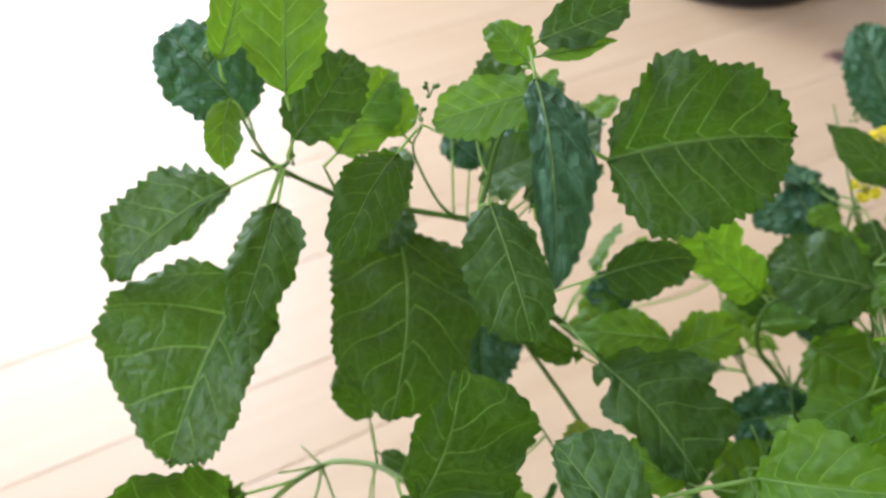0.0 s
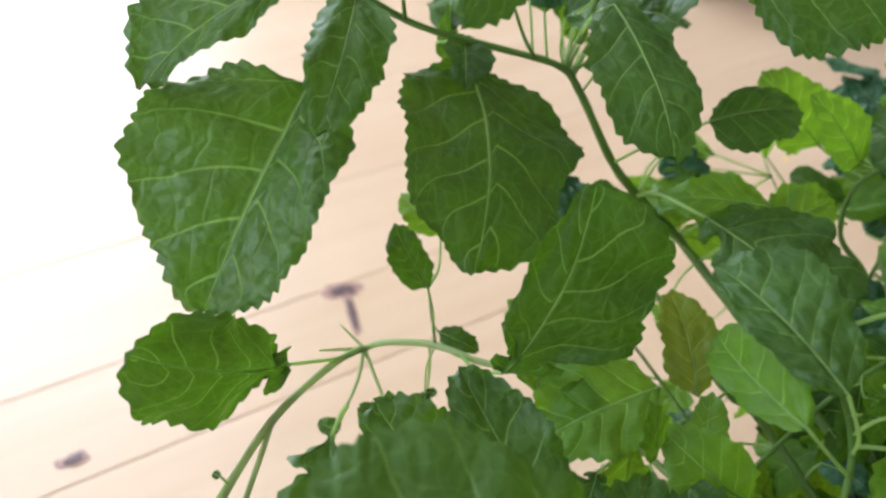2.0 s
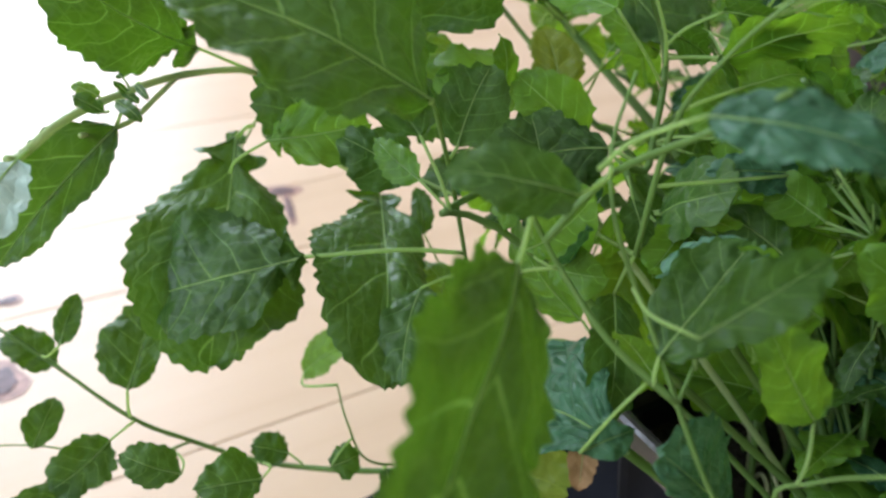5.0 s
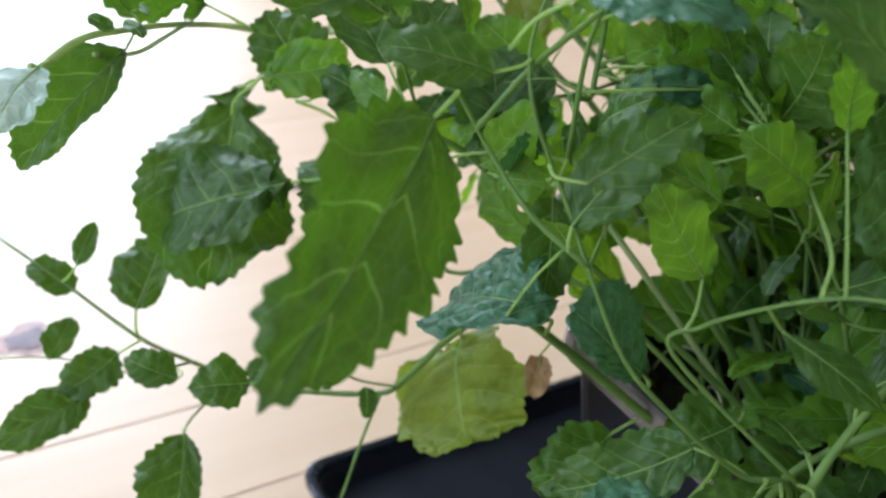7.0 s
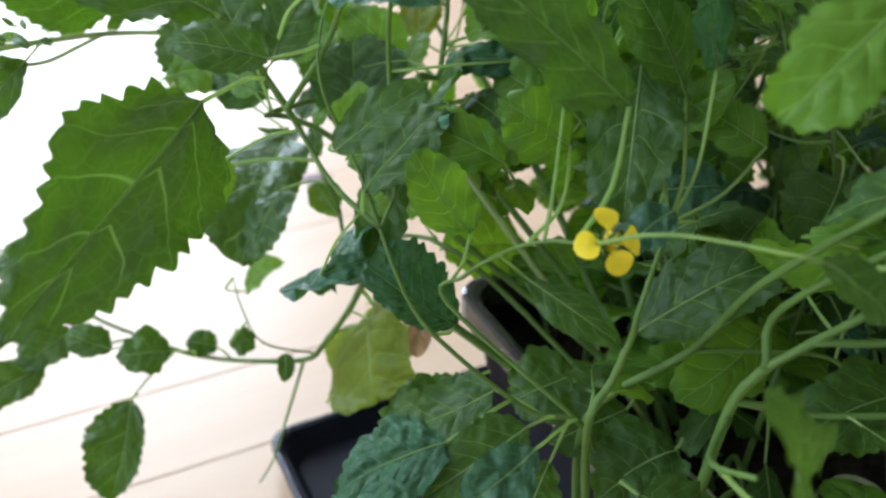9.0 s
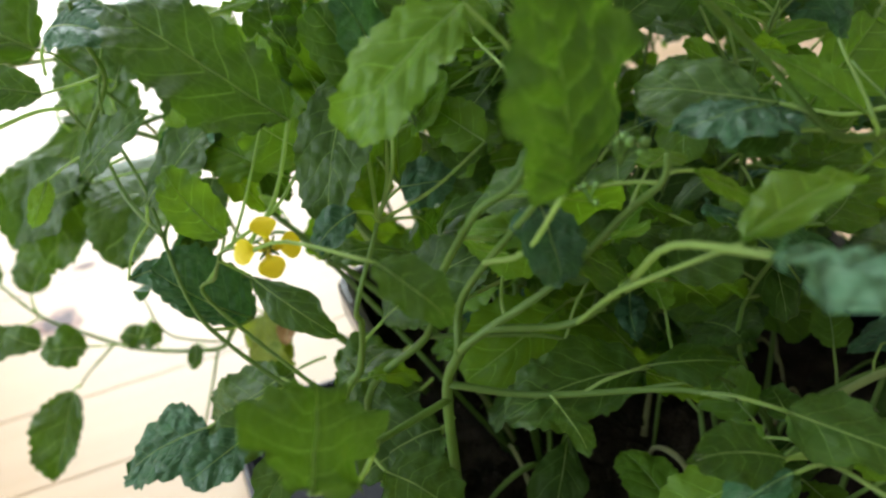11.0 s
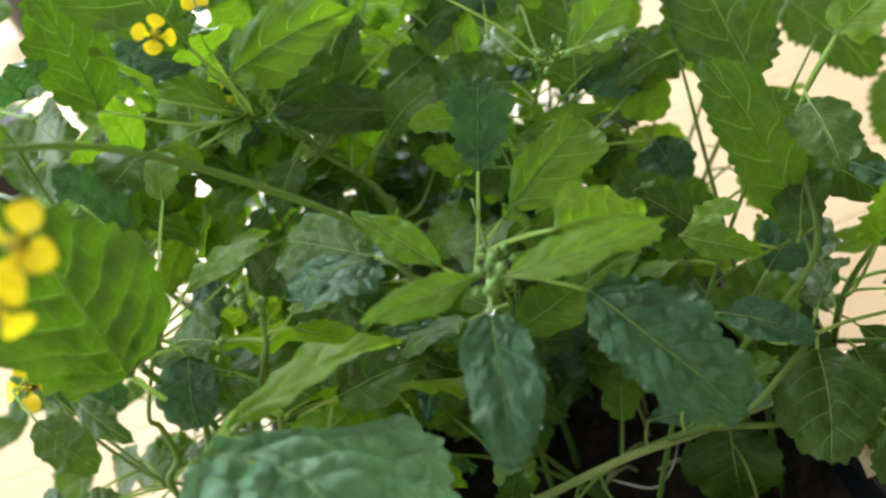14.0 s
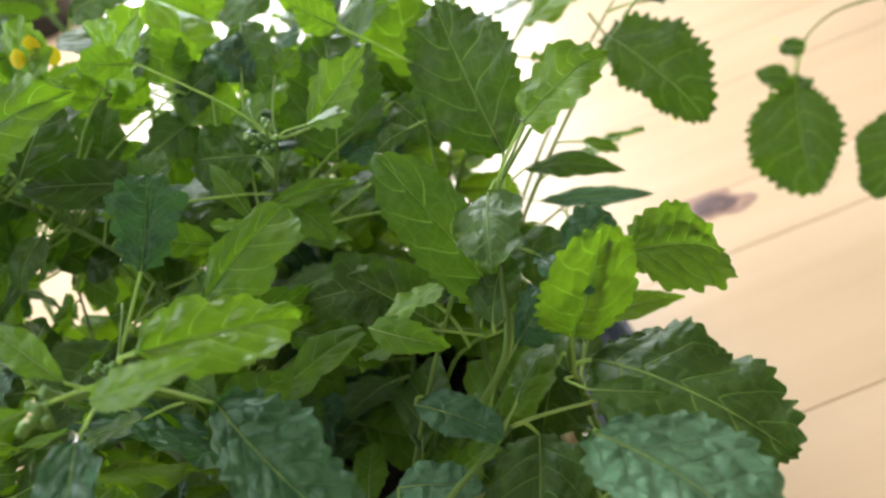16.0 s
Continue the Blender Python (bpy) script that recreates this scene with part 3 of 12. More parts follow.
def round_pot(x, y, r, h, label):
    verts, faces, S = [], [], 28
    prof = [(r * 0.78, 0.0), (r * 0.82, 0.004), (r * 0.98, h * 0.86), (r, h * 0.87), (r, h), (r * 0.94, h), (r * 0.92, h * 0.85), (0.001, h * 0.84)]
    for q, z in prof:
        for s in range(S):
            verts.append((q * math.cos(2 * math.pi * s / S), q * math.sin(2 * math.pi * s / S), z))
    for i in range(len(prof) - 1):
        for s in range(S):
            faces.append((i * S + s, i * S + (s + 1) % S, (i + 1) * S + (s + 1) % S, (i + 1) * S + s))
    faces.append(tuple(reversed(range(S))))
    ob = part_mesh("plant_pot", mesh_of("plant_pot", verts, faces, DARKTHING), None, pose(x, y, 0.0002))
    return tagged(ob, label, "pot")


round_pot(0.385, 1.155, 0.145, 0.16, "large round black plant pot on the boards")
round_pot(-0.52, 0.50, 0.07, 0.09, "small round black plant pot on the boards")
round_pot(-0.92, 1.13, 0.10, 0.14, "round dark grey plant pot on the boards")
round_pot(0.56, 0.66, 0.135, 0.13, "round black plant pot beside the tray")

# ---- plants ----
plant_a = plant(0.150, 0.045, 0.118, "leggy green mustard plant flopping over the pot's rim")
plant_b = plant(0.162, 0.060, 0.118, "green mustard plant with crinkled leaves")
plant_c = plant(0.200, 0.090, 0.118, "green mustard plant leaning away from the pot")
plant_d = plant(0.128, 0.030, 0.118, "bent green mustard plant at the pot's rim")
plant_e = plant(0.170, 0.000, 0.118, "mustard plant with yellow flowers and broad leaves")
plant_f = plant(0.240, 0.045, 0.118, "mustard plant with wet crinkled leaves and flowers")
plant_g = plant(0.292, 0.082, 0.118, "upright green mustard plant at the pot's edge")
plant_h = plant(0.210, 0.072, 0.118, "green mustard plant with flower buds")
plant_i = plant(0.560, 0.660, 0.1092, "mustard plant with drooping leaves in a round pot")
# ---- leaves and stems: leaf(plant, base, tip, width, facing, foot, shape, material, fold, bend) ----
stem(plant_a, [(0.150, 0.045, 0.115), (0.118, 0.135, 0.185), (0.069, 0.236, 0.220), (0.050, 0.248, 0.235), (0.035, 0.249, 0.251), (0.021, 0.255, 0.273), (0.013, 0.258, 0.281), (-0.007, 0.258, 0.286), (-0.031, 0.257, 0.292), (-0.051, 0.257, 0.302), (-0.066, 0.258, 0.313)], 0.00137, 0.00084)
stem(plant_a, [(-0.054, 0.257, 0.303), (-0.056, 0.241, 0.319), (-0.064, 0.248, 0.330), (-0.070, 0.258, 0.339)], 0.00069, 0.00048)
stem(plant_a, [(-0.037, 0.257, 0.294), (-0.040, 0.248, 0.313)], 0.00063, 0.00042)
stem(plant_a, [(0.011, 0.233, 0.301), (0.014, 0.235, 0.314), (0.017, 0.233, 0.333), (0.022, 0.226, 0.352), (0.022, 0.222, 0.370)], 0.00074, 0.00048)
stem(plant_a, [(-0.055, 0.242, 0.317), (-0.049, 0.237, 0.323), (-0.047, 0.239, 0.334), (-0.045, 0.241, 0.344)], 0.00063, 0.00042)
stem(plant_a, [(-0.042, 0.257, 0.296), (-0.032, 0.254, 0.293), (-0.025, 0.254, 0.292)], 0.00063, 0.00042)
stem(plant_a, [(0.005, 0.258, 0.283), (-0.002, 0.253, 0.295), (-0.010, 0.254, 0.315), (-0.007, 0.252, 0.326)], 0.00053, 0.00037)
stem(plant_a, [(0.148, 0.045, 0.115), (0.105, 0.120, 0.180), (0.077, 0.175, 0.205), (0.068, 0.185, 0.208), (0.058, 0.202, 0.214), (0.053, 0.215, 0.217), (0.038, 0.236, 0.228), (0.020, 0.257, 0.243)], 0.00116, 0.00084)
stem(plant_a, [(0.150, 0.050, 0.120), (0.060, 0.130, 0.200), (0.011, 0.179, 0.219), (-0.011, 0.190, 0.216), (-0.024, 0.202, 0.211), (-0.038, 0.207, 0.207), (-0.046, 0.208, 0.203), (-0.056, 0.192, 0.212), (-0.071, 0.163, 0.221), (-0.082, 0.128, 0.229), (-0.088, 0.105, 0.233), (-0.096, 0.097, 0.227), (-0.097, 0.092, 0.229)], 0.00082, 0.00120, LITSTALK)
stem(plant_a, [(-0.046, 0.208, 0.203), (-0.048, 0.200, 0.196), (-0.055, 0.186, 0.184), (-0.055, 0.161, 0.190)], 0.00058, 0.00037, LITSTALK)
stem(plant_a, [(-0.046, 0.208, 0.203), (-0.060, 0.198, 0.212)], 0.00058, 0.00037, LITSTALK)
stem(plant_a, [(-0.046, 0.208, 0.203), (-0.039, 0.194, 0.193), (-0.034, 0.182, 0.189)], 0.00058, 0.00037, LITSTALK)
stem(plant_a, [(-0.046, 0.208, 0.203), (-0.054, 0.213, 0.209)], 0.00048, 0.00026, LITSTALK)
stem(plant_a, [(-0.024, 0.202, 0.211), (-0.027, 0.212, 0.226)], 0.00048, 0.00031)
stem(plant_a, [(0.155, 0.040, 0.118), (0.070, 0.100, 0.170), (0.029, 0.132, 0.150), (0.023, 0.127, 0.174), (0.012, 0.115, 0.212), (0.000, 0.094, 0.249), (-0.003, 0.089, 0.255)], 0.00074, 0.00053)
stem(plant_a, [(0.115, 0.070, 0.125), (0.045, 0.083, 0.170), (0.038, 0.094, 0.159), (0.029, 0.113, 0.132), (0.018, 0.116, 0.112), (0.010, 0.118, 0.102), (-0.012, 0.122, 0.096), (-0.040, 0.128, 0.092), (-0.064, 0.129, 0.100), (-0.084, 0.130, 0.109), (-0.114, 0.145, 0.119), (-0.144, 0.158, 0.130)], 0.00116, 0.00063)
stem(plant_a, [(0.009, 0.118, 0.102), (0.003, 0.110, 0.081), (-0.002, 0.099, 0.064), (-0.006, 0.088, 0.060)], 0.00063, 0.00042)
stem(plant_a, [(-0.049, 0.129, 0.094), (-0.060, 0.117, 0.085), (-0.064, 0.112, 0.080)], 0.00053, 0.00037)
stem(plant_a, [(-0.063, 0.129, 0.100), (-0.082, 0.114, 0.105), (-0.111, 0.121, 0.103), (-0.139, 0.124, 0.097)], 0.00048, 0.00031)
stem(plant_a, [(0.015, 0.117, 0.106), (-0.004, 0.106, 0.119), (-0.012, 0.109, 0.133), (-0.016, 0.115, 0.143)], 0.00042, 0.00031)
stem(plant_d, [(0.128, 0.030, 0.120), (0.108, 0.013, 0.172), (0.094, 0.013, 0.176), (0.072, 0.018, 0.191), (0.059, 0.025, 0.203), (0.045, 0.044, 0.228), (0.034, 0.053, 0.248), (0.032, 0.063, 0.261), (0.036, 0.072, 0.274)], 0.00079, 0.00050)
stem(plant_d, [(0.051, 0.036, 0.217), (0.037, 0.046, 0.224), (0.026, 0.058, 0.234), (0.017, 0.062, 0.246), (0.013, 0.062, 0.248)], 0.00079, 0.00058)
stem(plant_d, [(0.051, 0.036, 0.217), (0.058, 0.047, 0.234)], 0.00049, 0.00036)
stem(plant_e, [(0.115, 0.018, 0.120), (0.108, 0.006, 0.178), (0.113, 0.010, 0.191), (0.116, 0.009, 0.207), (0.116, 0.008, 0.214), (0.122, 0.019, 0.233)], 0.00098, 0.00063)
stem(plant_e, [(0.108, 0.006, 0.178), (0.070, 0.018, 0.207), (0.074, 0.017, 0.216), (0.080, 0.010, 0.226), (0.086, 0.002, 0.235), (0.093, -0.003, 0.240), (0.099, -0.009, 0.243)], 0.00049, 0.00036)
stem(plant_e, [(0.112, 0.024, 0.120), (0.110, 0.019, 0.170), (0.132, 0.013, 0.200), (0.139, 0.003, 0.225), (0.147, -0.007, 0.244), (0.154, -0.015, 0.258), (0.162, -0.014, 0.264), (0.167, -0.010, 0.277)], 0.00094, 0.00072)
stem(plant_e, [(0.132, 0.013, 0.200), (0.149, 0.013, 0.201), (0.169, 0.015, 0.198), (0.179, 0.005, 0.191), (0.200, -0.004, 0.202)], 0.00053, 0.00045)
stem(plant_e, [(0.138, 0.004, 0.118), (0.139, -0.002, 0.189), (0.143, -0.004, 0.207), (0.150, -0.006, 0.217), (0.168, -0.004, 0.231), (0.183, -0.008, 0.252), (0.190, -0.012, 0.262), (0.191, -0.011, 0.268)], 0.00115, 0.00065)
stem(plant_e, [(0.152, -0.006, 0.219), (0.172, -0.007, 0.222), (0.185, -0.014, 0.240)], 0.00086, 0.00086)
stem(plant_e, [(0.144, -0.005, 0.210), (0.146, -0.001, 0.225), (0.167, -0.026, 0.267)], 0.00098, 0.00081)
stem(plant_e, [(0.140, -0.003, 0.198), (0.162, -0.004, 0.196), (0.194, -0.010, 0.205), (0.208, -0.017, 0.209)], 0.00089, 0.00071)
stem(plant_e, [(0.140, -0.002, 0.192), (0.128, -0.029, 0.204), (0.128, -0.052, 0.223)], 0.00089, 0.00063)
stem(plant_f, [(0.240, 0.050, 0.118), (0.216, 0.034, 0.187), (0.231, 0.029, 0.230), (0.239, 0.010, 0.261), (0.232, 0.026, 0.270)], 0.00076, 0.00042)
stem(plant_f, [(0.239, 0.010, 0.261), (0.225, 0.003, 0.264), (0.211, 0.008, 0.278), (0.194, -0.001, 0.298), (0.183, -0.012, 0.313), (0.179, -0.023, 0.322), (0.171, -0.039, 0.332), (0.165, -0.048, 0.341), (0.162, -0.055, 0.348)], 0.00094, 0.00068)
stem(plant_f, [(0.168, -0.043, 0.336), (0.198, -0.067, 0.340), (0.200, -0.073, 0.338), (0.204, -0.075, 0.335)], 0.00053, 0.00042)
stem(plant_f, [(0.191, -0.062, 0.339), (0.202, -0.066, 0.336), (0.209, -0.074, 0.335)], 0.00053, 0.00042)
stem(plant_f, [(0.235, 0.055, 0.118), (0.236, 0.040, 0.150), (0.252, 0.040, 0.164), (0.272, 0.036, 0.180), (0.286, 0.028, 0.195), (0.304, 0.047, 0.205)], 0.00137, 0.00095)
stem(plant_g, [(0.295, 0.080, 0.118), (0.307, 0.083, 0.131), (0.308, 0.091, 0.151), (0.311, 0.082, 0.183), (0.317, 0.068, 0.212), (0.336, 0.064, 0.249)], 0.00148, 0.00084)
stem(plant_g, [(0.285, 0.085, 0.118), (0.278, 0.059, 0.176), (0.304, 0.057, 0.220), (0.304, 0.072, 0.237), (0.303, 0.083, 0.250), (0.313, 0.097, 0.262)], 0.00116, 0.00063)
stem(plant_g, [(0.290, 0.080, 0.118), (0.269, 0.058, 0.165), (0.274, 0.077, 0.194), (0.306, 0.060, 0.230)], 0.00095, 0.00063)
stem(plant_g, [(0.277, 0.032, 0.185), (0.301, 0.044, 0.174), (0.316, 0.048, 0.173), (0.325, 0.051, 0.173)], 0.00095, 0.00063)
stem(plant_g, [(0.309, 0.089, 0.162), (0.331, 0.040, 0.209)], 0.00084, 0.00053)
stem(plant_h, [(0.220, 0.070, 0.118), (0.219, 0.068, 0.207), (0.221, 0.089, 0.231), (0.227, 0.099, 0.249), (0.233, 0.104, 0.265)], 0.00116, 0.00063)
stem(plant_h, [(0.200, 0.075, 0.118), (0.183, 0.081, 0.224), (0.162, 0.082, 0.255), (0.148, 0.076, 0.274)], 0.00105, 0.00063)
stem(plant_c, [(0.200, 0.090, 0.118), (0.147, 0.225, 0.172), (0.139, 0.240, 0.208), (0.126, 0.249, 0.224), (0.124, 0.249, 0.247), (0.136, 0.245, 0.259)], 0.00116, 0.00074)
stem(plant_c, [(0.200, 0.090, 0.118), (0.154, 0.240, 0.188), (0.149, 0.252, 0.196), (0.156, 0.263, 0.211), (0.178, 0.310, 0.251)], 0.00105, 0.00063)
stem(plant_b, [(0.160, 0.060, 0.118), (0.062, 0.105, 0.221), (0.062, 0.114, 0.231), (0.063, 0.125, 0.255), (0.057, 0.133, 0.271), (0.054, 0.138, 0.281)], 0.00095, 0.00063)
stem(plant_b, [(0.165, 0.060, 0.118), (0.033, 0.102, 0.207), (0.009, 0.104, 0.219), (0.088, 0.172, 0.217), (0.103, 0.162, 0.260)], 0.00095, 0.00063)
stem(plant_i, [(0.560, 0.660, 0.109), (0.565, 0.600, 0.200), (0.433, 0.431, 0.131), (0.409, 0.413, 0.136), (0.387, 0.398, 0.139), (0.372, 0.389, 0.132), (0.364, 0.383, 0.120)], 0.00094, 0.00051)
stem(plant_d, [(0.022, 0.060, 0.239), (0.033, 0.061, 0.256), (0.042, 0.043, 0.276), (0.048, 0.033, 0.289)], 0.00086, 0.00072)
stem(plant_b, [(0.050, 0.077, 0.226), (0.049, 0.076, 0.261), (0.055, 0.071, 0.282), (0.060, 0.062, 0.297)], 0.00068, 0.00051)
stem(plant_a, [(-0.071, 0.163, 0.221), (-0.074, 0.145, 0.222), (-0.078, 0.126, 0.223), (-0.085, 0.108, 0.228)], 0.00068, 0.00085, LITSTALK)
leaf(plant_a, (-0.0639, 0.2178, 0.2923), (-0.0906, 0.1790, 0.2452), 0.0570, (-0.2170, -0.6893, 0.6912), (-0.0520, 0.2390, 0.3190), 'broad', GREEN, 0.38, 0.06, left=0.84, right=1.16, peak=0.45, nick=0.9, puff=0.085)
leaf(plant_a, (-0.0522, 0.2253, 0.3144), (-0.0602, 0.1841, 0.2992), 0.0204, (0.1425, -0.3667, 0.9194), (-0.0510, 0.2390, 0.3200), 'broad', GREEN, 0.1, 0.05, left=1.18, right=0.82, peak=0.36)
leaf(plant_a, (-0.0680, 0.2326, 0.3159), (-0.1082, 0.2180, 0.2877), 0.0277, (-0.3283, -0.5626, 0.7588), (-0.0510, 0.2390, 0.3200), 'broad', GREEN, 0.12, 0.06, left=0.60, right=1.40, peak=0.43)
leaf(plant_a, (-0.0167, 0.2562, 0.2810), (-0.0170, 0.1900, 0.2518), 0.0569, (0.2883, -0.3869, 0.8759), (-0.0140, 0.2580, 0.2880), 'broad', GREEN, -0.1, 0.08, left=1.09, right=0.91, peak=0.34, nick=0.9)
leaf(plant_a, (-0.014, 0.219, 0.337), (-0.027, 0.181, 0.331), 0.020, (0.483, -0.310, 0.819), (-0.008, 0.253, 0.324), 'broad', GREEN, .1, .08)
leaf(plant_a, (0.0146, 0.2195, 0.3186), (0.0263, 0.1802, 0.2987), 0.0251, (-0.0256, -0.4579, 0.8886), (0.0110, 0.2330, 0.3040), 'broad', GREEN, -0.12, 0.08, left=0.90, right=1.10, peak=0.55)
leaf(plant_a, (0.0216, 0.1858, 0.3809), (0.0232, 0.1351, 0.3615), 0.015, (0.1696, -0.3479, 0.9221), (0.0220, 0.2220, 0.3700), 'broad', BLUISH, -0.15, 0.1, left=1.40, right=0.60, peak=0.34, sway=0.00, puff=0.05, nick=0.7)
leaf(plant_a, (0.0513, 0.2323, 0.3265), (0.1115, 0.2420, 0.3281), 0.0549, (0.1191, -0.8306, 0.5440), (0.0220, 0.2260, 0.3520), 'broad', GREEN, 0.3, 0.08, left=0.96, right=1.04, peak=0.30, nick=1.2)
leaf(plant_a, (0.0559, 0.2332, 0.2775), (0.0901, 0.2420, 0.2782), 0.0199, (0.1553, -0.6672, 0.7286), (0.0350, 0.2490, 0.2510), 'broad', GREEN, 0.1, 0.05, left=0.72, right=1.28, peak=0.30)
leaf(plant_c, (0.118, 0.244, 0.258), (0.095, 0.245, 0.282), 0.019, (0.319, -0.887, 0.335), (0.129, 0.247, 0.254), 'broad', YOUNG, .05, .05)
leaf(plant_a, (-0.0095, 0.1693, 0.2337), (0.0054, 0.1712, 0.2935), 0.0370, (-0.0835, -0.9951, 0.0530), (-0.0170, 0.1960, 0.2140), 'lyr', GREEN, -0.1, 0.08, left=0.60, right=1.40, peak=0.50)
leaf(plant_b, (0.035, 0.168, 0.230), (0.001, 0.159, 0.217), 0.031, (-0.211, -0.482, 0.851), (0.028, 0.162, 0.215), 'broad', YOUNG, .1, .05)
leaf(plant_a, (0.016, 0.254, 0.243), (0.016, 0.224, 0.226), 0.031, (-0.076, -0.501, 0.862), (0.020, 0.257, 0.243), 'broad', BLUISH, .1, .05)
leaf(plant_b, (0.0538, 0.2111, 0.2576), (0.0828, 0.1707, 0.2439), 0.0379, (-0.0372, -0.3455, 0.9377), (0.046, 0.249, 0.238), 'lyr', GREEN, -.1, .08, left=1.33, right=0.67, peak=0.34)
leaf(plant_a, (-0.0682, 0.1816, 0.2228), (-0.1034, 0.1552, 0.2535), 0.0322, (0.6597, -0.7419, 0.1199), (-0.0470, 0.2070, 0.2040), 'lyr', GREEN, 0.08, 0.05, left=1.09, right=0.91, peak=0.54, nick=1.3)
leaf(plant_b, (0.0519, 0.1225, 0.2779), (0.0303, 0.1531, 0.2876), 0.0209, (-0.3309, -0.4880, 0.8077), (0.063, 0.125, 0.255), 'broad', GREEN, -.1, .05, left=0.69, right=1.31, peak=0.54, puff=0.12)
leaf(plant_b, (0.0440, 0.1192, 0.2711), (0.0361, 0.1550, 0.2648), 0.0165, (-0.8088, -0.0771, 0.5830), (0.063, 0.123, 0.250), 'broad', YOUNG, .1, .05, left=0.78, right=1.22, peak=0.52)
leaf(plant_b, (0.047, 0.152, 0.215), (0.052, 0.170, 0.226), 0.011, (-0.285, -0.457, 0.843), (0.042, 0.147, 0.210), 'broad', YOUNG, .05, .03)
leaf(plant_b, (0.051, 0.118, 0.233), (0.018, 0.121, 0.220), 0.023, (-0.358, -0.512, 0.781), (0.061, 0.113, 0.229), 'broad', GREEN, -.1, .08)
leaf(plant_a, (-0.027, 0.212, 0.226), (-0.038, 0.222, 0.243), 0.012, (0.151, -0.805, 0.574), (-0.025, 0.205, 0.217), 'broad', GREEN, .1, .03)
leaf(plant_c, (0.159, 0.244, 0.262), (0.123, 0.258, 0.262), 0.036, (-0.201, -0.507, 0.838), (0.136, 0.245, 0.259), 'broad', GREEN, -.1, .08)
leaf(plant_a, (0.028, 0.218, 0.360), (-0.003, 0.228, 0.343), 0.018, (-0.529, -0.578, 0.621), (0.022, 0.223, 0.366), 'broad', YOUNG, .2, .05)
leaf(plant_a, (-0.063, 0.250, 0.331), (-0.090, 0.268, 0.353), 0.031, (0.186, -0.634, 0.751), (-0.061, 0.244, 0.326), 'broad', BLUISH, -.1, .08)
leaf(plant_a, (-0.067, 0.241, 0.356), (-0.062, 0.265, 0.377), 0.014, (0.171, -0.670, 0.723), (-0.070, 0.258, 0.339), 'broad', YOUNG, .15, .05)
leaf(plant_a, (-0.064, 0.234, 0.347), (-0.064, 0.217, 0.334), 0.011, (0.170, -0.602, 0.781), (-0.064, 0.249, 0.330), 'broad', YOUNG, .15, .05)
leaf(plant_a, (-0.044, 0.220, 0.357), (-0.043, 0.252, 0.387), 0.024, (0.124, -0.673, 0.730), (-0.046, 0.240, 0.339), 'broad', YOUNG, .1, .06)
leaf(plant_a, (-0.044, 0.223, 0.340), (-0.027, 0.245, 0.357), 0.023, (0.175, -0.687, 0.705), (-0.049, 0.237, 0.323), 'broad', GREEN, .1, .06)
leaf(plant_a, (-0.035, 0.247, 0.319), (-0.018, 0.271, 0.337), 0.024, (0.065, -0.626, 0.777), (-0.040, 0.248, 0.313), 'broad', YOUNG, .1, .06)
leaf(plant_a, (0.022, 0.208, 0.373), (0.012, 0.217, 0.380), 0.011, (-0.054, -0.666, 0.744), (0.022, 0.223, 0.364), 'broad', YOUNG, .2, .05)
leaf(plant_a, (0.025, 0.210, 0.374), (0.045, 0.211, 0.378), 0.007, (-0.111, -0.659, 0.744), (0.022, 0.223, 0.366), 'lance', YOUNG, .2, .05)
leaf(plant_a, (0.025, 0.213, 0.377), (0.048, 0.218, 0.385), 0.013, (-0.114, -0.672, 0.731), (0.022, 0.223, 0.367), 'broad', GREEN, .2, .05)
leaf(plant_a, (0.011, 0.246, 0.324), (0.023, 0.273, 0.347), 0.018, (-0.042, -0.640, 0.767), (0.014, 0.235, 0.319), 'broad', GREEN, .1, .05)
leaf(plant_c, (0.211, 0.346, 0.262), (0.199, 0.394, 0.296), 0.031, (-0.329, -0.592, 0.736), (0.178, 0.310, 0.251), 'broad', BLUISH, .1, .05)
leaf(plant_c, (0.177, 0.323, 0.245), (0.141, 0.322, 0.232), 0.024, (-0.265, -0.537, 0.801), (0.178, 0.310, 0.251), 'broad', BLUISH, .1, .05)
leaf(plant_b, (0.083, 0.229, 0.250), (0.049, 0.236, 0.248), 0.018, (-0.136, -0.482, 0.865), (0.069, 0.236, 0.220), 'broad', YOUNG, .1, .05)
leaf(plant_b, (0.086, 0.235, 0.236), (0.113, 0.242, 0.246), 0.020, (-0.196, -0.471, 0.860), (0.069, 0.236, 0.220), 'broad', YOUNG, .1, .05)
leaf(plant_c, (0.147, 0.233, 0.206), (0.114, 0.233, 0.197), 0.026, (-0.233, -0.415, 0.879), (0.139, 0.239, 0.206), 'broad', BLUISH, .1, .05)
leaf(plant_c, (0.151, 0.258, 0.217), (0.179, 0.231, 0.213), 0.035, (-0.291, -0.430, 0.855), (0.156, 0.263, 0.211), 'broad', YOUNG, .1, .05)
leaf(plant_a, (-0.0777, 0.1133, 0.2284), (-0.1059, 0.0965, 0.1933), 0.0189, (0.1480, -0.9325, 0.3295), (-0.0800, 0.1320, 0.2280), 'broad', GREEN, 0.25, 0.05, left=0.72, right=1.28, peak=0.37)
leaf(plant_a, (-0.095, 0.092, 0.229), (-0.099, 0.070, 0.220), 0.017, (0.155, -0.432, 0.889), (-0.094, 0.099, 0.228), 'broad', SHEENPALE, -.1, .05)
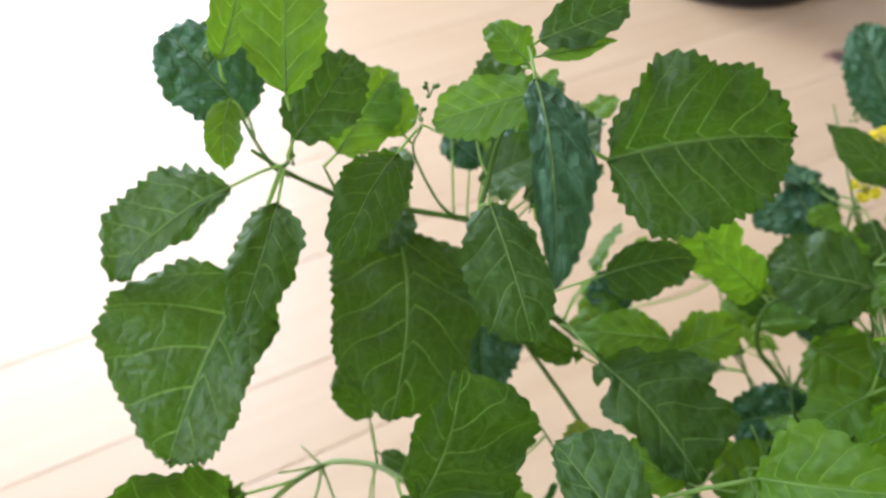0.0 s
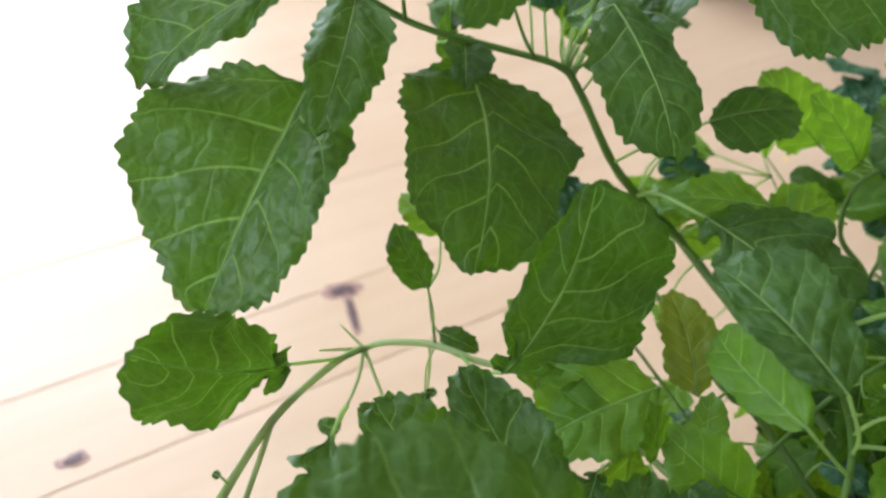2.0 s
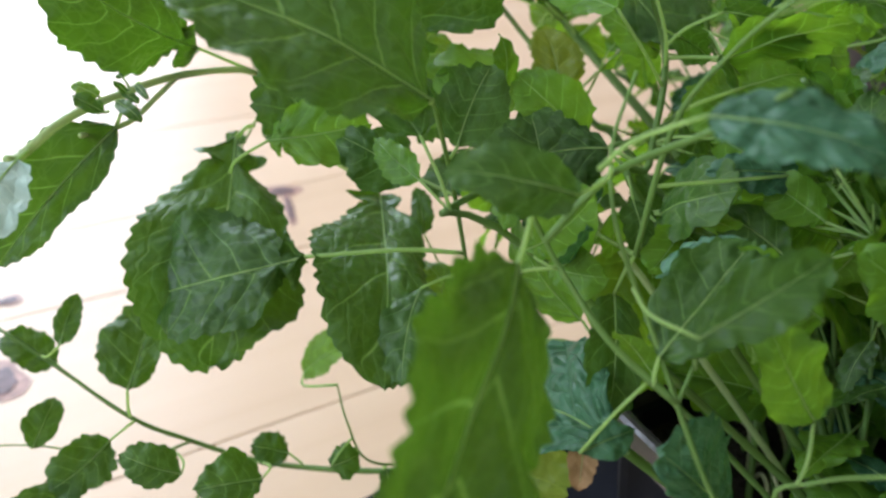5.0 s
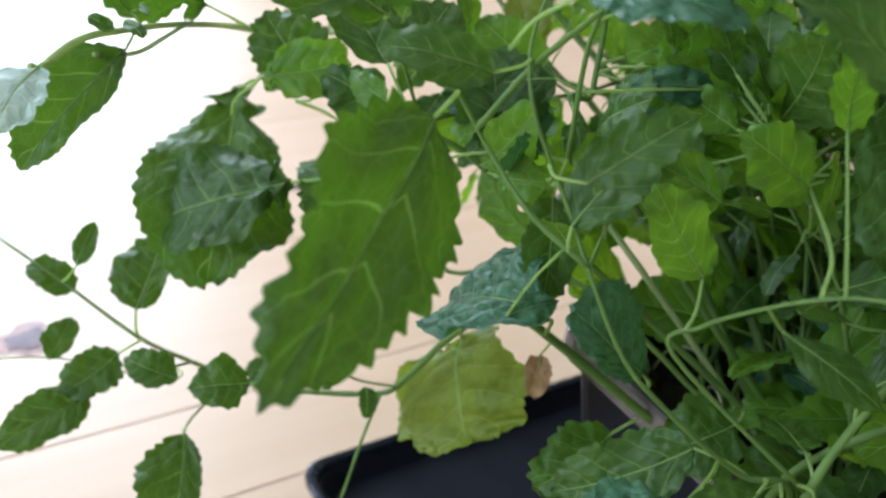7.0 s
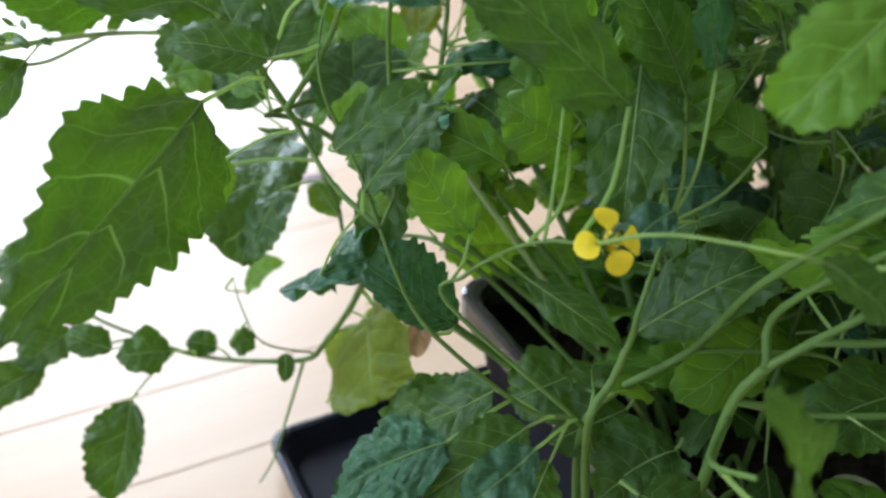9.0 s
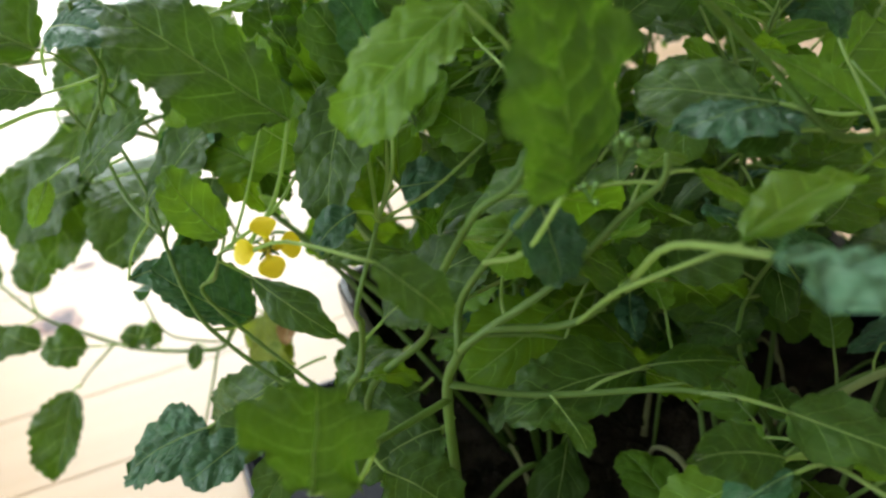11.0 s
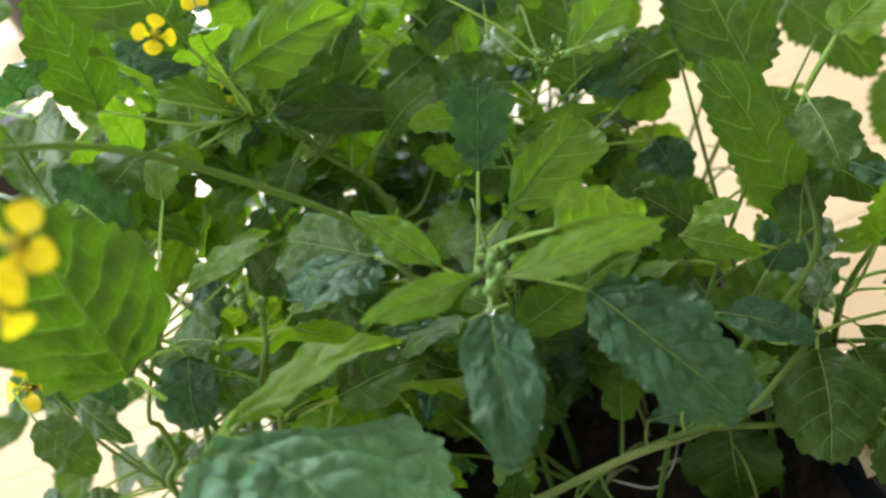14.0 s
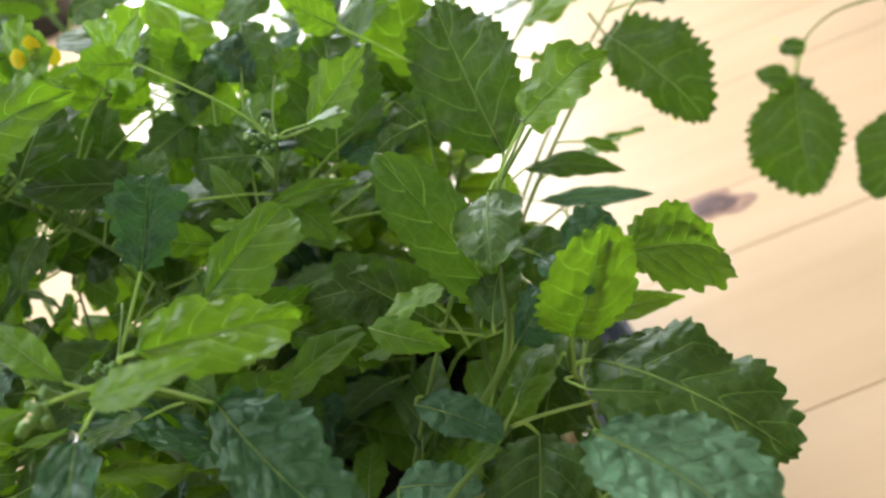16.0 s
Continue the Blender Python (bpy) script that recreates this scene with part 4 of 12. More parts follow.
leaf(plant_a, (-0.0555, 0.1817, 0.1915), (-0.0556, 0.1158, 0.1491), 0.0496, (0.0450, -0.5402, 0.8403), (-0.0510, 0.1950, 0.1900), 'lyr', GREEN, 0.1, 0.05, left=0.84, right=1.16, peak=0.56)
leaf(plant_a, (-0.0288, 0.1263, 0.1835), (-0.0748, 0.1298, 0.1630), 0.0404, (-0.3814, -0.5145, 0.7680), (0.0180, 0.1220, 0.1920), 'lyr', GREEN, -0.1, 0.08, left=0.90, right=1.10, peak=0.60)
leaf(plant_a, (-0.0048, 0.1810, 0.1743), (-0.0033, 0.0892, 0.1748), 0.0366, (0.0901, 0.0077, 0.9959), (-0.0340, 0.1820, 0.1890), 'lyr', GREEN, 0.1, 0.06, left=0.75, right=1.25, peak=0.57)
leaf(plant_a, (0.0056, 0.1156, 0.1828), (0.0009, 0.0888, 0.1682), 0.0178, (-0.3141, -0.4124, 0.8551), (0.0210, 0.1250, 0.1810), 'broad', GREEN, -0.1, 0.06, left=1.11, right=0.89, peak=0.41)
leaf(plant_a, (-0.0846, 0.1313, 0.1205), (-0.0810, 0.1588, 0.1351), 0.0219, (0.1033, -0.4787, 0.8719), (-0.0840, 0.1300, 0.1090), 'broad', GREEN, 0.1, 0.05, left=1.36, right=0.64, peak=0.46)
leaf(plant_a, (-0.027, 0.166, 0.100), (-0.009, 0.166, 0.118), 0.015, (-0.627, -0.472, 0.620), (-0.016, 0.115, 0.143), 'broad', YOUNG, .4, .1)
leaf(plant_a, (-0.0031, 0.0852, 0.2572), (-0.0640, 0.0886, 0.2788), 0.0436, (0.2748, -0.4568, 0.8461), (-0.0030, 0.0890, 0.2550), 'broad', GREEN, 0.1, 0.06, left=0.88, right=1.12, peak=0.43, sway=0.00, nick=1.2, puff=0.1)
leaf(plant_d, (0.0091, 0.0292, 0.2538), (-0.0173, -0.0329, 0.2269), 0.036, (0.6237, -0.5175, 0.5858), (0.0160, 0.0620, 0.2470), 'jag', GREEN, 0.08, 0.04, left=1.06, right=0.94, peak=0.34, sway=0.00, nick=1.0)
leaf(plant_d, (0.0370, 0.1280, 0.1239), (0.0416, 0.0938, 0.1012), 0.0758, (-0.8778, -0.3412, 0.3363), (0.0350, 0.1010, 0.1500), 'broad', YELLOW, 0.1, 0.05, left=0.96, right=1.04, peak=0.53)
leaf(plant_d, (0.046, 0.040, 0.198), (0.021, 0.097, 0.158), 0.039, (-0.726, 0.151, 0.671), (0.056, 0.080, 0.164), 'lance', BLUISH, .3, .05)
leaf(plant_d, (0.0719, 0.0361, 0.1865), (0.0480, 0.0292, 0.2100), 0.0215, (0.5755, -0.7267, 0.3751), (0.0670, 0.0200, 0.1950), 'broad', BLUISH, -0.1, 0.06, left=0.60, right=1.40, peak=0.62)
leaf(plant_d, (0.075, 0.027, 0.223), (0.060, 0.031, 0.243), 0.015, (0.207, -0.921, 0.330), (0.071, 0.018, 0.214), 'broad', YOUNG, .1, .05)
leaf(plant_d, (0.099, 0.040, 0.242), (0.081, 0.043, 0.253), 0.019, (0.214, -0.801, 0.559), (0.088, 0.001, 0.237), 'broad', YOUNG, .1, .05)
leaf(plant_d, (0.042, 0.022, 0.246), (0.063, 0.027, 0.262), 0.012, (-0.305, -0.702, 0.643), (0.039, 0.048, 0.237), 'broad', GREEN, .3, .05)
leaf(plant_d, (0.083, 0.048, 0.232), (0.056, 0.056, 0.240), 0.017, (0.018, -0.680, 0.733), (0.083, 0.095, 0.198), 'broad', YOUNG, .1, .05)
leaf(plant_d, (0.022, 0.046, 0.259), (-0.003, 0.043, 0.264), 0.013, (0.203, -0.755, 0.623), (0.032, 0.060, 0.258), 'broad', GREEN, .1, .05)
leaf(plant_d, (0.084, 0.020, 0.177), (0.053, 0.026, 0.152), 0.020, (-0.579, -0.557, 0.595), (0.097, 0.013, 0.175), 'broad', GREEN, .15, .05)
leaf(plant_d, (0.072, -0.006, 0.182), (0.044, -0.010, 0.166), 0.022, (-0.409, -0.355, 0.841), (0.088, 0.014, 0.179), 'broad', BLUISH, .15, .05)
leaf(plant_d, (0.092, 0.000, 0.183), (0.067, -0.016, 0.173), 0.016, (-0.012, -0.487, 0.873), (0.100, 0.012, 0.176), 'broad', GREEN, .1, .05)
leaf(plant_d, (0.092, -0.021, 0.196), (0.077, -0.032, 0.189), 0.013, (-0.030, -0.477, 0.878), (0.105, 0.007, 0.180), 'broad', BLUISH, .1, .05)
leaf(plant_e, (0.114, 0.042, 0.264), (0.110, 0.013, 0.237), 0.022, (-0.128, -0.678, 0.724), (0.122, 0.019, 0.233), 'broad', GREEN, .1, .05)
leaf(plant_e, (0.124, 0.038, 0.232), (0.139, 0.037, 0.235), 0.014, (-0.177, -0.646, 0.743), (0.122, 0.019, 0.233), 'broad', BLUISH, .1, .05)
leaf(plant_e, (0.120, 0.008, 0.243), (0.110, 0.002, 0.236), 0.010, (-0.145, -0.626, 0.766), (0.122, 0.019, 0.233), 'broad', BLUISH, .1, .05)
leaf(plant_e, (0.119, 0.018, 0.201), (0.153, 0.018, 0.228), 0.020, (-0.479, -0.624, 0.617), (0.114, 0.010, 0.198), 'broad', GREEN, -.1, .05)
leaf(plant_e, (0.088, 0.010, 0.222), (0.113, 0.000, 0.210), 0.011, (0.077, -0.680, 0.729), (0.082, 0.007, 0.229), 'lance', GREEN, -.2, .05)
leaf(plant_e, (0.1524, -0.0037, 0.2970), (0.1285, -0.0186, 0.2773), 0.0187, (-0.2121, -0.6399, 0.7386), (0.167, -0.010, 0.277), 'broad', YOUNG, .1, .05, left=0.96, right=1.04, peak=0.55, nick=1.6)
leaf(plant_e, (0.148, 0.041, 0.244), (0.131, 0.053, 0.250), 0.014, (-0.202, -0.676, 0.708), (0.122, 0.019, 0.233), 'broad', YOUNG, .1, .05)
leaf(plant_b, (0.089, 0.086, 0.247), (0.065, 0.085, 0.246), 0.011, (-0.004, -0.726, 0.687), (0.049, 0.077, 0.245), 'broad', BLUISH, .1, .05)
leaf(plant_b, (0.037, 0.105, 0.213), (0.031, 0.129, 0.238), 0.029, (0.103, -0.705, 0.701), (0.039, 0.101, 0.203), 'broad', GREEN, .1, .05)
leaf(plant_e, (0.1720, -0.0334, 0.2728), (0.1672, -0.0321, 0.3179), 0.0332, (0.8304, -0.5472, 0.1048), (0.1530, -0.0100, 0.2410), 'jag', GREEN, 0.1, 0.06, left=1.05, right=0.95, peak=0.40, sway=0.00, puff=0.24)
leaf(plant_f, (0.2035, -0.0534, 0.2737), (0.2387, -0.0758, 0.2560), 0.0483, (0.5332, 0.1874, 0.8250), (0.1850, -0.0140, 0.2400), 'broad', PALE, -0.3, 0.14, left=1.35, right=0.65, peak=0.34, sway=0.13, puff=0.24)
leaf(plant_e, (0.2165, 0.0085, 0.2682), (0.1938, -0.0030, 0.2693), 0.0260, (0.0067, 0.0744, 0.9972), (0.220, 0.004, 0.268), 'broad', BLUISH, -.1, .06, left=0.96, right=1.04, peak=0.51)
leaf(plant_e, (0.2005, -0.0442, 0.2695), (0.2266, -0.0158, 0.2658), 0.015, (-0.0170, 0.1452, 0.9893), (0.173, -0.008, 0.223), 'lance', YOUNG, .15, .05, left=1.15, right=0.85, peak=0.49)
leaf(plant_g, (0.1281, -0.0687, 0.2327), (0.1281, -0.0535, 0.2453), 0.0314, (0.8722, -0.3139, 0.3751), (0.128, -0.029, 0.204), 'jag', GREEN, .1, .05, left=1.12, right=0.88, peak=0.55, nick=1.3)
leaf(plant_e, (0.136, -0.034, 0.258), (0.151, -0.039, 0.248), 0.011, (0.388, -0.458, 0.799), (0.099, -0.009, 0.243), 'broad', GREEN, .1, .05)
leaf(plant_f, (0.2311, 0.0361, 0.2709), (0.2312, 0.0539, 0.2871), 0.0165, (0.7296, -0.4622, 0.5041), (0.2350, 0.0070, 0.2610), 'broad', BLUISH, 0.15, -0.06, left=1.08, right=0.92, peak=0.70, nick=1.5, puff=0.2)
leaf(plant_f, (0.2289, 0.0470, 0.2486), (0.2497, 0.0717, 0.2626), 0.0185, (0.2839, -0.6430, 0.7113), (0.2370, 0.0130, 0.2650), 'lyr', YOUNG, 0.15, 0.05, left=0.65, right=1.35, peak=0.55, nick=1.2)
leaf(plant_f, (0.250, -0.007, 0.274), (0.281, -0.004, 0.283), 0.008, (-0.152, -0.610, 0.778), (0.239, 0.010, 0.262), 'jag', YOUNG, .2, .05)
leaf(plant_f, (0.259, 0.001, 0.278), (0.269, 0.036, 0.255), 0.021, (0.716, 0.233, 0.658), (0.238, 0.012, 0.265), 'jag', YOUNG, .15, .05)
leaf(plant_f, (0.2596, 0.0098, 0.2542), (0.2906, -0.0060, 0.2324), 0.0225, (0.2598, -0.5688, 0.7803), (0.2380, 0.0100, 0.2590), 'broad', BLUISH, -0.15, 0.08, left=1.08, right=0.92, peak=0.46, nick=1.4)
leaf(plant_f, (0.245, -0.011, 0.267), (0.253, -0.038, 0.253), 0.015, (0.166, -0.424, 0.890), (0.238, 0.009, 0.261), 'broad', BLUISH, .15, .06)
leaf(plant_f, (0.257, 0.041, 0.177), (0.290, 0.047, 0.179), 0.011, (0.036, -0.483, 0.875), (0.256, 0.039, 0.167), 'lance', PALE, -.2, .05)
leaf(plant_g, (0.3022, 0.0724, 0.2194), (0.2841, 0.0685, 0.2753), 0.0204, (0.4843, -0.8697, 0.0952), (0.3040, 0.0570, 0.2200), 'broad', GREEN, 0.15, 0.05, left=1.04, right=0.96, peak=0.55, puff=0.1, nick=1.4)
leaf(plant_e, (0.166, -0.012, 0.257), (0.171, -0.025, 0.247), 0.015, (0.403, -0.432, 0.807), (0.163, -0.014, 0.265), 'broad', BLUISH, .1, .08)
leaf(plant_f, (0.247, -0.016, 0.281), (0.226, -0.027, 0.280), 0.008, (0.224, -0.550, 0.805), (0.239, 0.010, 0.262), 'lance', YOUNG, .1, .05)
leaf(plant_f, (0.231, 0.003, 0.268), (0.210, 0.010, 0.280), 0.009, (0.254, -0.577, 0.777), (0.234, 0.007, 0.261), 'lance', YOUNG, .1, .05)
leaf(plant_h, (0.154, 0.096, 0.264), (0.178, 0.114, 0.261), 0.017, (0.504, -0.522, 0.688), (0.156, 0.080, 0.264), 'jag', YOUNG, .1, .05)
leaf(plant_h, (0.150, 0.070, 0.290), (0.188, 0.086, 0.299), 0.023, (0.187, -0.782, 0.595), (0.148, 0.076, 0.274), 'jag', YOUNG, .1, .05)
leaf(plant_g, (0.272, 0.078, 0.229), (0.248, 0.063, 0.236), 0.022, (0.470, -0.406, 0.783), (0.288, 0.070, 0.211), 'jag', GREEN, -.1, .06)
leaf(plant_g, (0.306, 0.075, 0.258), (0.312, 0.051, 0.254), 0.017, (0.058, -0.166, 0.984), (0.305, 0.087, 0.254), 'broad', GREEN, -.15, .08)
leaf(plant_g, (0.3134, 0.0920, 0.2666), (0.3339, 0.1036, 0.2777), 0.0198, (-0.1477, -0.5321, 0.8337), (0.304, 0.085, 0.252), 'jag', YOUNG, .12, .05, left=0.99, right=1.01, peak=0.52, nick=1.5, puff=0.14)
leaf(plant_i, (0.2923, 0.2738, 0.2040), (0.3341, 0.2462, 0.1722), 0.0350, (0.1345, -0.6535, 0.7449), (0.2860, 0.2790, 0.2130), 'broad', GREEN, 0.1, 0.05, left=1.23, right=0.77, peak=0.43, nick=1.5)
leaf(plant_i, (0.3645, 0.3842, 0.1121), (0.3692, 0.3363, 0.0641), 0.0460, (0.0337, -0.7054, 0.7080), (0.3710, 0.3890, 0.1310), 'lyr', GREEN, 0.1, 0.05, left=0.82, right=1.18, peak=0.40, nick=2.2)
leaf(plant_i, (0.416, 0.364, 0.091), (0.399, 0.328, 0.063), 0.036, (-0.031, -0.605, 0.796), (0.422, 0.374, 0.101), 'broad', GREEN, .1, .05)
leaf(plant_g, (0.3200, 0.0645, 0.2193), (0.3348, 0.0656, 0.2536), 0.0243, (0.3876, -0.9116, -0.1370), (0.3120, 0.0790, 0.1890), 'broad', YOUNG, 0.1, 0.06, left=1.11, right=0.89, peak=0.54, nick=1.3, puff=0.15)
leaf(plant_g, (0.3338, 0.0808, 0.2325), (0.3557, 0.0993, 0.2174), 0.0258, (0.6394, -0.1350, 0.7570), (0.3310, 0.0650, 0.2410), 'broad', YOUNG, 0.15, 0.05, left=0.93, right=1.07, peak=0.38, nick=1.5, puff=0.13)
leaf(plant_g, (0.3223, 0.0692, 0.2067), (0.3713, 0.0489, 0.1970), 0.0350, (0.1154, -0.1897, 0.9750), (0.313, 0.074, 0.197), 'broad', GREEN, -.1, .08, nick=1.5)
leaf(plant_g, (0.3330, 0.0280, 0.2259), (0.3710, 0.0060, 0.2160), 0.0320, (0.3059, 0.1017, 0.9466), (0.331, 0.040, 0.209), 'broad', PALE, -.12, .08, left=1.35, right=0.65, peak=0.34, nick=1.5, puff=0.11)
leaf(plant_g, (0.328, 0.045, 0.221), (0.346, 0.046, 0.219), 0.008, (0.099, -0.487, 0.868), (0.312, 0.078, 0.191), 'lance', GREEN, .1, .05)
leaf(plant_g, (0.281, 0.045, 0.215), (0.304, 0.042, 0.207), 0.011, (0.227, -0.450, 0.864), (0.270, 0.073, 0.186), 'broad', BLUISH, .2, .08)
leaf(plant_g, (0.273, 0.052, 0.236), (0.293, 0.052, 0.229), 0.009, (0.267, -0.497, 0.826), (0.296, 0.066, 0.219), 'jag', YOUNG, .15, .05)
leaf(plant_g, (0.270, 0.037, 0.191), (0.292, 0.042, 0.187), 0.012, (0.242, -0.403, 0.883), (0.268, 0.037, 0.177), 'broad', PALE, .1, .06)
leaf(plant_g, (0.291, 0.127, 0.238), (0.270, 0.160, 0.275), 0.034, (0.230, -0.659, 0.716), (0.303, 0.082, 0.249), 'broad', GREEN, .1, .05)
leaf(plant_g, (0.304, 0.060, 0.187), (0.306, 0.031, 0.174), 0.028, (0.171, -0.411, 0.895), (0.304, 0.047, 0.205), 'broad', GREEN, .1, .05)
leaf(plant_h, (0.225, 0.087, 0.248), (0.210, 0.098, 0.264), 0.007, (0.416, -0.547, 0.727), (0.225, 0.095, 0.242), 'lance', YOUNG, .1, .05)
leaf(plant_h, (0.223, 0.093, 0.247), (0.250, 0.108, 0.245), 0.008, (0.359, -0.562, 0.745), (0.225, 0.095, 0.242), 'lance', YOUNG, .1, .05)
leaf(plant_h, (0.235, 0.125, 0.242), (0.228, 0.158, 0.273), 0.036, (0.344, -0.623, 0.702), (0.226, 0.097, 0.244), 'broad', GREEN, .1, .05)
leaf(plant_h, (0.133, 0.180, 0.244), (0.155, 0.194, 0.240), 0.018, (0.447, -0.583, 0.678), (0.101, 0.169, 0.243), 'broad', YOUNG, .1, .05)
leaf(plant_h, (0.129, 0.093, 0.235), (0.152, 0.112, 0.231), 0.017, (0.513, -0.467, 0.720), (0.161, 0.081, 0.257), 'broad', GREEN, .1, .05)
leaf(plant_h, (0.184, 0.099, 0.258), (0.150, 0.083, 0.271), 0.017, (0.518, -0.504, 0.691), (0.171, 0.082, 0.246), 'broad', GREEN, -.1, .05)
leaf(plant_h, (0.169, 0.142, 0.209), (0.163, 0.165, 0.231), 0.019, (0.255, -0.630, 0.733), (0.182, 0.082, 0.228), 'broad', GREEN, .1, .05)
leaf(plant_a, (-0.112, 0.148, 0.115), (-0.131, 0.151, 0.123), 0.014, (0.290, -0.555, 0.780), (-0.110, 0.143, 0.117), 'broad', GREEN, .1, .05)
leaf(plant_a, (-0.105, 0.133, 0.137), (-0.102, 0.147, 0.147), 0.008, (0.276, -0.578, 0.767), (-0.116, 0.146, 0.120), 'broad', GREEN, .1, .03)
leaf(plant_a, (-0.088, 0.118, 0.110), (-0.103, 0.101, 0.104), 0.017, (0.258, -0.514, 0.818), (-0.082, 0.130, 0.108), 'broad', GREEN, .1, .05)
leaf(plant_a, (-0.062, 0.099, 0.117), (-0.080, 0.101, 0.123), 0.013, (0.226, -0.528, 0.819), (-0.069, 0.123, 0.102), 'broad', GREEN, .1, .05)
leaf(plant_a, (-0.037, 0.095, 0.121), (-0.056, 0.089, 0.122), 0.017, (0.183, -0.530, 0.828), (-0.041, 0.128, 0.092), 'broad', GREEN, .1, .05)
leaf(plant_a, (-0.095, 0.105, 0.101), (-0.119, 0.082, 0.095), 0.018, (0.279, -0.482, 0.830), (-0.085, 0.114, 0.105), 'broad', GREEN, .1, .05)
leaf(plant_a, (-0.0621, 0.1057, 0.0846), (-0.0611, 0.0702, 0.0634), 0.0227, (0.1909, -0.4997, 0.8449), (-0.0630, 0.1130, 0.0810), 'broad', GREEN, 0.1, 0.05, left=0.68, right=1.32, peak=0.44)
leaf(plant_a, (-0.030, 0.127, 0.098), (-0.043, 0.127, 0.101), 0.012, (0.147, -0.544, 0.826), (-0.024, 0.125, 0.093), 'broad', GREEN, .1, .03)
leaf(plant_a, (-0.016, 0.102, 0.120), (-0.007, 0.106, 0.122), 0.011, (0.110, -0.551, 0.827), (-0.010, 0.107, 0.128), 'broad', GREEN, .1, .03)
leaf(plant_a, (0.003, 0.111, 0.110), (0.004, 0.101, 0.104), 0.007, (0.078, -0.539, 0.839), (0.003, 0.119, 0.100), 'broad', GREEN, .1, .03)
leaf(plant_a, (-0.113, 0.119, 0.104), (-0.109, 0.134, 0.113), 0.011, (0.277, -0.527, 0.803), (-0.115, 0.122, 0.102), 'broad', GREEN, .1, .03)
leaf(plant_d, (0.060, 0.095, 0.144), (0.058, 0.083, 0.135), 0.009, (-0.110, -0.559, 0.822), (0.061, 0.079, 0.162), 'broad', DRY, .3, .1)
leaf(plant_f, (0.286, 0.035, 0.144), (0.266, 0.028, 0.140), 0.011, (-0.035, -0.442, 0.897), (0.273, 0.061, 0.153), 'broad', DRY, .2, .1)
leaf(plant_g, (0.316, 0.076, 0.134), (0.332, 0.064, 0.127), 0.011, (0.098, -0.397, 0.913), (0.308, 0.084, 0.133), 'broad', DRY, .2, .1)
leaf(plant_d, (0.046, 0.108, 0.124), (0.053, 0.095, 0.117), 0.008, (-0.082, -0.550, 0.831), (0.029, 0.113, 0.132), 'broad', YELLOW, .2, .1)
leaf(plant_a, (-0.013, 0.253, 0.322), (-0.023, 0.267, 0.334), 0.016, (-0.005, -0.663, 0.748), (-0.010, 0.254, 0.318), 'broad', YOUNG, .1, .05)
leaf(plant_a, (0.000, 0.288, 0.300), (0.015, 0.278, 0.293), 0.014, (-0.063, -0.633, 0.772), (-0.008, 0.253, 0.324), 'broad', BLUISH, .1, .05)
leaf(plant_a, (0.021, 0.281, 0.290), (0.029, 0.292, 0.300), 0.012, (-0.101, -0.631, 0.769), (0.013, 0.235, 0.313), 'broad', BLUISH, .1, .05)
leaf(plant_a, (0.031, 0.284, 0.279), (0.044, 0.293, 0.288), 0.013, (-0.124, -0.614, 0.780), (0.017, 0.258, 0.279), 'broad', BLUISH, .1, .05)
leaf(plant_a, (0.046, 0.301, 0.282), (0.056, 0.287, 0.273), 0.017, (-0.149, -0.607, 0.780), (0.018, 0.257, 0.277), 'broad', BLUISH, .1, .05)
leaf(plant_a, (0.037, 0.291, 0.280), (0.044, 0.271, 0.266), 0.016, (-0.130, -0.592, 0.795), (0.018, 0.257, 0.278), 'broad', YOUNG, .1, .05)
leaf(plant_a, (0.037, 0.299, 0.303), (0.030, 0.284, 0.289), 0.016, (-0.118, -0.635, 0.764), (0.016, 0.258, 0.279), 'broad', YOUNG, .1, .05)
leaf(plant_b, (0.076, 0.248, 0.235), (0.050, 0.254, 0.234), 0.017, (-0.171, -0.506, 0.846), (0.063, 0.244, 0.224), 'broad', YOUNG, .1, .05)
leaf(plant_b, (0.060, 0.270, 0.244), (0.073, 0.256, 0.238), 0.017, (-0.176, -0.526, 0.832), (0.047, 0.249, 0.237), 'broad', BLUISH, .1, .05)
leaf(plant_c, (0.150, 0.274, 0.219), (0.172, 0.260, 0.220), 0.015, (-0.326, -0.471, 0.820), (0.159, 0.270, 0.218), 'lance', GREEN, .1, .05)
leaf(plant_c, (0.108, 0.196, 0.189), (0.134, 0.212, 0.204), 0.033, (-0.272, -0.384, 0.883), (0.097, 0.182, 0.203), 'broad', YOUNG, .1, .05)
leaf(plant_b, (0.050, 0.173, 0.221), (0.047, 0.204, 0.234), 0.018, (-0.155, -0.413, 0.897), (0.067, 0.186, 0.209), 'broad', YELLOW, .1, .05)
leaf(plant_c, (0.142, 0.276, 0.218), (0.134, 0.288, 0.222), 0.014, (-0.283, -0.498, 0.819), (0.123, 0.250, 0.236), 'broad', YOUNG, .2, .05)
leaf(plant_c, (0.139, 0.274, 0.213), (0.122, 0.287, 0.214), 0.014, (-0.269, -0.493, 0.827), (0.125, 0.249, 0.229), 'broad', YOUNG, .2, .05)
leaf(plant_c, (0.153, 0.272, 0.208), (0.171, 0.280, 0.220), 0.016, (-0.319, -0.476, 0.819), (0.156, 0.263, 0.211), 'broad', BLUISH, .2, .05)
leaf(plant_d, (0.056, 0.049, 0.234), (0.064, 0.070, 0.239), 0.022, (-0.498, -0.018, 0.867), (0.054, 0.040, 0.223), 'broad', PALE, -.15, .06)
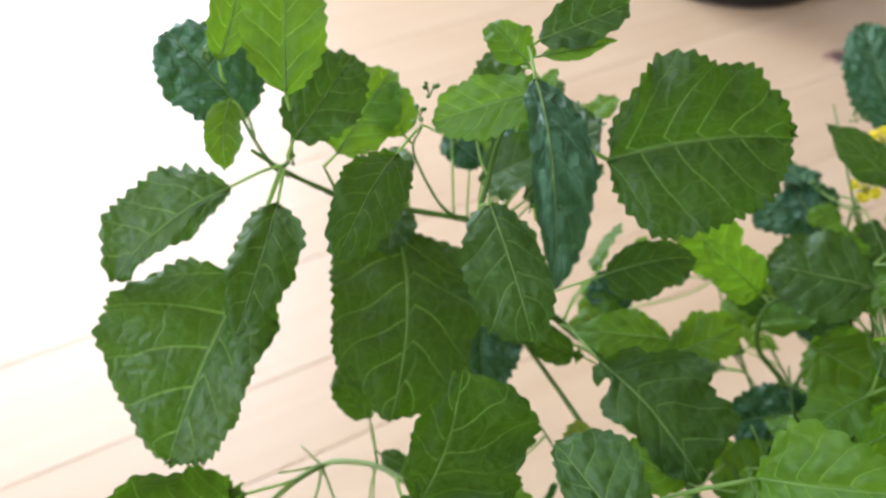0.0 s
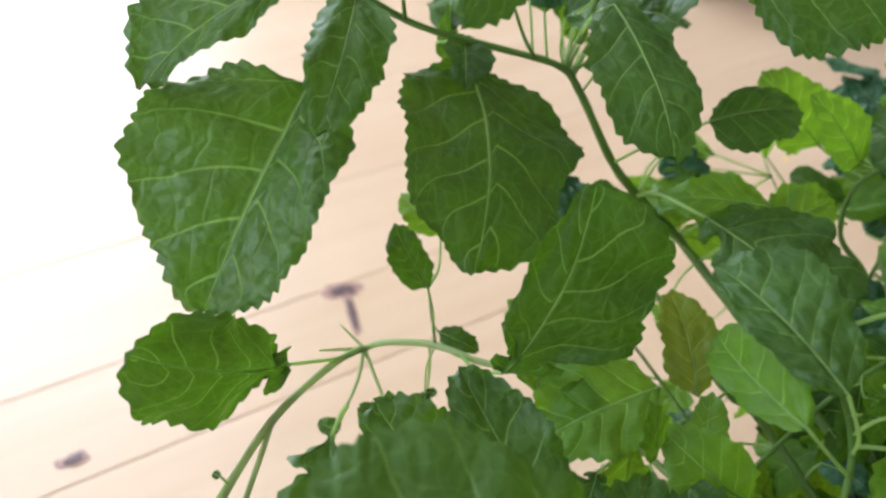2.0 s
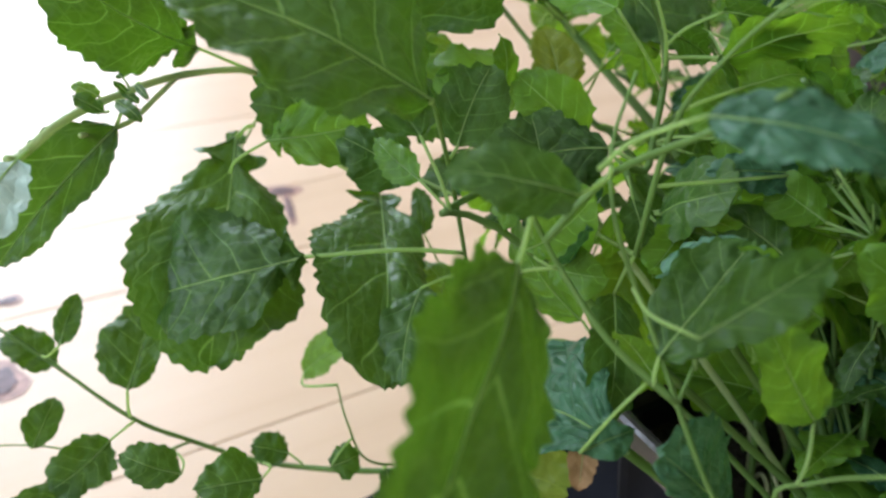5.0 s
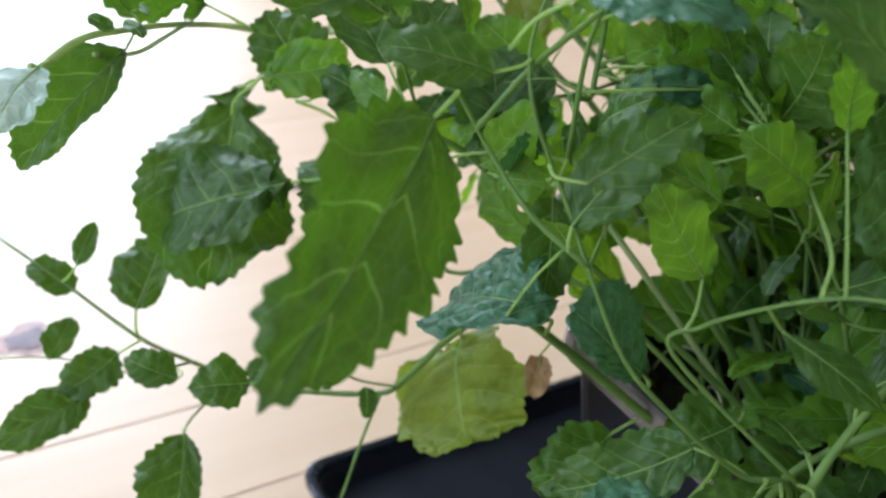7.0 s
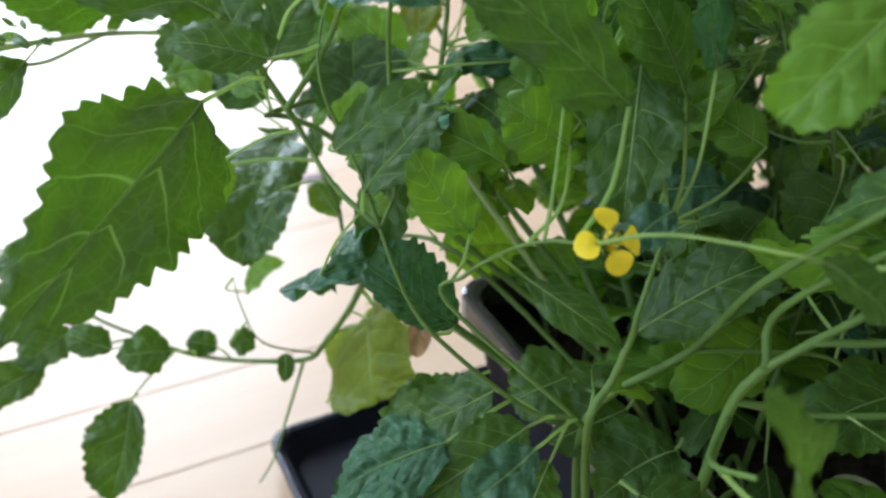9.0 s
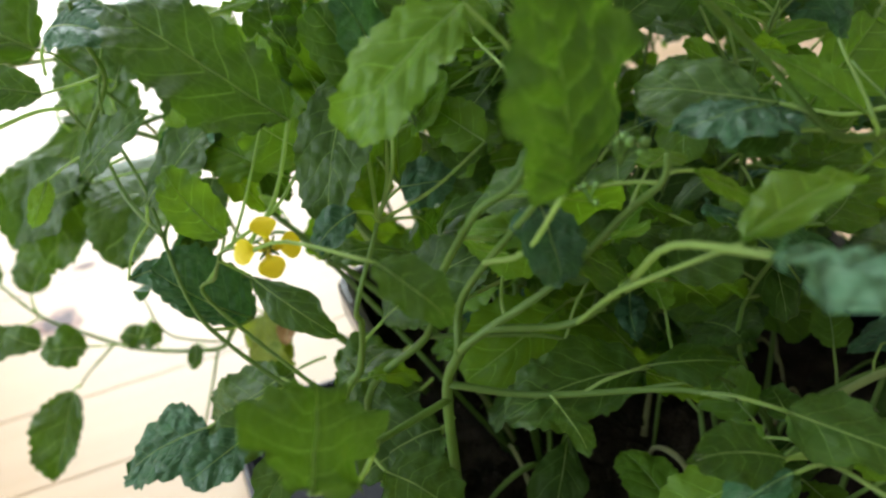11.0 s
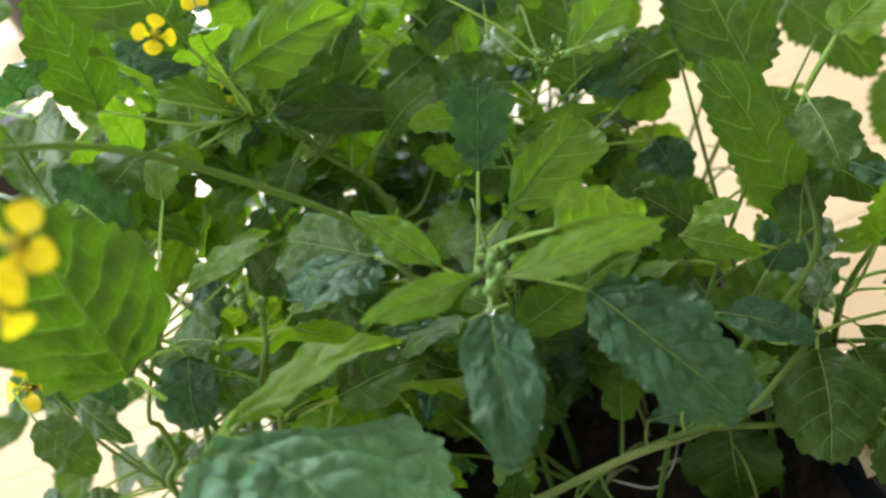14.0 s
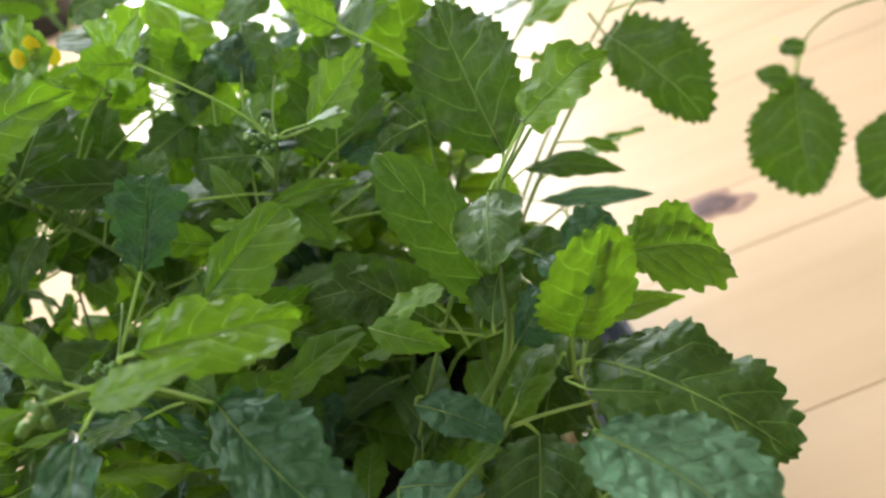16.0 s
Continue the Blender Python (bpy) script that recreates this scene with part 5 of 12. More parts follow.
leaf(plant_b, (0.0373, 0.0376, 0.2812), (0.0646, 0.0207, 0.2847), 0.0145, (-0.3279, -0.3475, 0.8785), (0.0247, 0.0467, 0.2644), 'broad', BLUISH, 0.1, 0.06)
leaf(plant_d, (0.046, 0.041, 0.225), (0.067, 0.059, 0.244), 0.019, (-0.342, -0.462, 0.818), (0.046, 0.039, 0.219), 'broad', GREEN, -.1, .06)
leaf(plant_g, (0.278, 0.171, 0.203), (0.314, 0.174, 0.196), 0.010, (0.198, -0.595, 0.779), (0.271, 0.169, 0.197), 'lance', GREEN, .1, .12)
leaf(plant_g, (0.273, 0.189, 0.176), (0.318, 0.196, 0.171), 0.009, (0.181, -0.581, 0.793), (0.265, 0.191, 0.177), 'lance', PALE, .1, .04)
leaf(plant_g, (0.304, 0.126, 0.169), (0.334, 0.136, 0.169), 0.009, (0.151, -0.516, 0.843), (0.308, 0.089, 0.159), 'lance', YOUNG, .1, .04)
leaf(plant_g, (0.324, 0.067, 0.245), (0.334, 0.076, 0.249), 0.013, (0.187, -0.560, 0.807), (0.330, 0.065, 0.238), 'broad', BLUISH, .1, .06)
leaf(plant_f, (0.2774, 0.0582, 0.1567), (0.2793, 0.0471, 0.1327), 0.0300, (-0.0331, -0.6773, 0.7350), (0.2683, 0.0419, 0.1700), 'broad', GREEN, .1, .05)
leaf(plant_b, (0.049, 0.111, 0.211), (0.018, 0.125, 0.228), 0.028, (0.051, -0.702, 0.710), (0.050, 0.077, 0.226), 'broad', BLUISH, .1, .05)
leaf(plant_b, (0.048, 0.130, 0.230), (0.027, 0.141, 0.243), 0.020, (0.038, -0.738, 0.674), (0.055, 0.111, 0.231), 'broad', YOUNG, .1, .05)
leaf(plant_g, (0.302, 0.061, 0.228), (0.306, 0.082, 0.241), 0.014, (0.159, -0.555, 0.816), (0.301, 0.062, 0.224), 'broad', GREEN, .1, .05)
leaf(plant_a, (-0.081, 0.137, 0.231), (-0.083, 0.138, 0.231), 0.002, (0.072, -0.464, 0.883), (-0.079, 0.137, 0.227), 'broad', GREEN, .1, .05)
leaf(plant_a, (-0.080, 0.131, 0.230), (-0.075, 0.128, 0.228), 0.003, (0.058, -0.446, 0.893), (-0.080, 0.135, 0.228), 'broad', GREEN, .1, .05)
leaf(plant_a, (-0.084, 0.124, 0.231), (-0.091, 0.126, 0.233), 0.005, (0.090, -0.439, 0.894), (-0.083, 0.124, 0.230), 'broad', YOUNG, .1, .05)
leaf(plant_a, (-0.053, 0.188, 0.187), (-0.060, 0.190, 0.188), 0.006, (-0.006, -0.485, 0.875), (-0.054, 0.190, 0.186), 'broad', GREEN, .1, .05)
leaf(plant_a, (-0.041, 0.193, 0.193), (-0.046, 0.187, 0.190), 0.008, (-0.038, -0.491, 0.870), (-0.039, 0.194, 0.193), 'broad', GREEN, .1, .05)
leaf(plant_a, (-0.026, 0.193, 0.199), (-0.029, 0.187, 0.196), 0.005, (-0.077, -0.498, 0.864), (-0.026, 0.203, 0.211), 'broad', GREEN, .1, .05)
leaf(plant_a, (-0.027, 0.192, 0.200), (-0.023, 0.192, 0.200), 0.003, (-0.083, -0.503, 0.860), (-0.024, 0.202, 0.211), 'broad', GREEN, .1, .05)
leaf(plant_a, (-0.023, 0.205, 0.214), (-0.011, 0.199, 0.212), 0.008, (-0.104, -0.536, 0.838), (-0.025, 0.205, 0.217), 'broad', GREEN, .1, .05)
leaf(plant_a, (-0.034, 0.185, 0.192), (-0.036, 0.191, 0.195), 0.007, (-0.058, -0.490, 0.870), (-0.034, 0.183, 0.189), 'broad', GREEN, .1, .05)
leaf(plant_a, (-0.021, 0.241, 0.225), (-0.034, 0.253, 0.233), 0.012, (-0.074, -0.613, 0.787), (-0.027, 0.212, 0.226), 'broad', YOUNG, .1, .05)
leaf(plant_i, (0.361, 0.374, 0.116), (0.344, 0.376, 0.119), 0.012, (0.046, -0.654, 0.755), (0.364, 0.383, 0.120), 'broad', GREEN, .1, .05)
leaf(plant_i, (0.370, 0.381, 0.128), (0.357, 0.383, 0.130), 0.011, (0.030, -0.668, 0.743), (0.370, 0.388, 0.130), 'broad', GREEN, .1, .05)
leaf(plant_a, (-0.024, 0.149, 0.210), (-0.044, 0.163, 0.228), 0.027, (0.108, -0.729, 0.676), (-0.034, 0.182, 0.189), 'broad', GREEN, .1, .05)
leaf(plant_d, (0.008, 0.107, 0.235), (0.016, 0.122, 0.252), 0.019, (-0.001, -0.751, 0.660), (0.006, 0.104, 0.233), 'broad', GREEN, .1, .05)
leaf(plant_e, (0.107, 0.011, 0.266), (0.069, 0.014, 0.296), 0.025, (0.499, -0.538, 0.680), (0.097, -0.007, 0.242), 'broad', GREEN, .1, .05, nick=1.3)
leaf(plant_d, (0.049, 0.080, 0.212), (0.047, 0.054, 0.191), 0.016, (0.135, -0.620, 0.773), (0.050, 0.077, 0.226), 'broad', GREEN, .1, .05)
leaf(plant_d, (0.034, 0.037, 0.200), (0.048, 0.043, 0.202), 0.009, (0.164, -0.585, 0.794), (0.045, 0.040, 0.219), 'lance', BLUISH, .1, .05)
leaf(plant_g, (0.296, 0.102, 0.170), (0.295, 0.068, 0.154), 0.027, (0.215, -0.430, 0.877), (0.314, 0.072, 0.201), 'broad', GREEN, .1, .05)
leaf(plant_g, (0.290, 0.070, 0.181), (0.299, 0.082, 0.184), 0.011, (0.234, -0.442, 0.866), (0.302, 0.046, 0.205), 'jag', YOUNG, .1, .05)
stem(plant_a, [(.154,.054,.117), (.163,.058,.146), (.176,.064,.172), (.192,.07,.19)], 0.0010, 0.0005)
stem(plant_c, [(.185,.074,.117), (.191,.086,.146), (.201,.101,.171), (.211,.12,.189)], 0.0010, 0.0005)
stem(plant_c, [(.228,.13,.117), (.228,.148,.161), (.23,.174,.199), (.231,.203,.226)], 0.0010, 0.0005)
stem(plant_f, [(.238,.051,.117), (.228,.042,.146), (.214,.03,.171), (.198,.017,.189)], 0.0010, 0.0005)
stem(plant_f, [(.218,.047,.117), (.211,.062,.156), (.201,.082,.191), (.19,.105,.216)], 0.0010, 0.0005)
stem(plant_b, [(.141,.081,.117), (.147,.092,.149), (.155,.108,.177), (.164,.126,.197)], 0.0010, 0.0005)
stem(plant_c, [(.182,.108,.117), (.187,.13,.171), (.195,.161,.219), (.204,.197,.253)], 0.0010, 0.0005)
stem(plant_e, [(.2,-.005,.117), (.207,-.004,.142), (.218,-.001,.164), (.23,.002,.179)], 0.0010, 0.0005)
stem(plant_c, [(.234,.099,.117), (.219,.127,.152), (.198,.165,.183), (.173,.208,.205)], 0.0010, 0.0005)
stem(plant_b, [(.13,.134,.117), (.137,.139,.157), (.147,.146,.191), (.158,.154,.216)], 0.0010, 0.0005)
stem(plant_b, [(.158,.056,.117), (.169,.099,.149), (.185,.159,.178), (.203,.228,.198)], 0.0010, 0.0005)
stem(plant_h, [(.235,.072,.117), (.24,.096,.155), (.246,.13,.189), (.254,.169,.213)], 0.0010, 0.0005)
stem(plant_g, [(.291,.058,.117), (.285,.079,.176), (.275,.108,.227), (.265,.142,.264)], 0.0010, 0.0005)
stem(plant_c, [(.241,.144,.117), (.263,.176,.166), (.293,.22,.208), (.328,.271,.239)], 0.0010, 0.0005)
stem(plant_a, [(.159,.05,.117), (.144,.054,.167), (.124,.059,.211), (.101,.066,.242)], 0.0010, 0.0005)
stem(plant_a, [(.164,.039,.117), (.173,.054,.163), (.186,.076,.203), (.2,.102,.232)], 0.0010, 0.0005)
stem(plant_b, [(.15,.111,.117), (.149,.135,.165), (.149,.169,.207), (.148,.209,.238)], 0.0010, 0.0005)
stem(plant_c, [(.236,.152,.117), (.234,.172,.153), (.233,.201,.185), (.231,.234,.208)], 0.0010, 0.0005)
stem(plant_c, [(.231,.111,.117), (.225,.119,.161), (.218,.131,.2), (.209,.144,.228)], 0.0010, 0.0005)
stem(plant_c, [(.17,.139,.117), (.152,.16,.154), (.127,.189,.187), (.097,.223,.21)], 0.0010, 0.0005)
stem(plant_b, [(.145,.072,.117), (.144,.088,.159), (.142,.11,.196), (.141,.136,.222)], 0.0010, 0.0005)
stem(plant_b, [(.153,.056,.117), (.152,.065,.143), (.149,.078,.167), (.147,.093,.183)], 0.0010, 0.0005)
stem(plant_c, [(.158,.15,.117), (.146,.158,.16), (.13,.171,.198), (.111,.185,.225)], 0.0010, 0.0005)
stem(plant_a, [(.159,.041,.117), (.148,.059,.16), (.132,.084,.199), (.113,.112,.226)], 0.0010, 0.0005)
stem(plant_c, [(.184,.073,.117), (.196,.083,.149), (.212,.096,.177), (.231,.112,.197)], 0.0010, 0.0005)
stem(plant_c, [(.168,.109,.117), (.158,.13,.143), (.145,.16,.165), (.13,.194,.181)], 0.0010, 0.0005)
stem(plant_c, [(.165,.134,.117), (.169,.136,.173), (.175,.139,.222), (.182,.143,.257)], 0.0010, 0.0005)
stem(plant_f, [(.249,.028,.117), (.264,.048,.174), (.285,.076,.224), (.309,.109,.259)], 0.0010, 0.0005)
stem(plant_f, [(.213,.026,.117), (.208,.053,.153), (.2,.089,.184), (.192,.132,.206)], 0.0010, 0.0005)
stem(plant_f, [(.231,.032,.117), (.229,.016,.153), (.227,-.007,.184), (.224,-.033,.207)], 0.0010, 0.0005)
stem(plant_b, [(.151,.071,.117), (.147,.084,.142), (.141,.103,.164), (.135,.124,.18)], 0.0010, 0.0005)
stem(plant_c, [(.182,.087,.117), (.181,.105,.174), (.181,.13,.224), (.18,.16,.259)], 0.0010, 0.0005)
stem(plant_f, [(.229,.007,.117), (.236,.004,.142), (.246,-.001,.164), (.257,-.007,.18)], 0.0010, 0.0005)
stem(plant_c, [(.168,.118,.117), (.16,.139,.163), (.149,.169,.202), (.136,.202,.231)], 0.0010, 0.0005)
stem(plant_b, [(.148,.094,.117), (.142,.107,.161), (.133,.126,.199), (.123,.147,.226)], 0.0010, 0.0005)
stem(plant_c, [(.157,.119,.117), (.172,.161,.177), (.194,.219,.23), (.218,.286,.267)], 0.0010, 0.0005)
stem(plant_b, [(.133,.089,.117), (.132,.129,.136), (.131,.184,.153), (.13,.246,.165)], 0.0010, 0.0005)
stem(plant_b, [(.16,.099,.117), (.174,.116,.146), (.194,.141,.171), (.216,.169,.19)], 0.0010, 0.0005)
stem(plant_c, [(.204,.137,.117), (.207,.15,.142), (.212,.168,.163), (.216,.189,.179)], 0.0010, 0.0005)
stem(plant_b, [(.124,.112,.117), (.14,.125,.158), (.163,.144,.194), (.189,.165,.22)], 0.0010, 0.0005)
stem(plant_c, [(.148,.124,.117), (.142,.169,.155), (.133,.232,.189), (.124,.304,.212)], 0.0010, 0.0005)
stem(plant_c, [(.232,.17,.117), (.236,.185,.134), (.241,.207,.149), (.247,.231,.16)], 0.0010, 0.0005)
stem(plant_b, [(.133,.1,.117), (.148,.121,.163), (.169,.151,.203), (.193,.185,.232)], 0.0010, 0.0005)
stem(plant_c, [(.16,.144,.117), (.151,.159,.148), (.138,.18,.175), (.123,.204,.194)], 0.0010, 0.0005)
stem(plant_c, [(.156,.111,.117), (.136,.119,.175), (.108,.129,.225), (.076,.141,.261)], 0.0010, 0.0005)
stem(plant_c, [(.18,.165,.117), (.179,.2,.171), (.179,.25,.219), (.178,.307,.253)], 0.0010, 0.0005)
stem(plant_b, [(.153,.091,.117), (.155,.132,.176), (.158,.188,.228), (.161,.253,.265)], 0.0010, 0.0005)
stem(plant_c, [(.153,.117,.117), (.159,.152,.135), (.168,.202,.151), (.177,.258,.162)], 0.0010, 0.0005)
stem(plant_c, [(.189,.151,.117), (.174,.197,.154), (.153,.26,.186), (.13,.333,.209)], 0.0010, 0.0005)
stem(plant_c, [(.222,.168,.117), (.238,.177,.138), (.261,.189,.156), (.287,.204,.169)], 0.0010, 0.0005)
stem(plant_c, [(.176,.145,.117), (.174,.172,.163), (.172,.208,.203), (.168,.25,.231)], 0.0010, 0.0005)
stem(plant_b, [(.15,.105,.117), (.136,.122,.177), (.116,.147,.23), (.094,.175,.268)], 0.0010, 0.0005)
stem(plant_c, [(.167,.099,.117), (.175,.149,.179), (.186,.218,.233), (.198,.297,.272)], 0.0010, 0.0005)
stem(plant_b, [(.119,.085,.117), (.123,.123,.161), (.128,.177,.2), (.134,.237,.227)], 0.0010, 0.0005)
stem(plant_b, [(.111,.113,.117), (.092,.143,.154), (.064,.185,.187), (.032,.234,.21)], 0.0010, 0.0005)
stem(plant_c, [(.204,.128,.117), (.202,.172,.167), (.199,.234,.211), (.196,.305,.243)], 0.0010, 0.0005)
stem(plant_c, [(.173,.157,.117), (.174,.206,.18), (.176,.275,.235), (.177,.353,.274)], 0.0010, 0.0005)
stem(plant_c, [(.181,.149,.117), (.174,.161,.133), (.165,.178,.148), (.155,.197,.158)], 0.0010, 0.0005)
stem(plant_c, [(.215,.172,.117), (.218,.215,.17), (.221,.275,.217), (.225,.343,.25)], 0.0010, 0.0005)
stem(plant_c, [(.155,.12,.117), (.167,.169,.151), (.183,.237,.181), (.202,.315,.202)], 0.0010, 0.0005)
stem(plant_c, [(.211,.176,.117), (.208,.196,.152), (.203,.226,.183), (.198,.259,.204)], 0.0010, 0.0005)
stem(plant_c, [(.224,.143,.117), (.232,.15,.147), (.242,.159,.174), (.254,.169,.193)], 0.0010, 0.0005)
stem(plant_c, [(.21,.155,.117), (.224,.194,.16), (.243,.248,.198), (.266,.31,.225)], 0.0010, 0.0005)
stem(plant_c, [(.198,.12,.117), (.181,.128,.138), (.157,.139,.156), (.13,.152,.17)], 0.0010, 0.0005)
stem(plant_c, [(.166,.114,.117), (.164,.122,.155), (.16,.134,.187), (.157,.147,.211)], 0.0010, 0.0005)
stem(plant_c, [(.198,.118,.117), (.18,.162,.146), (.155,.225,.172), (.126,.296,.19)], 0.0010, 0.0005)
stem(plant_c, [(.203,.136,.117), (.192,.161,.155), (.176,.196,.188), (.157,.237,.211)], 0.0010, 0.0005)
stem(plant_c, [(.147,.123,.117), (.15,.135,.15), (.155,.152,.179), (.16,.171,.2)], 0.0010, 0.0005)
stem(plant_c, [(.227,.155,.117), (.209,.173,.153), (.183,.199,.184), (.154,.228,.206)], 0.0010, 0.0005)
stem(plant_c, [(.148,.119,.117), (.146,.135,.158), (.143,.158,.194), (.14,.184,.22)], 0.0010, 0.0005)
stem(plant_c, [(.237,.179,.117), (.252,.221,.154), (.274,.278,.186), (.298,.344,.208)], 0.0010, 0.0005)
stem(plant_c, [(.215,.143,.117), (.201,.173,.134), (.182,.215,.149), (.159,.262,.16)], 0.0010, 0.0005)
stem(plant_c, [(.174,.148,.117), (.176,.189,.169), (.178,.247,.215), (.181,.313,.247)], 0.0010, 0.0005)
stem(plant_c, [(.206,.153,.117), (.201,.188,.136), (.195,.236,.153), (.187,.29,.165)], 0.0010, 0.0005)
leaf(plant_c, (.135,.278,.192), (.113,.292,.184), 0.013, (-.251,.137,.958), (.15,.269,.19), 'jag', GREEN, 0.02, 0.08)
leaf(plant_f, (.243,.004,.168), (.272,-.015,.178), 0.022, (-.105,.364,.926), (.229,.013,.157), 'jag', YOUNG, 0.03, 0.07)
leaf(plant_c, (.24,.324,.223), (.262,.345,.199), 0.027, (.671,.116,.733), (.223,.308,.235), 'jag', YOUNG, -0.06, 0.04)
leaf(plant_b, (.149,.17,.152), (.175,.162,.145), 0.020, (.375,.604,.703), (.131,.176,.151), 'broad', GREEN, -0.07, 0.02)
leaf(plant_f, (.234,.01,.153), (.243,-.004,.153), 0.011, (-.514,-.314,.798), (.229,.018,.149), 'lyr', YOUNG, -0.06, 0.00)
leaf(plant_c, (.217,.323,.244), (.206,.333,.253), 0.009, (.267,-.458,.848), (.224,.317,.239), 'jag', YOUNG, 0.09, 0.06)
leaf(plant_c, (.183,.114,.146), (.216,.102,.13), 0.025, (.225,-.49,.842), (.164,.121,.15), 'lyr', GREEN, -0.09, 0.07)
leaf(plant_b, (.149,.119,.162), (.163,.137,.146), 0.018, (.715,.035,.698), (.139,.108,.169), 'jag', YOUNG, 0.21, 0.04)
leaf(plant_e, (.19,.015,.185), (.203,.031,.166), 0.018, (.317,.594,.74), (.181,.004,.192), 'lance', BLUISH, 0.15, 0.07)
leaf(plant_c, (.226,.26,.211), (.249,.265,.218), 0.011, (-.272,-.132,.953), (.22,.259,.207), 'jag', BLUISH, 0.02, 0.06)
leaf(plant_b, (.195,.157,.186), (.209,.139,.186), 0.010, (-.241,-.143,.96), (.187,.167,.181), 'broad', BLUISH, -0.09, 0.03)
leaf(plant_c, (.182,.254,.225), (.195,.242,.224), 0.012, (.08,-.017,.997), (.179,.257,.224), 'broad', YELLOW, 0.07, 0.03)
leaf(plant_c, (.208,.132,.17), (.21,.098,.16), 0.025, (-.526,-.261,.809), (.206,.15,.173), 'jag', YOUNG, -0.01, 0.07)
leaf(plant_c, (.185,.313,.205), (.16,.328,.205), 0.016, (-.122,-.237,.964), (.2,.305,.199), 'broad', BLUISH, 0.15, 0.08)
leaf(plant_g, (.332,.056,.175), (.351,.066,.169), 0.014, (.099,.341,.935), (.319,.049,.173), 'lyr', GREEN, 0.05, 0.05)
leaf(plant_c, (.159,.136,.149), (.152,.156,.139), 0.013, (-.133,.412,.902), (.164,.122,.155), 'jag', YELLOW, -0.09, 0.09)
leaf(plant_c, (.118,.178,.206), (.093,.193,.195), 0.015, (-.589,-.71,.386), (.125,.174,.206), 'lance', GREEN, -0.10, 0.02)
leaf(plant_b, (.064,.083,.268), (.086,.095,.27), 0.012, (.136,-.39,.911), (.049,.076,.264), 'lyr', YOUNG, -0.05, 0.01)
leaf(plant_c, (.203,.114,.168), (.209,.15,.146), 0.025, (.051,.51,.859), (.201,.101,.171), 'jag', GREEN, 0.03, 0.06)
leaf(plant_c, (.227,.214,.17), (.256,.212,.165), 0.016, (.088,-.598,.796), (.218,.215,.17), 'lyr', YOUNG, 0.21, 0.07)
leaf(plant_c, (.171,.198,.166), (.167,.216,.173), 0.012, (-.136,-.365,.921), (.172,.192,.163), 'lance', YOUNG, -0.02, 0.02)
leaf(plant_b, (.177,.127,.157), (.183,.147,.139), 0.015, (.504,.494,.709), (.175,.12,.161), 'broad', YOUNG, 0.08, 0.08)
leaf(plant_e, (.193,-.002,.233), (.214,.01,.235), 0.017, (.16,-.377,.912), (.179,-.01,.23), 'jag', GREEN, 0.21, 0.00)
leaf(plant_c, (.208,.092,.146), (.224,.095,.13), 0.017, (.672,.125,.73), (.194,.089,.153), 'jag', GREEN, -0.03, 0.04)
leaf(plant_c, (.274,.298,.184), (.268,.322,.167), 0.020, (-.141,.561,.816), (.277,.286,.189), 'jag', YOUNG, 0.03, 0.08)
leaf(plant_c, (.177,.221,.208), (.177,.186,.21), 0.020, (-.338,.069,.939), (.178,.232,.204), 'lance', YOUNG, 0.19, 0.00)
leaf(plant_b, (.164,.166,.201), (.146,.185,.189), 0.015, (-.401,.18,.898), (.176,.154,.208), 'jag', GREEN, 0.10, 0.07)
leaf(plant_c, (.153,.169,.2), (.128,.17,.201), 0.015, (.03,-.441,.897), (.159,.169,.197), 'lyr', BLUISH, 0.09, 0.03)
leaf(plant_c, (.187,.127,.244), (.206,.096,.25), 0.019, (-.071,.151,.986), (.178,.14,.236), 'lyr', GREEN, 0.10, 0.06)
leaf(plant_c, (.192,.221,.149), (.179,.198,.14), 0.020, (.089,-.392,.916), (.195,.229,.151), 'jag', YOUNG, -0.14, 0.02)
leaf(plant_b, (.145,.124,.214), (.153,.105,.199), 0.015, (.582,-.343,.737), (.141,.133,.219), 'lance', GREEN, 0.13, 0.01)
leaf(plant_c, (.203,.295,.24), (.226,.29,.242), 0.013, (.038,.514,.857), (.196,.296,.239), 'lyr', GREEN, 0.02, 0.01)
leaf(plant_c, (.148,.302,.171), (.169,.337,.143), 0.023, (.51,.347,.787), (.133,.278,.186), 'jag', YOUNG, 0.02, 0.06)
leaf(plant_c, (.202,.185,.248), (.201,.164,.236), 0.012, (.104,-.477,.873), (.203,.192,.249), 'lyr', YOUNG, 0.07, 0.03)
leaf(plant_c, (.182,.151,.197), (.171,.155,.184), 0.012, (-.761,-.11,.64), (.192,.149,.203), 'lance', YOUNG, -0.01, 0.04)
leaf(plant_a, (.191,.099,.194), (.197,.126,.169), 0.019, (.153,.651,.744), (.186,.076,.203), 'lance', GREEN, 0.16, 0.04)
leaf(plant_b, (.182,.145,.201), (.202,.13,.19), 0.014, (.09,-.51,.855), (.172,.152,.205), 'lance', BLUISH, 0.12, 0.04)
leaf(plant_a, (.126,.102,.219), (.142,.097,.214), 0.013, (.045,-.601,.798), (.118,.105,.219), 'lyr', YOUNG, -0.03, 0.03)
leaf(plant_b, (.127,.108,.154), (.089,.12,.152), 0.028, (-.216,-.579,.786), (.144,.103,.15), 'jag', YOUNG, 0.18, 0.05)
leaf(plant_c, (.161,.188,.156), (.171,.176,.152), 0.008, (-.044,-.372,.927), (.157,.192,.156), 'lyr', YOUNG, -0.08, 0.03)
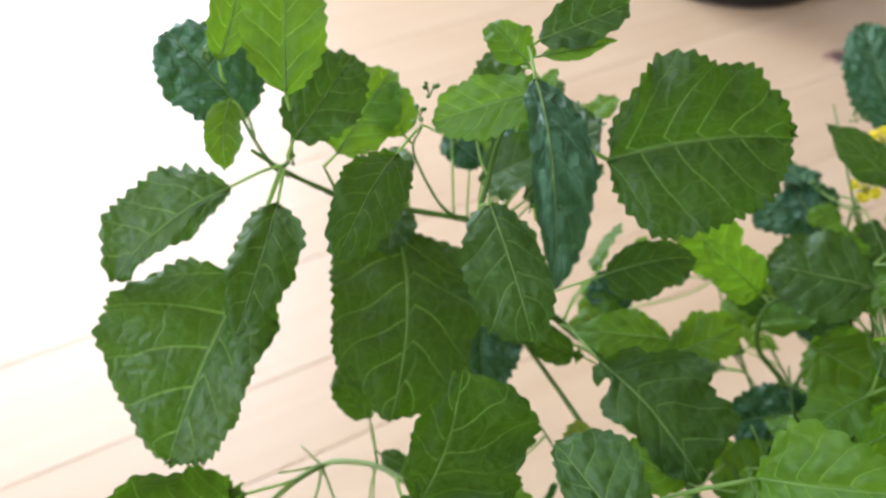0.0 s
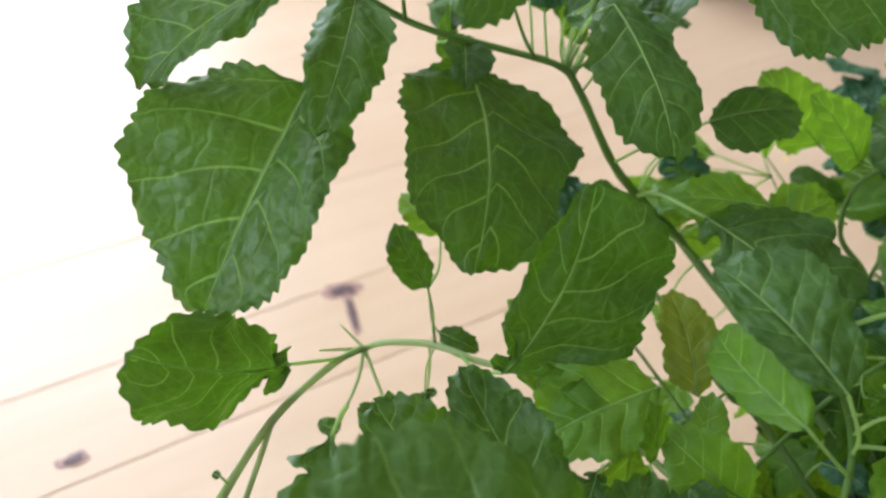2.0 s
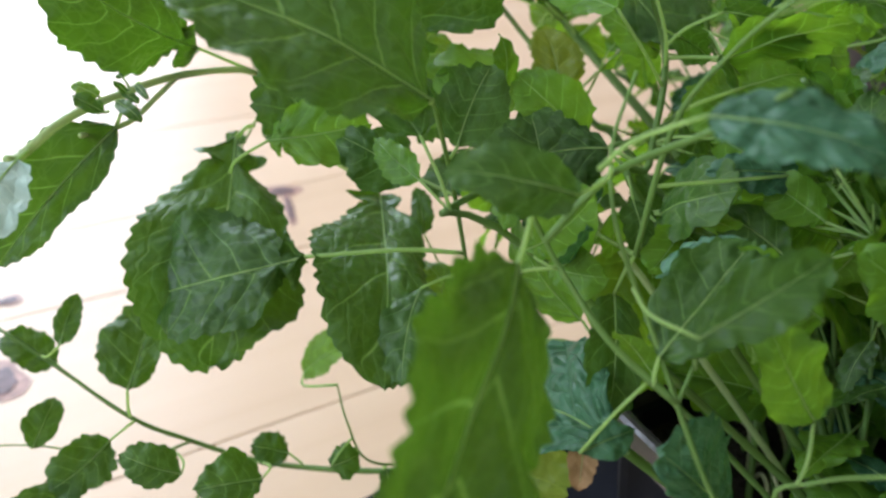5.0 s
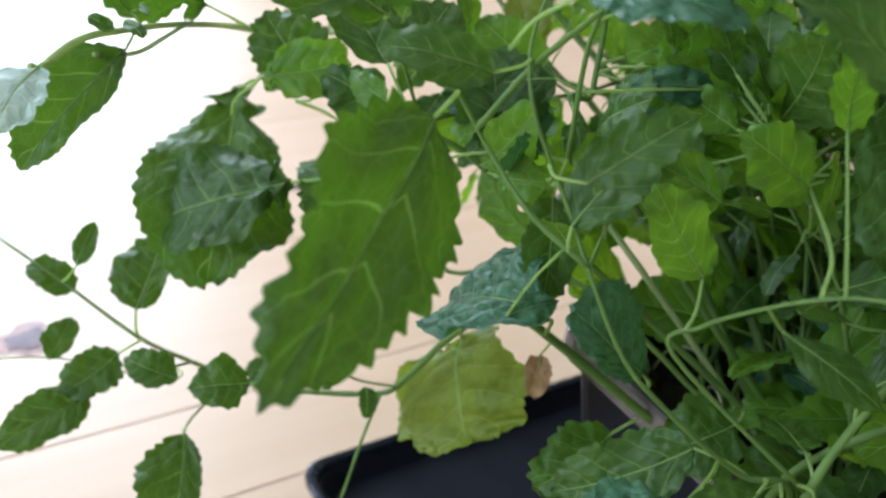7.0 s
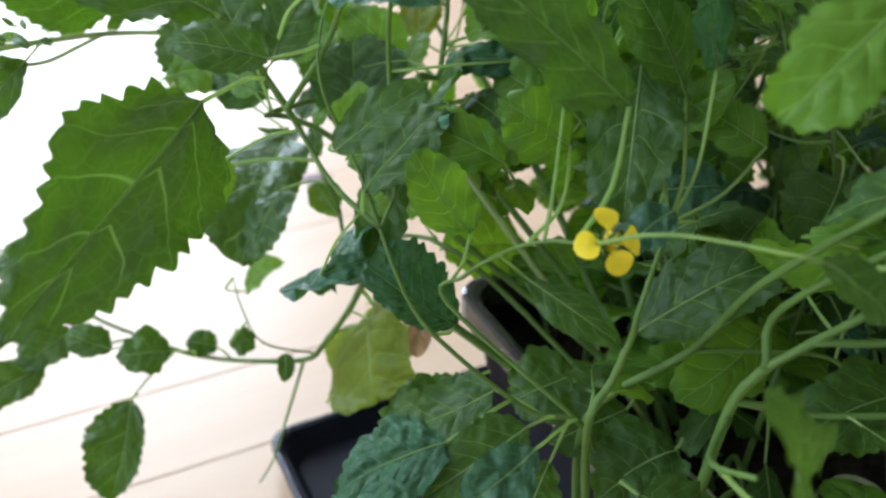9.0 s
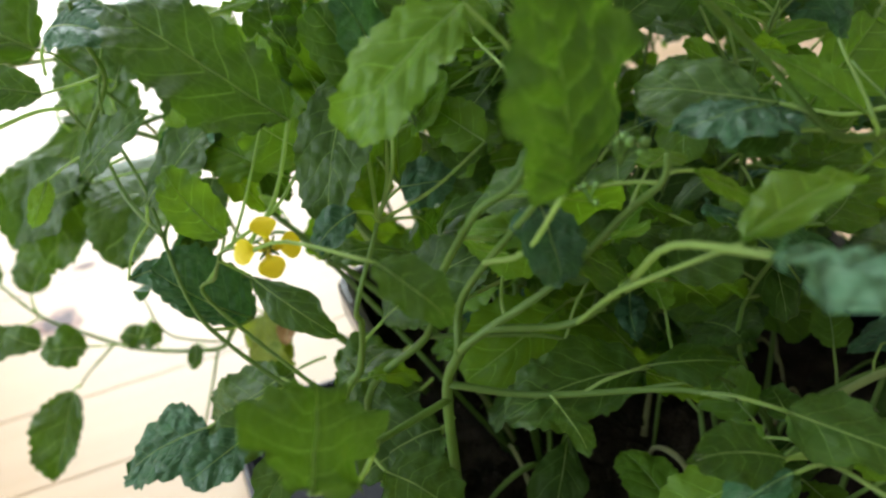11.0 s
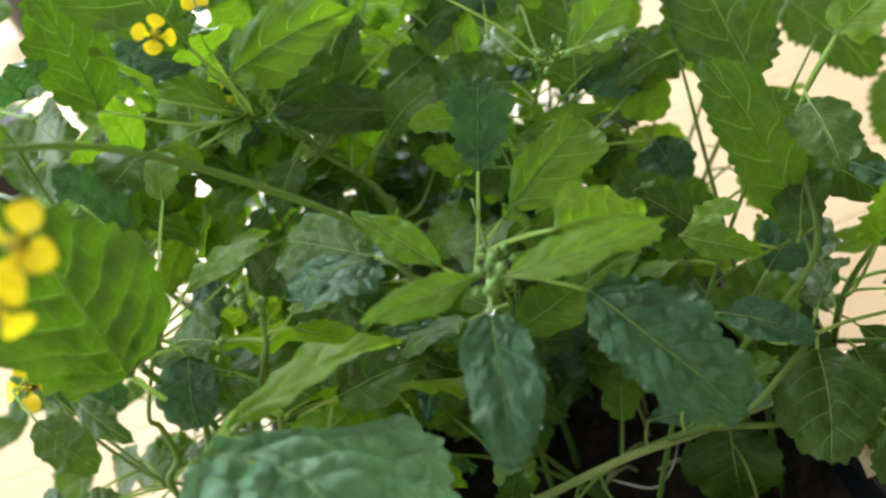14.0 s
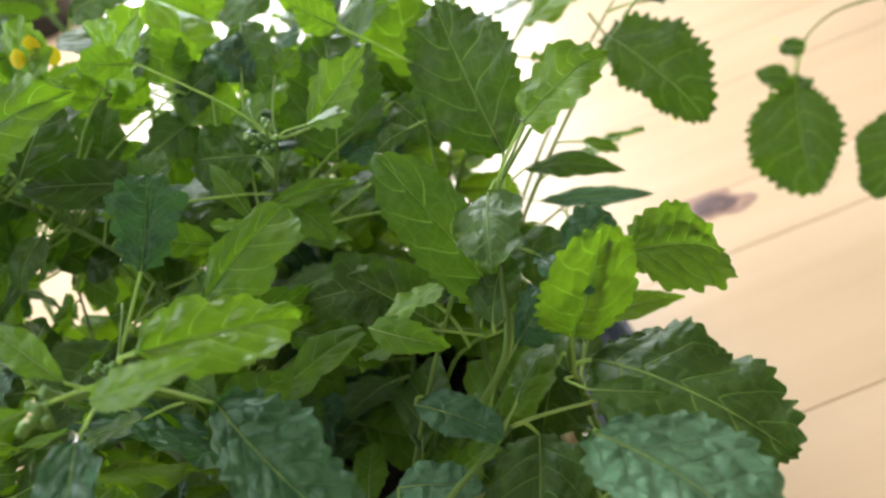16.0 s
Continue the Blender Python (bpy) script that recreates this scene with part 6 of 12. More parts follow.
leaf(plant_g, (.263,.127,.25), (.249,.123,.243), 0.009, (-.11,-.696,.709), (.269,.129,.251), 'jag', GREEN, -0.11, 0.07)
leaf(plant_c, (.15,.161,.17), (.175,.128,.166), 0.020, (-.261,-.319,.911), (.143,.17,.167), 'jag', YOUNG, 0.03, 0.03)
leaf(plant_c, (.173,.266,.156), (.195,.272,.142), 0.015, (.512,.109,.852), (.159,.262,.16), 'lyr', GREEN, 0.13, 0.01)
leaf(plant_c, (.184,.139,.146), (.215,.143,.126), 0.020, (.535,.081,.841), (.163,.136,.152), 'broad', BLUISH, 0.24, 0.01)
leaf(plant_b, (.171,.26,.268), (.195,.276,.269), 0.013, (.12,-.262,.958), (.161,.253,.265), 'lance', YOUNG, -0.14, 0.08)
leaf(plant_e, (.214,-.007,.169), (.192,-.034,.166), 0.024, (.002,-.1,.995), (.219,-.001,.166), 'jag', GREEN, 0.09, 0.06)
leaf(plant_c, (.211,.216,.177), (.224,.223,.183), 0.008, (-.269,-.321,.908), (.205,.214,.172), 'broad', YOUNG, 0.08, 0.06)
leaf(plant_c, (.186,.211,.182), (.193,.232,.18), 0.014, (.064,.111,.992), (.183,.199,.184), 'lyr', GREEN, 0.05, 0.00)
leaf(plant_c, (.163,.149,.233), (.136,.167,.233), 0.021, (-.006,.015,1), (.177,.14,.232), 'jag', GREEN, 0.04, 0.07)
leaf(plant_b, (.03,.12,.219), (.022,.098,.218), 0.012, (-.213,.033,.976), (.034,.128,.217), 'jag', YOUNG, -0.01, 0.05)
leaf(plant_c, (.2,.225,.233), (.23,.251,.237), 0.023, (.117,-.268,.956), (.194,.219,.23), 'broad', YOUNG, 0.08, 0.04)
leaf(plant_c, (.204,.289,.266), (.226,.295,.253), 0.018, (.471,.092,.878), (.196,.287,.267), 'jag', YOUNG, -0.10, 0.02)
leaf(plant_f, (.284,.074,.231), (.276,.055,.235), 0.011, (-.021,.184,.983), (.287,.08,.229), 'jag', YOUNG, 0.04, 0.04)
leaf(plant_a, (.142,.065,.194), (.161,.088,.199), 0.019, (.158,-.348,.924), (.135,.056,.19), 'jag', GREEN, 0.16, 0.09)
leaf(plant_c, (.25,.211,.151), (.266,.201,.136), 0.014, (.643,-.09,.76), (.243,.216,.153), 'jag', YOUNG, -0.02, 0.03)
leaf(plant_b, (.168,.067,.154), (.195,.062,.15), 0.015, (.088,-.183,.979), (.151,.07,.153), 'lyr', YOUNG, 0.10, 0.07)
leaf(plant_c, (.284,.188,.167), (.298,.167,.163), 0.012, (-.029,-.188,.982), (.277,.198,.165), 'lyr', BLUISH, 0.16, 0.03)
leaf(plant_c, (.319,.303,.203), (.38,.289,.21), 0.041, (-.103,.02,.994), (.286,.311,.198), 'lyr', GREEN, 0.25, 0.02)
leaf(plant_a, (.197,.071,.18), (.219,.079,.179), 0.017, (.218,-.443,.869), (.182,.066,.179), 'jag', YOUNG, 0.20, 0.01)
leaf(plant_c, (.159,.211,.183), (.126,.221,.166), 0.019, (-.449,-.007,.894), (.176,.206,.19), 'jag', YOUNG, 0.07, 0.06)
leaf(plant_g, (.293,.073,.162), (.309,.074,.159), 0.008, (.186,-.387,.903), (.287,.073,.162), 'jag', GREEN, -0.02, 0.01)
leaf(plant_b, (.142,.117,.159), (.145,.095,.153), 0.011, (.806,-.058,.589), (.14,.125,.158), 'lyr', YOUNG, 0.23, 0.01)
leaf(plant_b, (.222,.179,.186), (.238,.204,.166), 0.017, (.196,.54,.819), (.216,.169,.19), 'jag', YOUNG, 0.12, 0.02)
leaf(plant_c, (.164,.242,.208), (.188,.212,.21), 0.022, (-.025,.07,.997), (.152,.256,.203), 'lyr', YOUNG, -0.13, 0.06)
leaf(plant_e, (.188,.002,.257), (.194,.02,.253), 0.011, (.03,.211,.977), (.184,-.009,.254), 'broad', YOUNG, -0.10, 0.01)
leaf(plant_f, (.197,.133,.206), (.215,.139,.204), 0.013, (.108,-.037,.993), (.192,.132,.206), 'lyr', GREEN, 0.15, 0.04)
leaf(plant_d, (.098,-.004,.175), (.089,-.029,.167), 0.013, (.217,-.374,.902), (.104,.012,.176), 'jag', GREEN, -0.00, 0.08)
leaf(plant_c, (.224,.088,.157), (.26,.09,.149), 0.023, (.197,-.596,.778), (.202,.088,.16), 'lance', YOUNG, 0.09, 0.05)
leaf(plant_c, (.221,.121,.191), (.244,.132,.192), 0.015, (-.174,.281,.944), (.209,.115,.185), 'jag', GREEN, 0.20, 0.01)
leaf(plant_c, (.182,.121,.181), (.171,.099,.185), 0.013, (.415,-.023,.91), (.188,.133,.178), 'jag', GREEN, 0.13, 0.01)
leaf(plant_c, (.165,.167,.206), (.144,.146,.19), 0.019, (-.299,-.368,.88), (.18,.181,.208), 'broad', GREEN, -0.07, 0.08)
leaf(plant_c, (.167,.238,.149), (.155,.249,.138), 0.010, (-.686,.015,.728), (.173,.232,.153), 'jag', YOUNG, -0.08, 0.08)
leaf(plant_c, (.185,.194,.169), (.202,.192,.176), 0.014, (-.378,-.179,.908), (.18,.195,.165), 'lyr', GREEN, -0.03, 0.04)
leaf(plant_b, (.204,.198,.189), (.222,.206,.187), 0.011, (.171,-.18,.969), (.194,.193,.188), 'jag', BLUISH, -0.04, 0.04)
leaf(plant_c, (.193,.267,.169), (.202,.238,.177), 0.014, (.152,.302,.941), (.188,.283,.164), 'broad', GREEN, 0.16, 0.08)
leaf(plant_b, (.143,.106,.171), (.151,.08,.182), 0.018, (-.291,.284,.914), (.14,.118,.163), 'lyr', BLUISH, -0.13, 0.01)
leaf(plant_c, (.196,.234,.219), (.19,.209,.225), 0.018, (.018,.237,.971), (.198,.243,.216), 'broad', YOUNG, 0.02, 0.03)
leaf(plant_c, (.14,.241,.193), (.157,.242,.192), 0.013, (.084,-.502,.86), (.132,.241,.192), 'broad', BLUISH, 0.05, 0.03)
leaf(plant_c, (.205,.105,.175), (.178,.115,.158), 0.016, (-.598,-.252,.761), (.217,.1,.182), 'broad', BLUISH, 0.01, 0.01)
leaf(plant_c, (.196,.195,.185), (.217,.189,.178), 0.011, (.389,.262,.883), (.183,.199,.184), 'jag', YOUNG, -0.10, 0.07)
leaf(plant_b, (.138,.087,.16), (.111,.065,.166), 0.019, (-.164,.427,.889), (.149,.096,.156), 'jag', YOUNG, 0.20, 0.00)
leaf(plant_g, (.316,.081,.176), (.327,.076,.165), 0.010, (.48,-.505,.717), (.31,.083,.179), 'lance', GREEN, 0.07, 0.04)
leaf(plant_c, (.258,.272,.215), (.283,.297,.221), 0.025, (-.057,-.159,.986), (.249,.263,.205), 'broad', YOUNG, -0.06, 0.06)
leaf(plant_e, (.197,-.007,.138), (.17,-.017,.133), 0.020, (.002,-.453,.892), (.205,-.004,.136), 'broad', YOUNG, 0.11, 0.02)
leaf(plant_f, (.224,.018,.239), (.209,.007,.238), 0.011, (-.105,.07,.992), (.234,.024,.239), 'broad', GREEN, -0.03, 0.08)
leaf(plant_a, (.056,.114,.176), (.034,.14,.193), 0.020, (-.799,-.594,-.095), (.063,.106,.171), 'broad', YOUNG, 0.24, 0.05)
leaf(plant_c, (.135,.122,.188), (.155,.124,.184), 0.012, (.218,-.446,.868), (.13,.121,.188), 'lyr', YOUNG, -0.07, 0.01)
leaf(plant_b, (.138,.178,.207), (.157,.181,.219), 0.017, (-.422,-.415,.806), (.128,.177,.2), 'lyr', YOUNG, 0.02, 0.07)
leaf(plant_e, (.167,-.003,.27), (.178,.021,.27), 0.015, (-.008,.014,1), (.163,-.014,.265), 'lance', YOUNG, -0.06, 0.04)
leaf(plant_h, (.221,.064,.235), (.223,.033,.246), 0.020, (-.188,.329,.925), (.22,.081,.225), 'broad', GREEN, 0.20, 0.09)
leaf(plant_c, (.219,.197,.226), (.185,.193,.222), 0.020, (-.062,-.343,.937), (.231,.199,.223), 'jag', BLUISH, -0.06, 0.07)
leaf(plant_c, (.165,.306,.241), (.158,.337,.245), 0.015, (-.389,-.201,.899), (.169,.291,.235), 'jag', BLUISH, -0.08, 0.06)
leaf(plant_c, (.231,.189,.218), (.231,.171,.203), 0.012, (-.46,-.569,.682), (.231,.199,.223), 'broad', YOUNG, -0.14, 0.03)
leaf(plant_b, (.16,.239,.251), (.161,.255,.247), 0.011, (.355,.216,.91), (.159,.228,.252), 'lyr', YOUNG, -0.06, 0.03)
leaf(plant_c, (.144,.138,.179), (.117,.151,.17), 0.019, (-.237,.125,.964), (.162,.129,.176), 'broad', GREEN, -0.12, 0.07)
leaf(plant_c, (.181,.174,.173), (.17,.16,.173), 0.011, (.066,-.06,.996), (.184,.178,.172), 'jag', GREEN, -0.10, 0.01)
leaf(plant_c, (.182,.145,.217), (.183,.172,.206), 0.014, (-.079,.37,.925), (.181,.127,.218), 'broad', GREEN, -0.10, 0.07)
leaf(plant_b, (.14,.13,.211), (.161,.124,.218), 0.016, (-.145,.489,.86), (.127,.134,.205), 'broad', GREEN, 0.20, 0.04)
leaf(plant_g, (.298,.108,.153), (.276,.147,.146), 0.034, (-.236,.036,.971), (.308,.091,.151), 'broad', GREEN, 0.16, 0.04)
leaf(plant_c, (.18,.241,.216), (.184,.226,.213), 0.008, (.169,-.148,.974), (.178,.247,.215), 'lance', YOUNG, 0.06, 0.04)
leaf(plant_c, (.247,.202,.147), (.26,.191,.142), 0.012, (.056,-.339,.939), (.241,.207,.149), 'lance', YOUNG, -0.09, 0.08)
leaf(plant_c, (.216,.188,.157), (.233,.21,.146), 0.018, (.176,.346,.921), (.206,.176,.157), 'jag', GREEN, 0.15, 0.06)
leaf(plant_c, (.249,.176,.162), (.24,.161,.176), 0.015, (.731,.185,.656), (.255,.186,.152), 'broad', YOUNG, 0.18, 0.00)
leaf(plant_g, (.278,.1,.194), (.272,.117,.185), 0.013, (.075,.488,.87), (.281,.089,.196), 'broad', GREEN, -0.07, 0.07)
leaf(plant_c, (.216,.083,.177), (.232,.064,.177), 0.015, (-.18,-.169,.969), (.208,.093,.17), 'jag', BLUISH, 0.18, 0.04)
leaf(plant_g, (.328,.046,.172), (.35,.031,.165), 0.016, (-.229,-.658,.717), (.322,.05,.173), 'jag', GREEN, 0.21, 0.01)
leaf(plant_c, (.224,.167,.147), (.213,.202,.14), 0.020, (.147,.217,.965), (.23,.148,.14), 'jag', YOUNG, 0.08, 0.06)
leaf(plant_c, (.181,.204,.155), (.184,.175,.15), 0.020, (-.202,-.189,.961), (.179,.22,.151), 'jag', YOUNG, -0.06, 0.02)
leaf(plant_a, (.142,.065,.162), (.13,.077,.162), 0.009, (-.233,-.181,.956), (.148,.059,.16), 'jag', BLUISH, -0.11, 0.06)
leaf(plant_c, (.153,.152,.158), (.136,.179,.142), 0.026, (-.479,.199,.855), (.16,.139,.163), 'broad', YOUNG, 0.09, 0.01)
leaf(plant_c, (.15,.182,.148), (.126,.171,.128), 0.017, (-.018,-.863,.504), (.16,.187,.153), 'broad', GREEN, -0.08, 0.05)
leaf(plant_c, (.199,.079,.149), (.211,.057,.141), 0.018, (.111,-.321,.941), (.194,.089,.153), 'lyr', YOUNG, 0.14, 0.05)
leaf(plant_f, (.27,.07,.213), (.247,.074,.202), 0.015, (-.335,.332,.882), (.279,.069,.212), 'jag', YOUNG, 0.09, 0.03)
leaf(plant_a, (.149,.064,.151), (.117,.073,.145), 0.023, (-.231,-.204,.951), (.165,.059,.15), 'jag', YOUNG, -0.12, 0.08)
leaf(plant_c, (.126,.206,.174), (.118,.226,.158), 0.014, (-.728,.243,.642), (.13,.194,.181), 'lance', BLUISH, -0.12, 0.01)
leaf(plant_c, (.138,.156,.146), (.123,.151,.134), 0.014, (-.267,-.673,.69), (.149,.161,.151), 'broad', BLUISH, -0.04, 0.06)
leaf(plant_c, (.122,.264,.197), (.109,.273,.191), 0.011, (-.114,.373,.921), (.13,.259,.198), 'lyr', GREEN, -0.04, 0.04)
leaf(plant_h, (.222,.057,.215), (.227,.027,.196), 0.016, (.082,-.521,.85), (.219,.072,.218), 'broad', GREEN, -0.07, 0.02)
leaf(plant_g, (.299,.1,.147), (.278,.125,.143), 0.021, (-.463,-.243,.853), (.308,.091,.148), 'lyr', GREEN, -0.11, 0.05)
leaf(plant_h, (.189,.085,.225), (.205,.096,.224), 0.011, (.238,-.249,.939), (.183,.081,.224), 'lyr', BLUISH, 0.22, 0.08)
leaf(plant_b, (.229,.16,.183), (.252,.153,.175), 0.017, (.253,-.301,.919), (.213,.166,.187), 'lance', BLUISH, 0.01, 0.08)
leaf(plant_e, (.11,.016,.182), (.114,.043,.171), 0.016, (.003,.382,.924), (.108,.006,.182), 'jag', GREEN, 0.10, 0.03)
leaf(plant_c, (.204,.253,.258), (.244,.242,.262), 0.026, (-.02,.34,.94), (.192,.257,.254), 'lance', YOUNG, 0.08, 0.04)
leaf(plant_f, (.233,.047,.212), (.256,.072,.219), 0.018, (-.21,-.099,.973), (.219,.032,.206), 'lyr', YOUNG, 0.11, 0.05)
leaf(plant_e, (.168,-.009,.198), (.176,-.025,.2), 0.008, (.083,.158,.984), (.166,-.005,.197), 'broad', GREEN, -0.04, 0.02)
leaf(plant_c, (.182,.258,.256), (.162,.244,.251), 0.018, (-.252,.022,.968), (.193,.267,.258), 'jag', YOUNG, 0.02, 0.04)
leaf(plant_c, (.195,.143,.245), (.219,.141,.242), 0.013, (.123,-.204,.971), (.18,.145,.242), 'jag', BLUISH, 0.13, 0.01)
leaf(plant_c, (.135,.125,.163), (.115,.104,.159), 0.019, (.333,-.52,.787), (.146,.135,.158), 'broad', YOUNG, 0.11, 0.06)
leaf(plant_c, (.222,.105,.195), (.263,.085,.208), 0.024, (-.005,.531,.847), (.207,.113,.183), 'broad', BLUISH, 0.09, 0.02)
leaf(plant_g, (.308,.093,.172), (.304,.11,.163), 0.013, (-.136,.444,.885), (.31,.085,.175), 'lyr', GREEN, 0.12, 0.00)
leaf(plant_c, (.142,.16,.191), (.163,.141,.181), 0.017, (-.054,-.505,.862), (.132,.169,.194), 'lyr', YOUNG, -0.12, 0.04)
leaf(plant_c, (.208,.164,.148), (.206,.144,.132), 0.018, (-.146,-.596,.79), (.209,.173,.153), 'jag', BLUISH, 0.23, 0.02)
leaf(plant_b, (.157,.15,.211), (.119,.145,.207), 0.025, (-.017,-.447,.894), (.172,.152,.205), 'lyr', YOUNG, 0.24, 0.05)
leaf(plant_c, (.203,.179,.132), (.199,.204,.133), 0.017, (.21,-.004,.978), (.205,.165,.13), 'broad', YOUNG, 0.14, 0.07)
leaf(plant_f, (.235,-.019,.201), (.253,-.017,.202), 0.011, (-.05,-.03,.998), (.226,-.02,.196), 'lance', GREEN, 0.12, 0.03)
leaf(plant_c, (.275,.353,.211), (.235,.368,.209), 0.026, (-.183,-.339,.923), (.298,.344,.208), 'lyr', YOUNG, 0.15, 0.00)
leaf(plant_h, (.244,.122,.179), (.245,.141,.177), 0.013, (.554,.038,.831), (.244,.117,.177), 'lance', YOUNG, -0.05, 0.04)
leaf(plant_c, (.254,.174,.153), (.261,.132,.144), 0.023, (.201,-.178,.963), (.252,.184,.15), 'jag', GREEN, -0.12, 0.01)
leaf(plant_b, (.173,.094,.15), (.185,.077,.148), 0.013, (-.065,-.163,.985), (.169,.099,.149), 'broad', YOUNG, 0.18, 0.08)
leaf(plant_c, (.225,.218,.161), (.225,.256,.142), 0.026, (.525,.402,.75), (.226,.2,.165), 'lyr', YOUNG, 0.19, 0.08)
leaf(plant_c, (.16,.157,.185), (.178,.17,.187), 0.010, (-.324,.323,.889), (.155,.153,.184), 'lyr', GREEN, 0.22, 0.01)
leaf(plant_c, (.162,.197,.153), (.145,.202,.157), 0.013, (.197,-.066,.978), (.167,.195,.149), 'lance', YOUNG, 0.04, 0.08)
leaf(plant_f, (.24,-.042,.203), (.264,-.065,.19), 0.024, (-.28,-.677,.681), (.225,-.026,.201), 'lance', GREEN, 0.20, 0.06)
leaf(plant_c, (.173,.242,.153), (.188,.236,.146), 0.013, (.523,.236,.819), (.168,.244,.156), 'broad', YOUNG, 0.10, 0.06)
leaf(plant_f, (.234,.028,.14), (.241,.037,.129), 0.008, (.121,.694,.71), (.229,.02,.144), 'broad', GREEN, -0.14, 0.06)
leaf(plant_g, (.291,.05,.177), (.265,.066,.177), 0.015, (-.147,-.232,.962), (.301,.044,.174), 'lyr', GREEN, 0.18, 0.06)
leaf(plant_e, (.224,.011,.15), (.24,.029,.141), 0.015, (.103,.366,.925), (.212,-.002,.153), 'jag', GREEN, 0.22, 0.03)
leaf(plant_b, (.12,.127,.177), (.113,.101,.166), 0.015, (.212,-.433,.876), (.124,.142,.177), 'lyr', YOUNG, 0.22, 0.06)
leaf(plant_c, (.157,.179,.15), (.14,.176,.147), 0.013, (-.103,-.312,.944), (.164,.18,.149), 'jag', GREEN, 0.08, 0.06)
leaf(plant_f, (.209,.051,.176), (.216,.028,.19), 0.021, (-.445,.366,.817), (.205,.065,.165), 'broad', GREEN, 0.11, 0.00)
leaf(plant_h, (.158,.074,.259), (.157,.056,.251), 0.012, (.214,-.425,.879), (.158,.081,.261), 'jag', GREEN, -0.02, 0.07)
leaf(plant_c, (.175,.174,.152), (.189,.17,.139), 0.010, (.044,-.919,.392), (.169,.176,.155), 'lyr', GREEN, -0.09, 0.07)
leaf(plant_c, (.167,.198,.189), (.141,.188,.195), 0.020, (-.067,.585,.808), (.176,.202,.181), 'lyr', GREEN, -0.05, 0.04)
leaf(plant_c, (.234,.217,.148), (.216,.235,.141), 0.016, (-.317,.034,.948), (.242,.21,.15), 'lyr', YOUNG, -0.10, 0.06)
leaf(plant_c, (.182,.296,.201), (.162,.315,.204), 0.019, (-.319,-.511,.798), (.195,.285,.194), 'lyr', YOUNG, 0.04, 0.02)
leaf(plant_c, (.253,.295,.218), (.231,.299,.21), 0.016, (-.348,.043,.937), (.26,.294,.218), 'lance', GREEN, 0.23, 0.03)
leaf(plant_b, (.2,.156,.17), (.21,.178,.168), 0.014, (.026,.105,.994), (.194,.141,.171), 'jag', YOUNG, 0.08, 0.05)
leaf(plant_c, (.158,.198,.197), (.134,.198,.201), 0.017, (.149,.201,.968), (.172,.198,.194), 'lyr', YOUNG, 0.13, 0.08)
leaf(plant_f, (.246,.025,.159), (.262,-.007,.163), 0.016, (-.853,-.383,.355), (.239,.039,.155), 'lyr', GREEN, 0.00, 0.02)
leaf(plant_c, (.194,.187,.194), (.221,.16,.198), 0.023, (-.481,-.345,.806), (.183,.199,.184), 'broad', GREEN, 0.03, 0.01)
leaf(plant_a, (.033,.256,.229), (-.025,.281,.226), 0.043, (.046,.216,.975), (.065,.242,.223), 'lyr', YOUNG, 0.22, 0.06)
leaf(plant_e, (.189,-.001,.204), (.213,.006,.2), 0.013, (.195,-.049,.98), (.174,-.006,.199), 'lance', GREEN, -0.11, 0.07)
leaf(plant_h, (.24,.098,.169), (.233,.074,.178), 0.018, (.236,.271,.933), (.241,.104,.164), 'lyr', GREEN, 0.14, 0.08)
leaf(plant_f, (.271,.052,.187), (.27,.082,.198), 0.017, (.038,-.358,.933), (.272,.036,.18), 'lance', GREEN, 0.06, 0.08)
leaf(plant_c, (.119,.168,.205), (.112,.153,.19), 0.010, (-.217,-.636,.741), (.123,.176,.209), 'broad', YOUNG, 0.15, 0.06)
leaf(plant_b, (.171,.21,.246), (.195,.189,.228), 0.027, (.335,-.358,.872), (.159,.22,.248), 'lance', GREEN, -0.04, 0.01)
leaf(plant_c, (.151,.12,.148), (.138,.099,.131), 0.018, (-.37,-.406,.835), (.161,.136,.157), 'jag', BLUISH, 0.15, 0.05)
leaf(plant_c, (.172,.24,.222), (.164,.224,.226), 0.010, (.661,-.095,.744), (.175,.247,.216), 'lyr', YOUNG, -0.07, 0.02)
leaf(plant_b, (.136,.129,.211), (.127,.145,.213), 0.014, (-.371,-.346,.862), (.142,.12,.206), 'broad', YOUNG, -0.06, 0.07)
leaf(plant_e, (.178,.008,.233), (.187,.036,.219), 0.016, (-.317,.502,.805), (.174,-.005,.239), 'lyr', YOUNG, 0.03, 0.03)
leaf(plant_c, (.139,.191,.185), (.157,.18,.174), 0.018, (-.003,-.749,.663), (.127,.198,.189), 'broad', YOUNG, 0.07, 0.00)
leaf(plant_b, (.115,.135,.23), (.117,.107,.219), 0.015, (.407,-.331,.851), (.114,.15,.236), 'lyr', GREEN, 0.24, 0.07)
leaf(plant_c, (.161,.116,.166), (.158,.095,.153), 0.018, (-.136,-.503,.854), (.162,.128,.172), 'broad', YOUNG, -0.10, 0.03)
leaf(plant_e, (.172,-.008,.258), (.148,-.003,.25), 0.018, (-.357,-.167,.919), (.19,-.012,.262), 'jag', GREEN, 0.20, 0.08)
leaf(plant_b, (.079,.126,.242), (.12,.146,.25), 0.023, (-.01,-.333,.943), (.063,.118,.239), 'jag', YOUNG, 0.03, 0.00)
leaf(plant_a, (.19,.058,.189), (.198,.042,.192), 0.013, (.76,.46,.46), (.186,.068,.184), 'lyr', YOUNG, 0.19, 0.01)
